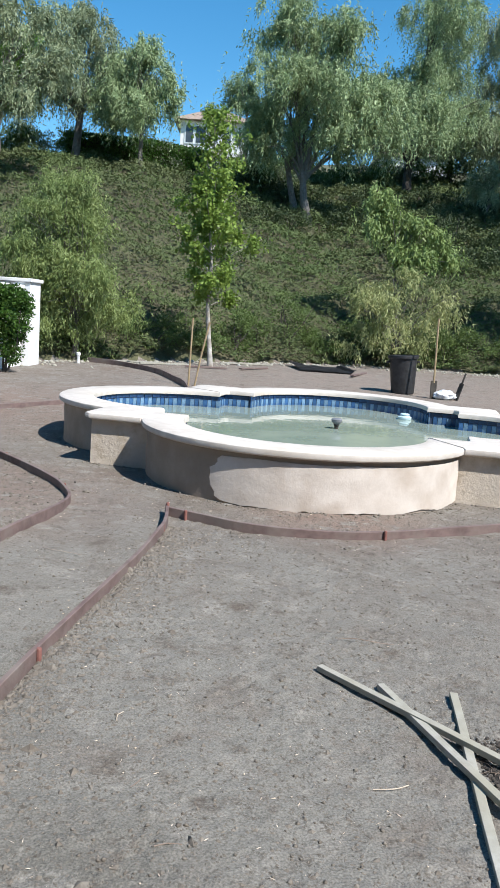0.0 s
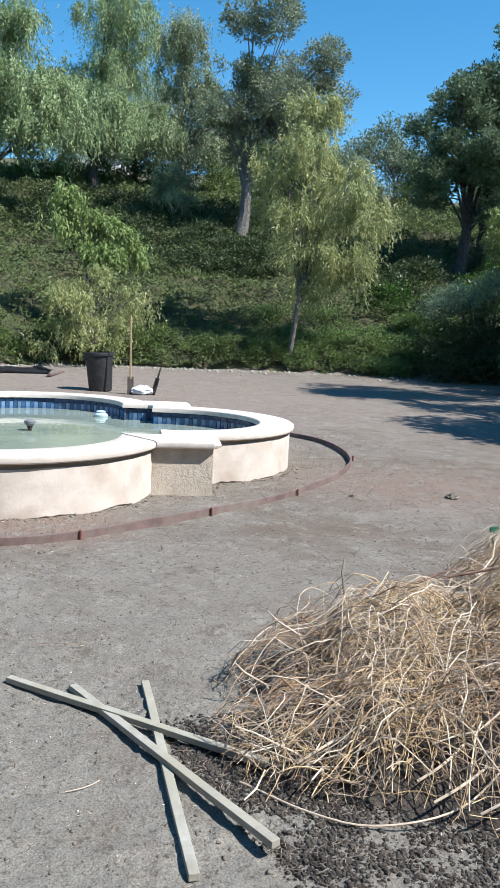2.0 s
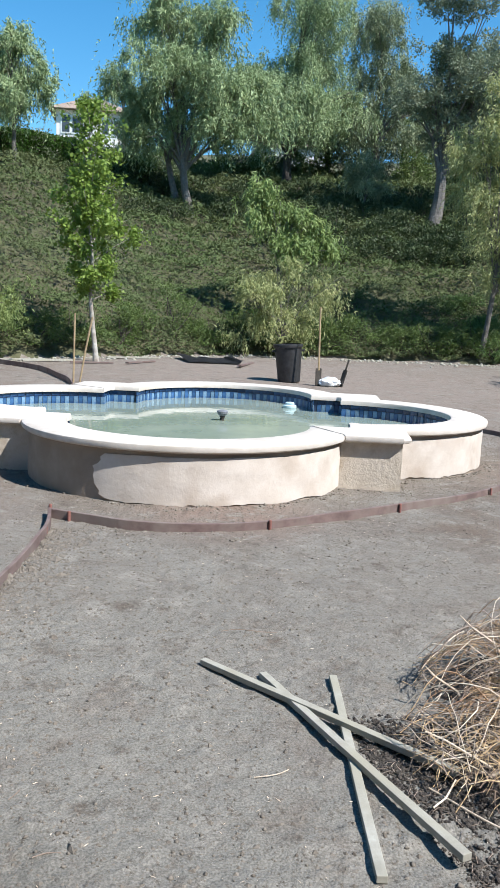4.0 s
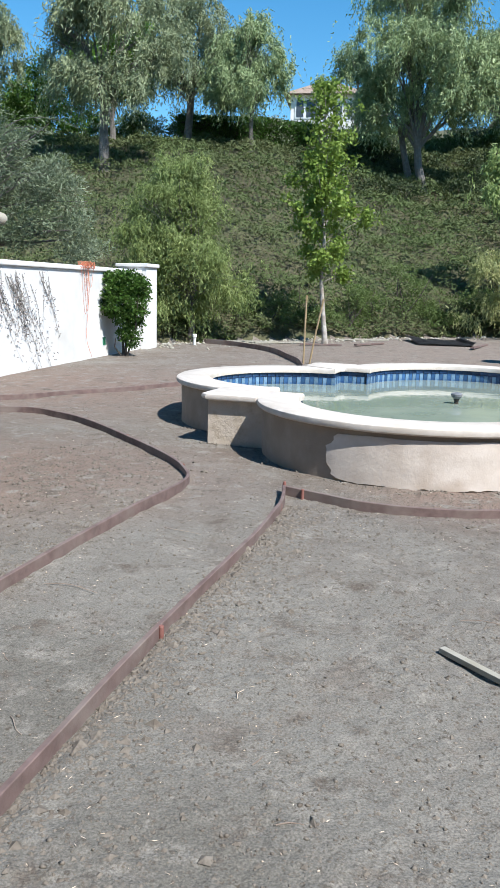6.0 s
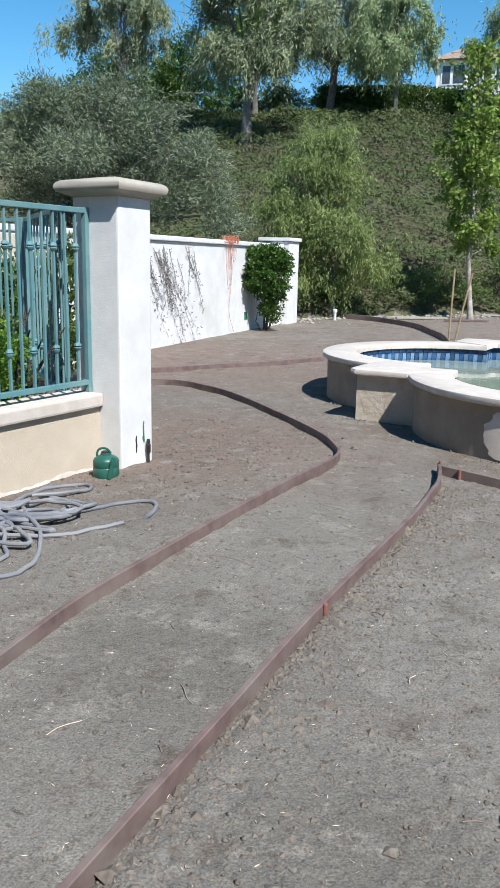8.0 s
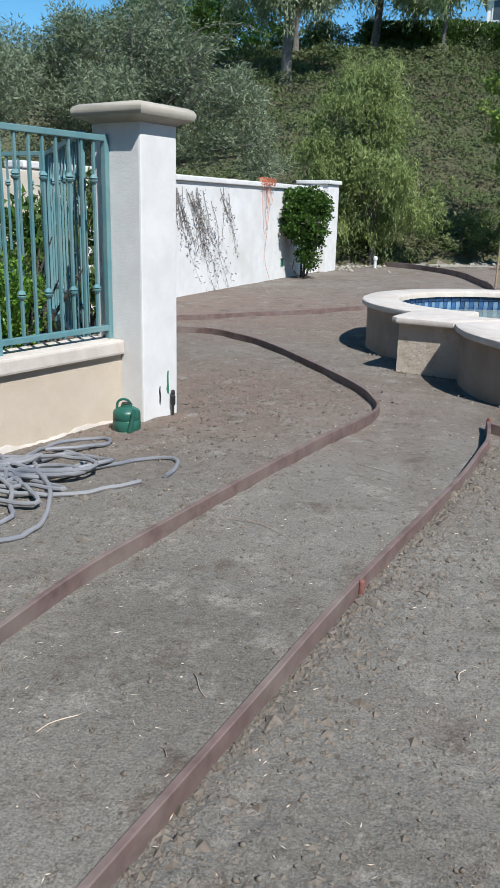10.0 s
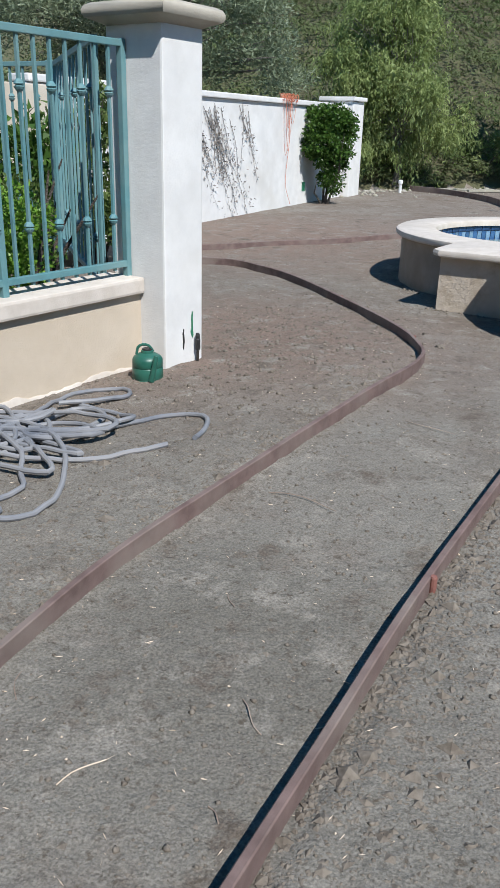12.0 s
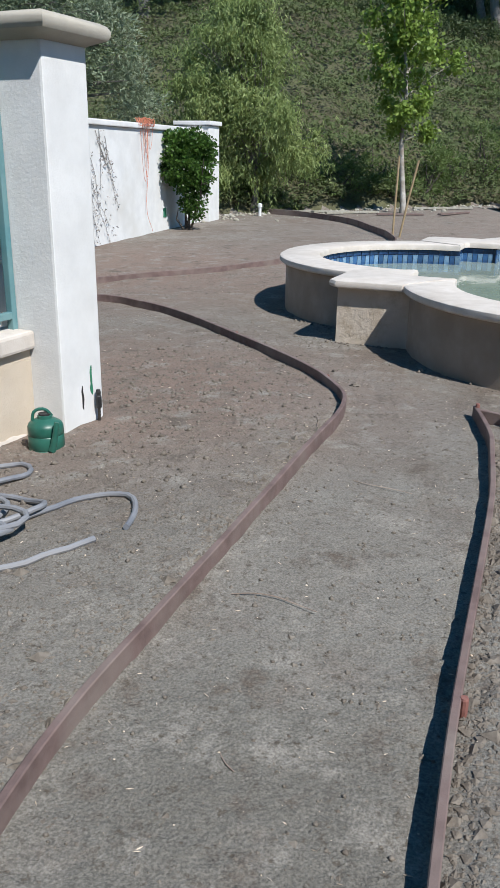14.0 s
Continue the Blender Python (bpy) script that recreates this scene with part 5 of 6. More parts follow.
hedge("clipped_hedge", "clipped dark green hedge along the crest", (-8.6, 35.6), (-2.6, 36.4), 1.2, 1.0, HEDGE, 61, 16000, 0.10)
for k, (x, y, h, w) in enumerate(((-16.4, 33.2, 2.7, 1.2), (-15.2, 34.2, 2.5, 1.1), (-13.9, 33.0, 3.3, 1.1), (-12.7, 34.0, 3.0, 1.2), (-17.8, 33.6, 2.6, 1.3))):
    shrub("round_bush", "tall rounded bright green bush at the crest", x, y, [(0, 0, h * 0.55, w, w, h * 0.42), (0.3, 0, h * 0.85, w * 0.6, w * 0.6, h * 0.22), (-0.4, 0, h * 0.3, w, w, h * 0.3)], 260, 34, 0.3, 0.11, 0.065, HEDGE_B if k % 2 else HEDGE, 640 + k, "crest bushes")
for k in range(26):
    x = -13.0 + k * 0.56 + rs.uniform(-0.3, 0.3)
    shrub("crest_shrub", "low shrub along the crest below the trees", x, 36.6 + rs.uniform(-1.0, 1.6), [(0, 0, 0.5, 0.8, 0.6, 0.6), (rs.uniform(-0.4, 0.4), 0, 0.9, 0.5, 0.5, rs.uniform(0.3, 0.6))], 50, 28, 0.24, 0.12, 0.06, SHRUB if k % 3 else OAK, 660 + k, "crest shrubs")
tree("round_tree", "dense round bright green tree at the crest", -10.9, 33.6, 1.0, 0.14, [(0, 0, 2.9, 1.7, 1.5, 1.5), (0.7, 0, 3.6, 1.2, 1.2, 1.1)], tuft(630, 52, 0.35, 0.11, 0.07), BARK, HEDGE_B, 10, (0, 0), 63)


def house():
    c = Vector((-4.0, 62.0, 9.3))
    t = thing("hilltop_house", c, "white hilltop house with a hipped brown tile roof", "house")
    w, d, h = 4.7, 6.0, 5.4
    bm = bmesh.new()
    box(bm, c + Vector((0, 0, h / 2)), (w, d, h), 0, 0.03)
    part("wall", bm, HOUSE_W, t)
    bm = bmesh.new()
    e = [bm.verts.new(c + Vector((a * (w / 2 + 0.5), b * (d / 2 + 0.5), h))) for a, b in ((-1, -1), (1, -1), (1, 1), (-1, 1))]
    r = [bm.verts.new(c + Vector((a * 0.4, 0, h + 1.6))) for a in (-1, 1)]
    for f in ((e[0], e[1], r[1], r[0]), (e[1], e[2], r[1]), (e[2], e[3], r[0], r[1]), (e[3], e[0], r[0])):
        bm.faces.new(f)
    bm.faces.new(e[::-1])
    part("roof", bm, ROOF, t, "brown tile hipped roof")
    for ox, oz, ww, hh in ((-1.7, 4.5, 0.5, 1.1), (-0.9, 4.5, 0.7, 1.1), (0.95, 4.4, 0.45, 0.9), (1.7, 4.4, 0.4, 0.9)):
        bm = bmesh.new()
        box(bm, c + Vector((ox, -d / 2 - 0.02, oz)), (ww + 0.2, 0.08, hh + 0.2), 0, 0.01)
        win = part("window", bm, WHITE_P, t)
        bm = bmesh.new()
        box(bm, c + Vector((ox, -d / 2 - 0.065, oz)), (ww, 0.03, hh), 0, 0.0)
        part("pane", bm, GLASS_D, win)


house()
c = Vector((9.6, 58.0, 9.35))
t = thing("hilltop_house", c, "low white house glimpsed between the trees", "house")
bm = bmesh.new()
box(bm, c + Vector((0, 0, 1.6)), (4.5, 5, 3.2), 0, 0.03)
part("wall", bm, HOUSE_W, t)
bm = bmesh.new()
box(bm, c + Vector((0, 0, 3.35)), (5.0, 5.6, 0.3), 0, 0.08)
part("roof", bm, ROOF, t)

for k in range(36):
    x = -1.5 + k * 0.92 + rs.uniform(-0.3, 0.3)
    h = rs.uniform(0.8, 1.7) * (1.7 if 9 < x < 24 else 1.0)
    shrub("crest_shrub", "grey-green shrub on the upper slope behind the trees", x, 43.5 + rs.uniform(-2.0, 3.0), [(0, 0, h * 0.5, 1.0, 0.8, h * 0.55), (rs.uniform(-0.5, 0.5), 0, h * 0.9, 0.6, 0.6, h * 0.4)], 60, 30, 0.3, 0.14, 0.07, SHRUB if k % 3 else OLIVE, 720 + k, "upper slope shrubs")

# ---- dark corner planting ----
shrub("juniper", "blue-green spreading juniper in the shady corner", 14.0, 19.9, [(-0.6, 0, 2.3, 0.8, 0.7, 0.32), (0.2, 0, 2.55, 0.8, 0.7, 0.36), (1.1, 0, 2.9, 0.8, 0.7, 0.36), (-1.1, -0.1, 2.05, 0.5, 0.5, 0.25)], 170, 40, 0.3, 0.12, 0.02, JUNIPER, 301)
# both shrubs have the corner's shade put into their leaf colour
shrub("dark_shrub", "dense green shrub, its leaves darkened as in deep shade", 13.3, 19.6, [(0, 0, 0.7, 1.1, 0.8, 0.8), (1.4, -0.3, 0.9, 1.3, 0.8, 1.0), (0.2, 0, 1.6, 0.9, 0.7, 0.6), (1.4, 0, 1.8, 1.1, 0.7, 0.7)], 330, 34, 0.28, 0.1, 0.05, SHADE_LEAF, 302)
shrub("dark_shrub", "dense green shrub with shade-darkened leaves beside the clipped one", 15.8, 17.6, [(0, 0, 0.9, 1.3, 1.1, 1.0), (1.4, 0, 1.1, 1.3, 1.0, 1.1)], 200, 34, 0.28, 0.1, 0.05, SHADE_LEAF, 303)
shrub("clipped_shrub", "rounded clipped grey-green shrub at the yard edge", 12.95, 16.0, [(0, 0, 0.95, 0.66, 0.62, 1.0), (0.0, 0, 1.45, 0.62, 0.6, 0.72), (0, 0, 0.5, 0.6, 0.6, 0.5)], 620, 40, 0.07, 0.05, 0.035, SHRUB, 304)
shrub("juniper", "grey-green juniper spilling beside the clipped shrub", 14.3, 15.6, [(0, 0, 1.75, 0.7, 0.7, 0.45), (0.5, 0, 1.0, 0.7, 0.7, 0.6), (0.3, 0, 2.1, 0.5, 0.5, 0.3)], 160, 38, 0.26, 0.12, 0.02, JUNIPER, 305)
shrub("tall_shrub", "yellow-green leafy shrub lit in front of the oak", 14.9, 20.4, [(0.3, 0, 4.0, 0.5, 0.5, 0.7), (0.8, 0, 4.6, 0.4, 0.4, 0.6), (0.4, 0, 3.4, 0.4, 0.4, 0.4)], 90, 26, 0.2, 0.12, 0.05, PEPPER_Y, 306)
shrub("tall_shrub", "slender yellow-green shrub by the clipped one", 15.6, 17.6, [(0.2, 0, 3.9, 0.5, 0.5, 0.8), (0.5, 0, 2.8, 0.35, 0.35, 0.5)], 70, 24, 0.2, 0.12, 0.05, PEPPER_Y, 307)
bm = bmesh.new()
for k in range(6):
    r = random.Random(80 + k)
    o = Vector((13.3 + r.uniform(-0.3, 0.4), 16.0, gz(13.3, 16) + 1.95))
    e = o + Vector((r.uniform(-1.1, -0.2), r.uniform(-0.2, 0.2), r.uniform(0.1, 0.75)))
    tube(bm, [o, o.lerp(e, 0.5) + Vector((0, 0, 0.05)), e], [0.024, 0.02, 0.01], 6)
solo("cut_branches", bm, PALE_TWIG, "pale bare branches sticking out over the clipped shrub", "branches", (13.5, 16.0, gz(13.5, 16) + 1.75))

# ---- bush on the wall ----
wb = WALL_A + wall_way * 6.42 - wall_out * 0.30
shrub("wall_shrub", "dense glossy green clipped shrub against the white wall", wb.x, wb.y, [(0, 0, 1.25, 0.50, 0.34, 0.28), (0.02, -0.1, 0.95, 0.46, 0.34, 0.33), (0.1, 0, 0.5, 0.22, 0.2, 0.36), (-0.2, 0.1, 1.32, 0.3, 0.25, 0.2)], 420, 36, 0.09, 0.05, 0.036, HEDGE, 311)
bm = bmesh.new()
hx, hy = -3.80, 17.25
lathe(bm, [(0.03, -0.1), (0.03, 0.16), (0.045, 0.165), (0.045, 0.22), (0.02, 0.235)], (hx, hy, gz(hx, hy)), 12)
solo("irrigation_pipe", bm, WHITE_P, "short white irrigation pipe standing in the dirt", "pipe", (hx, hy, gz(hx, hy)))

# ---- behind the iron fence ----
for k, (a, o) in enumerate(((-0.75, -0.42), (-1.15, -0.45), (-1.6, -0.5), (-0.45, -0.75), (-2.1, -0.5), (-0.95, -0.95), (-1.45, -1.0), (-2.6, -0.55), (-0.55, -1.2), (-2.0, -1.1))):
    p = at_post(a, o, 0)
    shrub("rose_bush", "leafy rose bush behind the iron fence", p.x, p.y, [(0, 0, 0.50, 0.28, 0.28, 0.34), (0.08, 0, 0.78, 0.22, 0.22, 0.18)], 170, 30, 0.08, 0.034, 0.017, SHRUB if k % 2 else HEDGE_B, 320 + k, "rose bushes")
for k, (a, o, z) in enumerate(((-0.50, -0.72, 1.04), (-0.95, -0.9, 1.07), (-1.2, -0.5, 1.04), (-0.72, -0.45, 1.0), (-0.85, -0.5, 1.02), (-1.4, -0.55, 1.06), (-0.62, -0.6, 0.96), (-1.6, -0.6, 1.03))):
    rng = np.random.default_rng(340 + k)
    p = at_post(a, o, z)
    q = np.array(p) + rng.normal(0, 0.012, (26, 3))
    t = thing("rose_bloom", p, "rose bloom behind the iron fence", "flower", "rose blooms")
    quads("petals", leaves(rng, q, rng.normal(0, 1, (26, 3)), 0.024, 0.022, 0.4), PETAL if k % 2 else PETAL_W, t)
g = at_post(-1.0, -3.6, 0)
bm = bmesh.new()
box(bm, g + Vector((0, 0, 0.75)), (0.2, 7.0, 1.7), ROT, 0.01)
solo("garden_wall", bm, STUCCO_C, "pale cream stucco garden wall beyond the rose bushes", "wall", g, "", "structure")
for k, (a, o, h) in enumerate(((1.6, -3.0, 1.3), (-0.9, -3.2, 0.8), (-2.8, -3.2, 1.0), (2.4, -2.8, 1.5))):
    p = at_post(a, o, 0)
    shrub("garden_shrub", "dark leafy garden shrub beyond the fence", p.x, p.y, [(0, 0, h * 0.55, 0.62, 0.55, h * 0.5)], 130, 30, 0.2, 0.09, 0.045, SHRUB if k % 2 else HEDGE, 350 + k, "garden shrubs")

# ---- things by the gate post ----


def watering_can():
    c = at_post(-0.345, 0.215, 0)
    t = thing("watering_can", c, "squat green plastic watering can standing beside the post", "watering can")
    bm = bmesh.new()
    lathe(bm, [(r * 0.92, z * 0.97) for r, z in [(0.080, 0.0), (0.087, 0.006), (0.087, 0.022), (0.084, 0.026), (0.087, 0.030), (0.086, 0.085), (0.083, 0.089), (0.086, 0.093), (0.085, 0.128), (0.078, 0.142), (0.055, 0.156), (0.036, 0.164), (0.034, 0.176), (0.029, 0.178)]], c, 28)
    part("body", bm, GREEN_P, t, "", True)
    # solid black disc gives the neck the dark of an open hole
    bm = bmesh.new()
    lathe(bm, [(0.027, 0.170), (0.027, 0.1795)], c, 16)
    part("opening_disc", bm, BLACK, t, "black disc standing in for the shaded filling hole")
    side = Vector((0, 0, 1)).cross(WAY * 0.78 - OUT * 0.62).normalized() * -1
    bm = bmesh.new()
    tube(bm, smooth_line([c - side * 0.055 + Vector((0, 0, 0.150)), c - side * 0.047 + Vector((0, 0, 0.186)), c - side * 0.022 + Vector((0, 0, 0.200)), c + side * 0.008 + Vector((0, 0, 0.194)), c + side * 0.030 + Vector((0, 0, 0.165))], 0.012), 0.0075, 8)
    part("handle", bm, GREEN_P, t, "", True)
    bm = bmesh.new()
    near = OUT * 0.62 - WAY * 0.78
    tube(bm, smooth_line([c + side * 0.022 + near * 0.080 + Vector((0, 0, 0.03)), c + side * 0.036 + near * 0.092 + Vector((0, 0, 0.09)), c + side * 0.046 + near * 0.090 + Vector((0, 0, 0.145)), c + side * 0.050 + near * 0.088 + Vector((0, 0, 0.160))], 0.02), [0.017, 0.016, 0.015, 0.014, 0.013, 0.013, 0.012, 0.012, 0.012, 0.012, 0.012, 0.012], 10)
    part("spout", bm, GREEN_P, t, "", True)


watering_can()


def hose_bib():
    c = at_post(0.085, 0.205, 0)
    t = thing("hose_bib", c, "small garden tap on a dark riser pipe", "garden tap")
    bm = bmesh.new()
    lathe(bm, [(0.008, -0.08), (0.008, 0.09)], c, 10)
    part("riser", bm, IRON, t)
    bm = bmesh.new()
    lathe(bm, [(0.012, 0.085), (0.015, 0.095), (0.015, 0.145), (0.011, 0.15), (0.013, 0.165), (0.009, 0.18)], c, 12)
    part("valve", bm, BLACK, t)


hose_bib()


def garden_hose():
    c = Vector((-2.62, 3.48, 0))
    t = thing("garden_hose", c, "tangled grey garden hose heaped on the dirt", "hose")
    r = random.Random(5)

    def lay(name, pts):
        line = smooth_line(pts, 0.04)
        for p in line:
            p.z += float(surface(p.x, p.y)) - 0.002
        bm = bmesh.new()
        tube(bm, line, 0.0108, 8)
        part(name, bm, HOSE, t, "", True)

    pts = [Vector((-3.7, 2.95, 0.014)), Vector((-3.3, 3.2, 0.014))]
    for k in range(13):
        cx, cy = c.x - 0.12 + r.gauss(0, 0.13), c.y + r.gauss(0, 0.09)
        ra, rb, turn, start = r.uniform(0.18, 0.44), r.uniform(0.07, 0.19), r.gauss(0.35, 0.35), r.uniform(0, 6.28)
        for j in range(6):
            a = start + (1 if k % 3 else -1) * j * 1.0
            wob = 1 + r.uniform(-0.2, 0.2)
            u, v = ra * wob * math.cos(a), rb * wob * math.sin(a)
            pts.append(Vector((cx + u * math.cos(turn) - v * math.sin(turn), cy + u * math.sin(turn) + v * math.cos(turn), 0.012 + 0.0038 * k + r.uniform(0, 0.012))))
    pts += [Vector((-2.50, 3.50, 0.05)), Vector((-2.32, 3.64, 0.03)), Vector((-2.22, 3.84, 0.014)), Vector((-2.12, 3.98, 0.012)), Vector((-1.96, 3.99, 0.012)), Vector((-1.89, 3.87, 0.012)), Vector((-1.87, 3.71, 0.012))]
    lay("coil", pts)
    lay("loop", [(-2.86, 3.52, 0.05), (-2.70, 3.78, 0.04), (-2.73, 4.02, 0.014), (-2.70, 4.22, 0.012), (-2.53, 4.31, 0.012), (-2.45, 4.20, 0.013), (-2.54, 4.05, 0.03), (-2.66, 3.94, 0.036)])
    lay("loop", [(-2.66, 4.02, 0.018), (-2.50, 3.99, 0.014), (-2.34, 3.95, 0.013), (-2.22, 3.84, 0.036), (-2.32, 3.66, 0.045), (-2.55, 3.56, 0.06)])
    lay("loose_end", [(-2.95, 3.40, 0.05), (-2.62, 3.33, 0.05), (-2.40, 3.34, 0.03), (-2.20, 3.41, 0.013), (-2.08, 3.51, 0.012), (-1.95, 3.63, 0.012)])
    lay("loop", [(-2.85, 3.62, 0.065), (-2.55, 3.60, 0.065), (-2.33, 3.47, 0.04), (-2.19, 3.27, 0.014), (-2.11, 3.08, 0.012), (-2.14, 2.93, 0.012), (-2.36, 2.84, 0.012), (-2.75, 2.88, 0.012), (-3.2, 2.94, 0.012)])
    lay("loop", [(-2.60, 3.46, 0.065), (-2.44, 3.36, 0.045), (-2.36, 3.24, 0.02), (-2.27, 3.13, 0.013), (-2.30, 3.02, 0.012), (-2.23, 2.92, 0.013), (-2.45, 2.80, 0.012), (-2.85, 2.80, 0.012)])


garden_hose()

# ---- wooden stakes on the ground ----
for (x0, y0, z0), (x1, y1, z1) in (((0.47, 3.02, 0.010), (0.835, 1.91, 0.028)), ((0.25, 3.13, 0.018), (0.965, 2.30, 0.022)), ((0.74, 3.0, 0.003), (0.605, 1.875, 0.004))):
    a, b = Vector((x0, y0, z0 + 0.012)), Vector((x1, y1, z1 + 0.012))
    d = b - a
    bm = bmesh.new()
    rot = d.to_track_quat("X", "Z").to_matrix().to_4x4()
    box(bm, (a + b) / 2, (d.length, 0.029, 0.021), 0, 0.002, rot)
    bmesh.ops.subdivide_edges(bm, edges=[e for e in bm.edges if e.calc_length() > 0.5], cuts=6)
    for v in bm.verts:
        v.co += Vector((noise.noise(v.co * 3), noise.noise(v.co * 3 + Vector((5, 0, 0))), 0)) * 0.003
    solo("wooden_batten", bm, WOOD, "weathered grey wooden batten lying crosswise on the dirt", "batten", (a + b) / 2, "wooden battens")

# ---- heap of dry cuttings ----
HEAP = [(2.10, 2.50, 1.08, 0.90, 0.40), (3.40, 3.30, 1.0, 0.85, 0.37), (1.50, 2.76, 0.50, 0.48, 0.27), (2.2, 2.05, 0.90, 0.45, 0.26), (2.15, 1.72, 0.62, 0.42, 0.20), (1.22, 2.42, 0.42, 0.40, 0.13)]


def heap_height(x, y):
    h = 0.0
    for cx, cy, rx, ry, top in HEAP:
        q = 1 - ((x - cx) / rx) ** 2 - ((y - cy) / ry) ** 2
        if q > 0:
            h = max(h, top * q ** 0.6)
    return h * (0.80 + 0.62 * noise.noise(Vector((x * 2.1, y * 2.1, 3.0))) + 0.34 * noise.noise(Vector((x * 5, y * 5, 1.0))))


def dry_heap():
    rng = np.random.default_rng(71)
    t = thing("brush_heap", (2.2, 2.7, 0), "heap of dry straw-coloured vines, roots and cut branches", "brush heap")
    # dark core: its colour draws the shaded hollows between the strands
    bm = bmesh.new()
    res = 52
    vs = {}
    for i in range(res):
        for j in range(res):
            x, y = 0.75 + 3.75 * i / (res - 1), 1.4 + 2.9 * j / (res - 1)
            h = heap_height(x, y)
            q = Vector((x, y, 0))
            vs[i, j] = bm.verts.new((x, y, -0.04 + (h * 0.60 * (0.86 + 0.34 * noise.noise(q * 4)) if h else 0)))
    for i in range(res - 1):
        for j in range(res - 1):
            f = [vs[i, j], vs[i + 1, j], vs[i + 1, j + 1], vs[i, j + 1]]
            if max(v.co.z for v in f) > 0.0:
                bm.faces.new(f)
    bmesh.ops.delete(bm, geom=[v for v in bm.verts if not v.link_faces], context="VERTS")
    part("core", bm, DARKBARK, t, "dark core standing in for the shaded hollows of the heap")
    for x0, y0, a0, ln in ((1.30, 1.98, -0.1, 0.34), (1.32, 1.92, -0.25, 0.30), (1.62, 1.90, -1.2, 0.28), (1.70, 1.86, -1.5, 0.30), (1.20, 2.16, 0.15, 0.30), (1.55, 2.02, 0.05, 0.28), (1.42, 1.84, -0.5, 0.22), (1.02, 2.2, -0.3, 0.24)):
        bm = bmesh.new()
        pts = [Vector((x0 + math.cos(a0 + f * 0.7) * ln * f, y0 + math.sin(a0 + f * 0.7) * ln * f, max(heap_height(x0, y0) * 0.8, 0.03) + 0.05 * math.sin(f * 3) + 0.02)) for f in (0, 0.2, 0.4, 0.6, 0.8, 1.0)]
        tube(bm, smooth_line(pts, 0.03), 0.0042, 6)
        part("root", bm, PALE_TWIG, t, "thick pale root", True)

    def strands(name, material, count, length, radius, sides, curl, lift, label):
        bm = bmesh.new()
        made = 0
        while made < count:
            x, y = rng.uniform(0.75, 4.4), rng.uniform(1.45, 4.15)
            h = heap_height(x, y)
            if h <= 0.05:
                continue
            if y < 1.98 - 0.12 * noise.noise(Vector((x * 5, 0, 7))) and rng.random() < 0.55:
                continue
            if (x > 3.3 and rng.random() < 0.4) or (h < 0.13 and rng.random() < 0.45):
                continue
            gap = noise.noise(Vector((x * 3.4, y * 3.4, 9.0))) + 0.5 * noise.noise(Vector((x * 8, y * 8, 4.0)))
            if gap < -0.12 and rng.random() < 0.8:
                continue
            made += 1
            a = rng.uniform(0, 2 * math.pi)
            ln = length * rng.uniform(0.4, 1.4)
            n = 10
            p = Vector((x, y, 0))
            pts = []
            turn = rng.normal(0, curl)
            up, deep = rng.uniform(-0.02, lift) * (0.4 + rng.random()), rng.uniform(0.58, 1.05)
            tip, wavy, beat = rng.normal(0, lift * 0.45), rng.uniform(0, 0.10), rng.uniform(0.8, 2.2)
            for k in range(n):
                hh = heap_height(p.x, p.y)
                if hh < 0.02 and len(pts) > 2:
                    break
                z = hh * deep + up * (0.25 + math.sin(math.pi * k / (n - 1))) + max(tip, -0.02) * (k / n) ** 2 + 0.008 + rng.normal(0, 0.004)
                pts.append(Vector((p.x, p.y, max(z, 0.006))))
                p += Vector((math.cos(a), math.sin(a), 0)) * ln / n
                a += turn + 3.0 * wavy * math.sin(k * beat) + rng.normal(0, 0.12)
            r = radius * rng.uniform(0.5, 1.4)
            tube(bm, pts, [r * (1 - 0.06 * k) for k in range(len(pts))], sides, False)
        tagged(part(name, bm, material, t, label, True), kind="stuff")

    strands("straw_mass", STRAW, 6400, 0.20, 0.00125, 3, 0.26, 0.06, "fine straw-coloured stems")
    strands("vine_mass", VINE_PALE, 760, 0.50, 0.0021, 5, 0.16, 0.13, "pale curling vines")
    strands("twig_mass", TWIG, 2600, 0.30, 0.0023, 5, 0.12, 0.08, "dark cut twigs")
    strands("stem_mass", STRAW, 1300, 0.40, 0.0019, 4, 0.20, 0.10, "ochre bent stems")
    # sticks that stand out of the heap
    for k, (x, y, z, dx, dy, dz, r, mm) in enumerate(((1.55, 3.05, 0.24, 0.10, 0.12, 0.17, 0.007, TWIG), (1.36, 2.85, 0.18, -0.15, 0.1, 0.10, 0.006, PALE_TWIG), (1.15, 2.7, 0.08, -0.14, 0.05, 0.09, 0.005, PALE_TWIG),
                                                       (2.3, 3.1, 0.36, 0.22, 0.15, 0.10, 0.004, PALE_TWIG), (2.95, 3.4, 0.40, 0.22, 0.2, 0.14, 0.005, PALE_TWIG), (1.75, 3.02, 0.34, 0.42, 0.06, 0.02, 0.007, RED_TWIG), (1.5, 2.95, 0.28, 0.24, 0.1, 0.06, 0.008, RED_TWIG), (2.1, 3.05, 0.38, 0.35, -0.1, 0.03, 0.006, RED_TWIG), (2.2, 1.85, 0.25, -0.35, -0.1, 0.05, 0.009, PALE_TWIG))):
        bm = bmesh.new()
        a, b = Vector((x, y, z - 0.05)), Vector((x + dx, y + dy, z + dz))
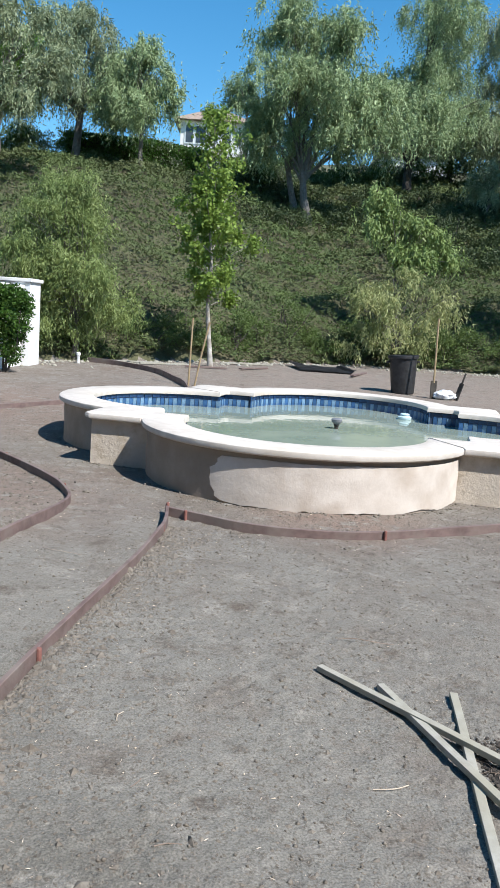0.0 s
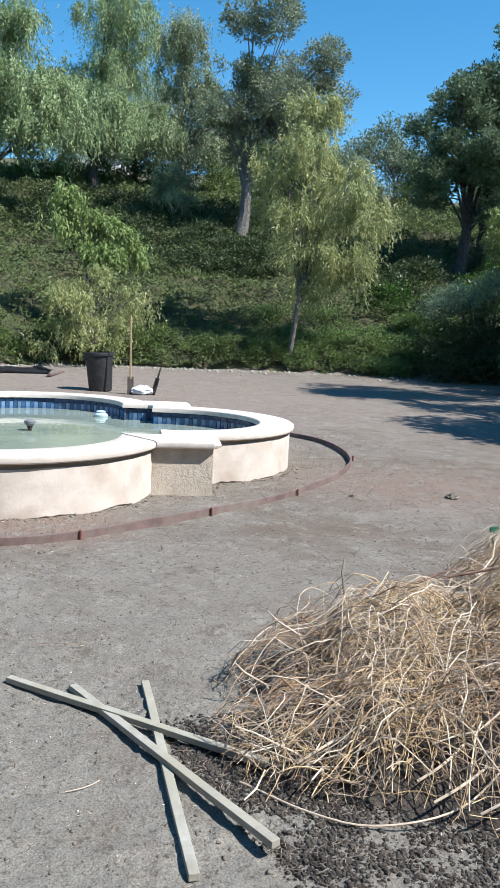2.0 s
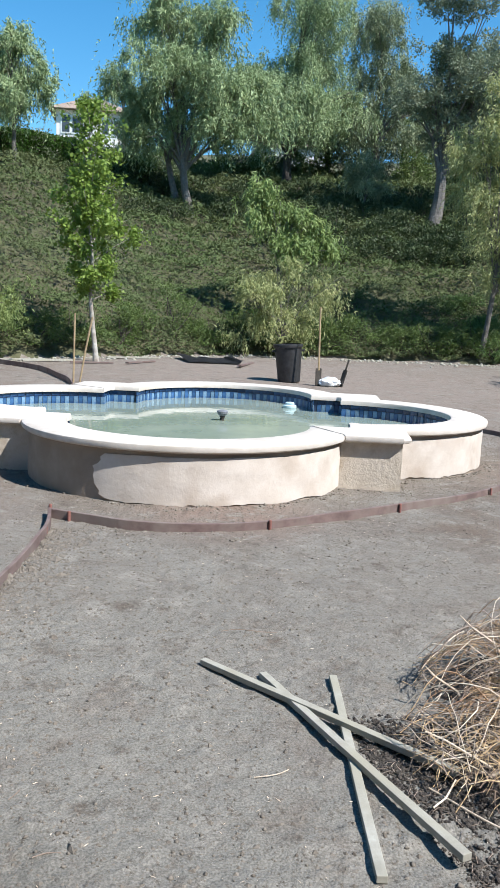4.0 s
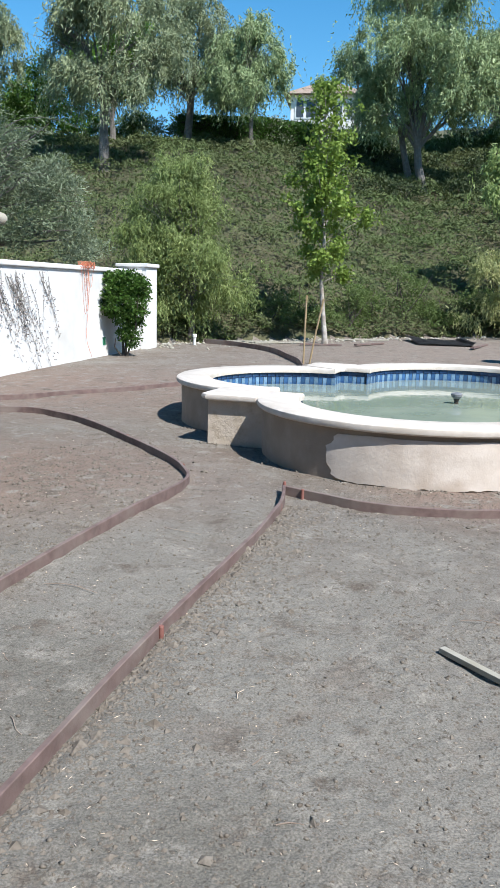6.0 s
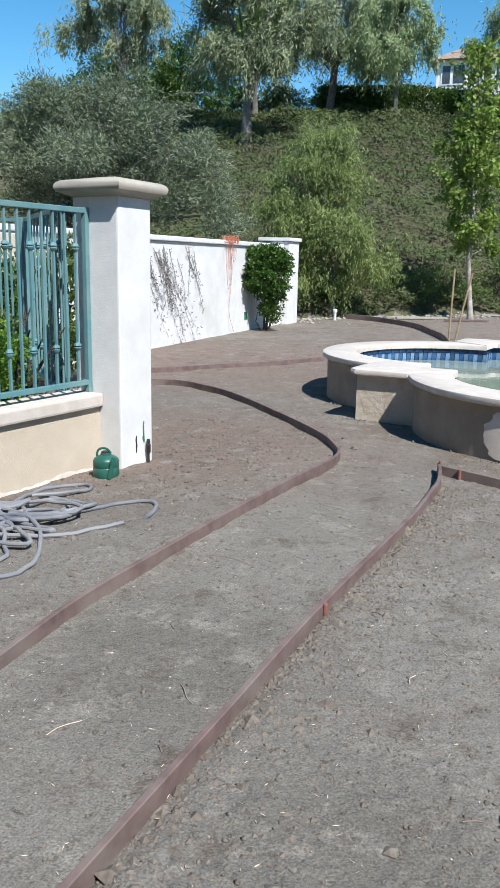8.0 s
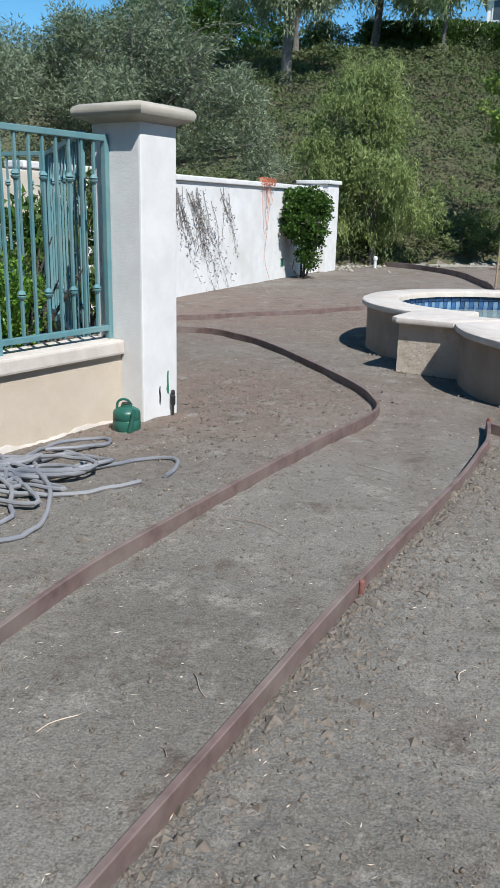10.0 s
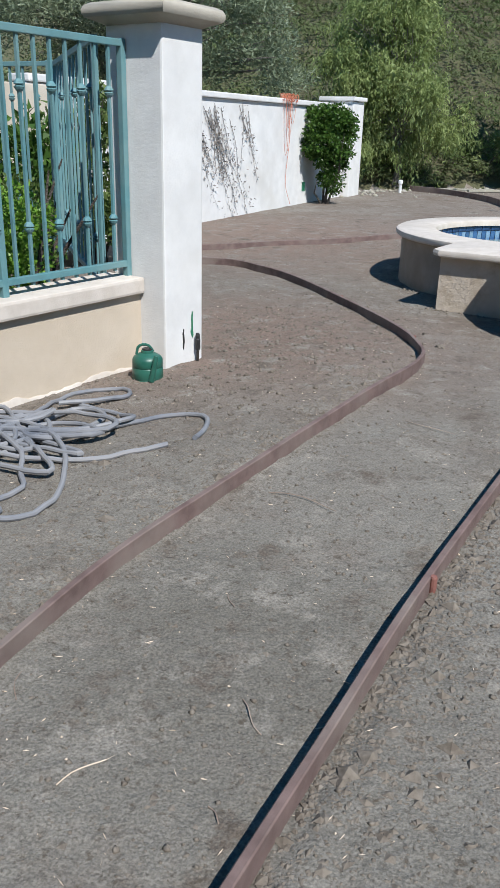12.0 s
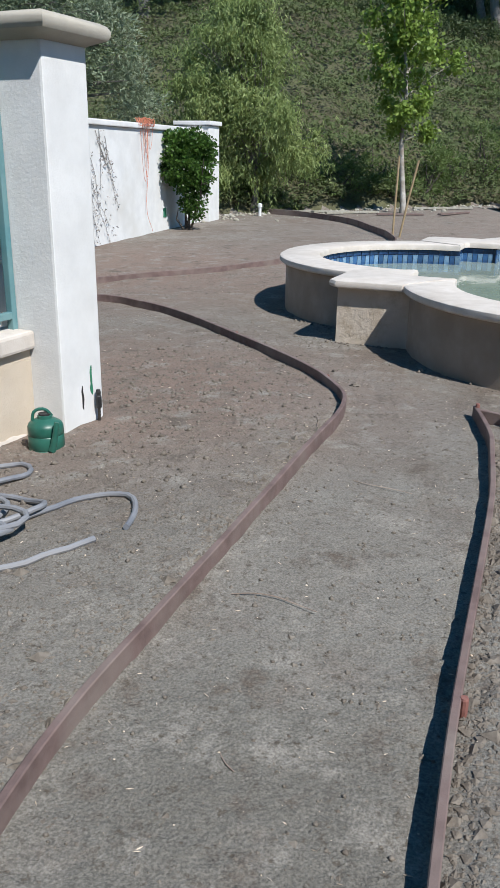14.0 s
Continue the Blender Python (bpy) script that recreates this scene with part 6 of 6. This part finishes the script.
        tube(bm, [a, a.lerp(b, 0.4) + Vector((0.03, 0, 0)), a.lerp(b, 0.75), b], [r, r * 0.9, r * 0.7, r * 0.35], 6)
        part("branch", bm, mm, t)
    bm = bmesh.new()
    line = smooth_line([(0.86, 2.26, 0.012), (1.0, 2.05, 0.014), (1.15, 1.93, 0.02), (1.4, 1.9, 0.05), (1.65, 1.98, 0.14)], 0.04)
    tube(bm, line, 0.0030, 6)
    part("long_vine", bm, PALE_TWIG, t)
    q = np.stack([rng.uniform(1.2, 3.6, 700), rng.uniform(1.6, 3.8, 700), np.zeros(700)], -1)
    q = np.array([(x, y, heap_height(x, y)) for x, y, _ in q if heap_height(x, y) > 0.1])
    quads("dead_leaves", leaves(rng, q, rng.normal(0, 1, q.shape), 0.032, 0.012, 0.5), STRAW, t)
    q2 = np.array([2.35, 1.75, 0.12]) + rng.normal(0, 0.10, (260, 3)) * np.array([1.2, 1, 0.5])
    quads("green_leaves", leaves(rng, q2, rng.normal(0, 1, q2.shape), 0.09, 0.02, 0.5), PEPPER_Y, t, "few still-green leaves")


dry_heap()

# ---- behind the pool ----


def bin_thing():
    x, y = 2.76, 15.55
    c = Vector((x, y, gz(x, y)))
    t = thing("rubbish_bin", c, "tall black plastic bin standing tilted on the dirt", "bin")
    t.rotation_euler = (0, -0.065, 0)
    bm = bmesh.new()
    lathe(bm, [(0.205, 0.0), (0.215, 0.01), (0.262, 0.70), (0.262, 0.72), (0.252, 0.72), (0.21, 0.05), (0.05, 0.04)], c, 32)
    part("body", bm, BLACK, t, "", True)
    bm = bmesh.new()
    lathe(bm, [(0.262, 0.66), (0.285, 0.665), (0.29, 0.70), (0.285, 0.725), (0.262, 0.728)], c, 32, False)
    part("rim", bm, BLACK, t, "", True)
    for s in (-1, 1):
        bm = bmesh.new()
        box(bm, c + Vector((s * 0.285, 0, 0.60)), (0.05, 0.13, 0.035), 0, 0.008)
        part("handle", bm, BLACK, t)


bin_thing()


def digging_fork(x, y, lean, ln, label, top_mat):
    c = Vector((x, y, gz(x, y)))
    t = thing("shovel", c, label, "shovel", "garden tools")
    e = c + Vector((lean * ln, 0.05, ln))
    bm = bmesh.new()
    tube(bm, [c + (e - c) * 0.2, e], [0.019, 0.017], 8)
    part("shaft", bm, top_mat, t)
    bm = bmesh.new()
    d = (e - c).normalized()
    rot = d.to_track_quat("Z", "Y").to_matrix().to_4x4()
    box(bm, c + d * 0.16, (0.13, 0.02, 0.34), 0, 0.008, rot)
    part("blade", bm, IRON, t)


digging_fork(3.21, 14.95, -0.015, 1.45, "long pale wooden-handled shovel stuck upright in the dirt", BAMBOO)
digging_fork(3.62, 14.9, 0.30, 0.50, "short dark hand shovel leaning in the dirt", IRON)


def bag():
    c = Vector((3.42, 14.95, gz(3.42, 14.95)))
    bm = bmesh.new()
    bmesh.ops.create_icosphere(bm, subdivisions=4, radius=1.0)
    for v in bm.verts:
        k = 1 + 0.22 * noise.noise(v.co * 2.2) + 0.08 * noise.noise(v.co * 6)
        v.co = Vector((c.x + v.co.x * 0.21 * k, c.y + v.co.y * 0.16 * k, c.z + 0.07 + max(v.co.z, -0.6) * 0.10 * k))
    solo("plastic_bag", bm, BAG, "crumpled white plastic bag on the dirt", "bag", c, smooth=True)


bag()


def tarp():
    bm = bmesh.new()
    n, m = 30, 12
    g = {}
    for i in range(n):
        for j in range(m):
            u, v = i / (n - 1), j / (m - 1)
            x, y = 0.75 + 1.35 * u + 0.25 * (1 - v), 19.1 + 1.5 * v
            z = gz(x, y) + 0.03 + 0.05 * abs(noise.noise(Vector((x * 2.5, y * 2.0, 0)))) + (0.10 * (1 - u * 3) * v if u < 0.33 else 0) + 0.05 * (1 if u > 0.93 else 0)
            g[i, j] = bm.verts.new((x, y, z))
    for i in range(n - 1):
        for j in range(m - 1):
            bm.faces.new((g[i, j], g[i + 1, j], g[i + 1, j + 1], g[i, j + 1]))
    bmesh.ops.solidify(bm, geom=bm.faces[:], thickness=0.012)
    solo("weed_sheet", bm, TARP, "crumpled black plastic sheet lying at the bank foot", "plastic sheet", (1.5, 19.8, gz(1.5, 19.8)), smooth=True)


tarp()
for k, (x0, y0, x1, y1) in enumerate(((-0.9, 19.6, 0.35, 20.1), (-1.6, 18.0, -0.7, 18.2), (-3.4, 18.0, -2.2, 18.5), (-0.4, 18.2, 0.2, 19.1), (-2.6, 17.9, -1.6, 18.6), (2.1, 18.3, 2.6, 19.8))):
    a, b = Vector((x0, y0, gz(x0, y0) + 0.03)), Vector((x1, y1, gz(x1, y1) + 0.03))
    bm = bmesh.new()
    box(bm, (a + b) / 2, ((b - a).length, 0.09, 0.035), math.atan2(b.y - a.y, b.x - a.x), 0.004)
    solo("scrap_board", bm, WOOD if k % 2 == 0 else EDGING, "scrap board lying on the dirt near the bank", "board", (a + b) / 2, "scrap boards")

# ---- loose things on the dirt ----


def scatter_clods():
    rng = np.random.default_rng(91)
    n = 95000
    x = rng.uniform(-3.4, 5.4, n)
    y = 1.1 + 9.5 * rng.uniform(0, 1, n) ** 2.1
    on_path = (np.abs(x - np.interp(y, [1, 3, 5, 6.5], [-1.4, -1.25, -1.0, -1.0])) < 0.42) & (y < 6.4)
    keep = ~on_path | (rng.random(n) < 0.25)
    c, s = math.cos(-PA), math.sin(-PA)
    u, v = c * (x - PC.x) - s * (y - PC.y), s * (x - PC.x) + c * (y - PC.y)
    wet = ((np.abs(u) < HALF) & (np.abs(v) < HALF)) | (np.hypot(u, np.abs(v) - LOBE) < RAD) | (np.hypot(np.abs(u) - LOBE, v) < RAD)
    keep &= ~wet
    x, y = x[keep], y[keep]
    # loose crumbs thrown up beside the boards
    m = 4600
    ey = rng.uniform(1.2, 5.2, m)
    off = rng.exponential(0.13, m) * rng.uniform(0.3, 1.4, m) + 0.018
    x = np.concatenate([x, np.interp(ey, RIGHT_Y, RIGHT_X) + off, np.interp(ey[: m // 3], LEFT_Y, LEFT_X) - off[: m // 3]])
    y = np.concatenate([y, ey, ey[: m // 3]])
    n = len(x)
    size = 0.0020 + 0.0070 * rng.random(n) ** 8 + 0.0004 * y
    size[-(m + m // 3):] *= rng.uniform(0.7, 1.3, m + m // 3) + 1.9 * rng.random(m + m // 3) ** 3
    z = surface(x, y) + 0.0005
    base = np.array([(1, 0, 0), (0, 1, 0), (-1, 0, 0), (0, -1, 0), (0, 0, 0.8), (0, 0, -0.8)], float)
    a = rng.uniform(0, math.pi, n)
    vv = base[None] * size[:, None, None] * rng.uniform(0.45, 1.7, (n, 6, 1)) * np.array([1, 1, 0.7])
    rx = vv[..., 0] * np.cos(a)[:, None] - vv[..., 1] * np.sin(a)[:, None]
    ry = vv[..., 0] * np.sin(a)[:, None] + vv[..., 1] * np.cos(a)[:, None]
    vv = np.stack([rx + x[:, None], ry + y[:, None], vv[..., 2] + z[:, None]], -1)
    tri = np.array([(0, 1, 4), (1, 2, 4), (2, 3, 4), (3, 0, 4), (1, 0, 5), (2, 1, 5), (3, 2, 5), (0, 3, 5)])
    f = (tri[None] + (np.arange(n) * 6)[:, None, None]).reshape(-1, 3)
    me = bpy.data.meshes.new("clods")
    me.from_pydata(vv.reshape(-1, 3).tolist(), [], f.tolist())
    ob = settle(new("clods", me), None, CLOD)
    tagged(ob, "small clods and pebbles strewn over the dirt", "clods", "", "stuff")
    # dry bits
    m = 4200
    bx, by = rng.uniform(-3.2, 5.0, m), 1.1 + 8.5 * rng.random(m) ** 1.5
    p = np.stack([bx, by, surface(bx, by) + 0.003], -1)
    d = np.stack([rng.normal(0, 1, m), rng.normal(0, 1, m), np.zeros(m)], -1)
    u, v = c * (bx - PC.x) - s * (by - PC.y), s * (bx - PC.x) + c * (by - PC.y)
    wet = ((np.abs(u) < HALF) & (np.abs(v) < HALF)) | (np.hypot(u, np.abs(v) - LOBE) < RAD) | (np.hypot(np.abs(u) - LOBE, v) < RAD)
    quads("dry_bits", leaves(rng, p[~wet], d[~wet], 0.018, 0.0028, 0.1), PALE_TWIG, None, "dry straw bits and leaf litter on the dirt", "litter", "stuff")


scatter_clods()

for k, (x0, y0, a, ln, mm) in enumerate(((-1.45, 3.42, -0.1, 0.26, TWIG), (-1.38, 2.02, 1.25, 0.16, PALE_TWIG), (-1.05, 2.06, 2.5, 0.05, TWIG), (0.35, 2.35, 0.3, 0.12, PALE_TWIG), (-1.15, 4.4, -0.5, 0.24, TWIG), (-1.75, 4.9, -0.4, 0.16, TWIG), (-1.62, 2.2, 2.0, 0.14, TWIG), (0.35, 3.42, 0.1, 0.24, TWIG), (-1.35, 5.0, 1.9, 0.2, TWIG), (2.6, 5.6, 0.2, 0.4, TWIG), (-0.35, 2.25, 1.0, 0.07, TWIG), (-0.25, 2.0, 0.1, 0.07, TWIG), (-0.45, 2.6, 1.4, 0.07, PALE_TWIG), (-1.3, 2.75, 2.3, 0.1, TWIG), (-1.15, 2.4, -0.7, 0.12, TWIG))):
    bm = bmesh.new()
    g = float(surface(x0, y0))
    pts = [Vector((x0 + math.cos(a) * ln * f - math.sin(a) * 0.09 * ln * math.sin(f * 4 + k), y0 + math.sin(a) * ln * f + math.cos(a) * 0.09 * ln * math.sin(f * 4 + k), g + 0.003 + 0.003 * math.sin(f * 5))) for f in (0, 0.25, 0.5, 0.75, 1)]
    tube(bm, smooth_line(pts, 0.02), [0.0016] * len(smooth_line(pts, 0.02)), 5)
    solo("fallen_twig", bm, mm, "thin dry twig lying on the dirt", "twig", (x0, y0, g), "fallen twigs")
for k, (x0, y0, r) in enumerate(((0.57, 4.92, 0.024), (0.62, 4.95, 0.018), (0.51, 4.97, 0.015), (0.55, 4.86, 0.013), (4.2, 6.05, 0.05), (-1.25, 5.95, 0.022), (0.1, 4.0, 0.012), (3.3, 6.2, 0.03), (-0.70, 2.62, 0.016), (-0.72, 2.50, 0.014), (-0.78, 2.3, 0.018), (-0.52, 4.9, 0.02), (-0.5, 5.05, 0.018))):
    bm = bmesh.new()
    bmesh.ops.create_icosphere(bm, subdivisions=3, radius=r)
    for v in bm.verts:
        v.co *= 1 + 0.55 * noise.noise(v.co * (1.6 / r) + Vector((k * 3, 0, 0))) + 0.25 * noise.noise(v.co * (4 / r))
        v.co = Vector((v.co.x * 1.3 + x0, v.co.y + y0, v.co.z * 0.7 + gz(x0, y0) + 0.25 * r))
    solo("earth_clod", bm, CLOD, "lump of dried earth on the ground", "clod", (x0, y0, gz(x0, y0)), "earth clods")


def scatter_lumps(name, label, pts, size, seed, material):
    """Uneven small lumps at places (x, y), joined into one mesh."""
    rng = np.random.default_rng(seed)
    n = len(pts)
    base = np.array([(1, 0, 0), (0.3, 0.95, 0), (-0.8, 0.6, 0), (-0.8, -0.6, 0), (0.3, -0.95, 0), (0.3, 0.2, 0.75), (-0.4, -0.1, 0.6), (0, 0, -0.6)], float)
    tri = np.array([(0, 1, 5), (1, 2, 5), (2, 6, 5), (2, 3, 6), (3, 4, 6), (4, 5, 6), (4, 0, 5), (1, 0, 7), (2, 1, 7), (3, 2, 7), (4, 3, 7), (0, 4, 7)])
    s = size[:, None, None] * rng.uniform(0.6, 1.4, (n, 8, 1))
    a = rng.uniform(0, 2 * math.pi, n)
    v = base[None] * s
    rx = v[..., 0] * np.cos(a)[:, None] - v[..., 1] * np.sin(a)[:, None]
    ry = v[..., 0] * np.sin(a)[:, None] + v[..., 1] * np.cos(a)[:, None]
    z = surface(pts[:, 0], pts[:, 1]) + 0.001
    v = np.stack([rx + pts[:, :1], ry + pts[:, 1:2], v[..., 2] + z[:, None]], -1)
    f = (tri[None] + (np.arange(n) * 8)[:, None, None]).reshape(-1, 3)
    me = bpy.data.meshes.new(name)
    me.from_pydata(v.reshape(-1, 3).tolist(), [], f.tolist())
    me.shade_smooth()
    ob = settle(new(name, me), None, material)
    tagged(ob, label, "crumbs", "", "stuff")


rng = np.random.default_rng(201)
foot = [pool_xy(x, y) for side in outline(HALF - 0.03, RAD - 0.03, 40) for x, y in side]
spots = []
for a, b in zip(foot, foot[1:] + foot[:1]):
    for _ in range(int((b - a).length / 0.012)):
        p = a.lerp(b, rng.random())
        out = (p - PC).to_2d().normalized() * (rng.exponential(0.035))
        spots.append((p.x + out.x, p.y + out.y))
spots = np.array(spots)
scatter_lumps("rubble", "crumbs of earth and plaster along the foot of the pool", spots, 0.004 + 0.016 * rng.random(len(spots)) ** 4, 202, CLOD)
n = 1700
tx = -5.2 + 18.7 * rng.random(n) ** 1.5
ty = np.interp(tx, TOE_X, TOE_Y) - 0.15 - rng.exponential(0.35, n) + 0.2 * np.sin(tx * 3)
scatter_lumps("bank_rubble", "pale stones and dry litter along the foot of the bank", np.stack([tx, ty], -1), 0.012 + 0.05 * rng.random(n) ** 4, 203, WOOD)
n = 2600
gx, gy = rng.uniform(-3.2, 4.5, n), 1.1 + 7.0 * rng.random(n) ** 1.4
ok = ~((gx > -1.9) & (gx < 3.3) & (gy > 5.7)) & ~((gx > 0.9) & (gy < 4.2) & (gy > 1.6))
scatter_lumps("pale_grit", "pale grit and tiny stones on the dirt", np.stack([gx, gy], -1)[ok], 0.0013 + 0.0036 * rng.random(int(ok.sum())) ** 5, 204, PALE_TWIG)
n = 15000
gx, gy = rng.uniform(-2.6, 3.6, n), 1.0 + 5.6 * rng.random(n) ** 1.6
lumpy = np.array([noise.noise(Vector((x * 2.6, y * 2.6, 5.0))) for x, y in zip(gx, gy)])
ok = ~((gx > -1.9) & (gy > 5.4)) & ~((gx > 0.85) & (gy < 4.2)) & (lumpy > -0.15 + 0.2 * rng.normal(0, 1, n))
scatter_lumps("dirt_crumbs", "grey-brown crumbs of dry earth on the bare dirt", np.stack([gx, gy], -1)[ok], 0.0018 + 0.0075 * rng.random(int(ok.sum())) ** 4, 207, CLOD)
n = 3800
bx, by = rng.normal(-2.3, 0.55, n), rng.normal(5.5, 0.9, n)
inside = (bx < np.interp(by, LEFT_Y, LEFT_X) - 0.05) & (np.hypot(bx - POST.x, by - POST.y) > 0.35) & (by < 7.4) & (by > 3.4) & (bx > -3.3 + 0.3 * (by - 5))
scatter_lumps("tilled_clods", "loose brown clods in the tilled bed beside the post", np.stack([bx, by], -1)[inside], 0.003 + 0.014 * rng.random(int(inside.sum())) ** 6, 205, CLOD)
bm = bmesh.new()
tube(bm, smooth_line([(-3.16, 8.15, 0.014), (-3.0, 8.06, 0.016), (-2.83, 7.93, 0.014)], 0.05), 0.009, 8)
solo("pale_pipe", bm, FLOAT, "pale green plastic pipe lying beside the edging", "pipe", (-3.0, 8.05, 0.01))
# dark mulch crumbs, laid densely to draw the heap's shadow as well
n = 64000
mx, my = 0.72 + 1.9 * rng.random(n) ** 1.3, 1.36 + 1.35 * rng.random(n)
foot = np.array([heap_height(x, y) for x, y in zip(mx, my)])
patchy = np.array([noise.noise(Vector((x * 7, y * 7, 2.0))) for x, y in zip(mx, my)])
edge = np.interp(mx, [0.72, 0.80, 0.86, 1.0, 1.4, 2.6], [2.5, 2.1, 1.85, 1.72, 1.6, 1.5]) + 0.06 * rng.normal(0, 1, n)
near = (foot < 0.14) & (my > edge) & (patchy > -0.08 + 0.28 * rng.normal(0, 1, n) - 0.5 * np.clip(my - edge - 0.15, -0.2, 0.5)) & (my < 2.62 + 0.06 * rng.normal(0, 1, n))
size = 0.0022 + 0.0085 * rng.random(int(near.sum())) ** 3
scatter_lumps("mulch", "dark crumbled mulch round the brush heap's foot, also standing in for its shadow", np.stack([mx, my], -1)[near], size, 206, DARKBARK)
near = np.flatnonzero(near)[::44]
bm = bmesh.new()
for k, z in zip(near, surface(mx[near], my[near])):
    a, ln = rng.uniform(0, 2 * math.pi), rng.uniform(0.02, 0.09)
    o = Vector((mx[k], my[k], float(z) + 0.007))
    tube(bm, [o, o + Vector((math.cos(a), math.sin(a), 0.04)) * ln * 0.5, o + Vector((math.cos(a + 0.4), math.sin(a + 0.4), 0.02)) * ln], rng.uniform(0.0006, 0.0013), 3, False)
solo("stem_litter", bm, TWIG, "short broken brown stems strewn over the mulch", "dry litter", (1.3, 1.9, 0), "", "stuff")
c = Vector((3.03, 3.95, gz(3.03, 3.95)))
marker = thing("plant_marker", c, "small green plastic marker stake beside the brush heap", "marker")
bm = bmesh.new()
box(bm, c + Vector((0, 0, 0.10)), (0.012, 0.006, 0.36), 0.2, 0.001)
part("stem", bm, GREEN_P, marker)
bm = bmesh.new()
box(bm, c + Vector((0, 0, 0.285)), (0.07, 0.008, 0.03), 0.2, 0.002)
part("head", bm, GREEN_P, marker)
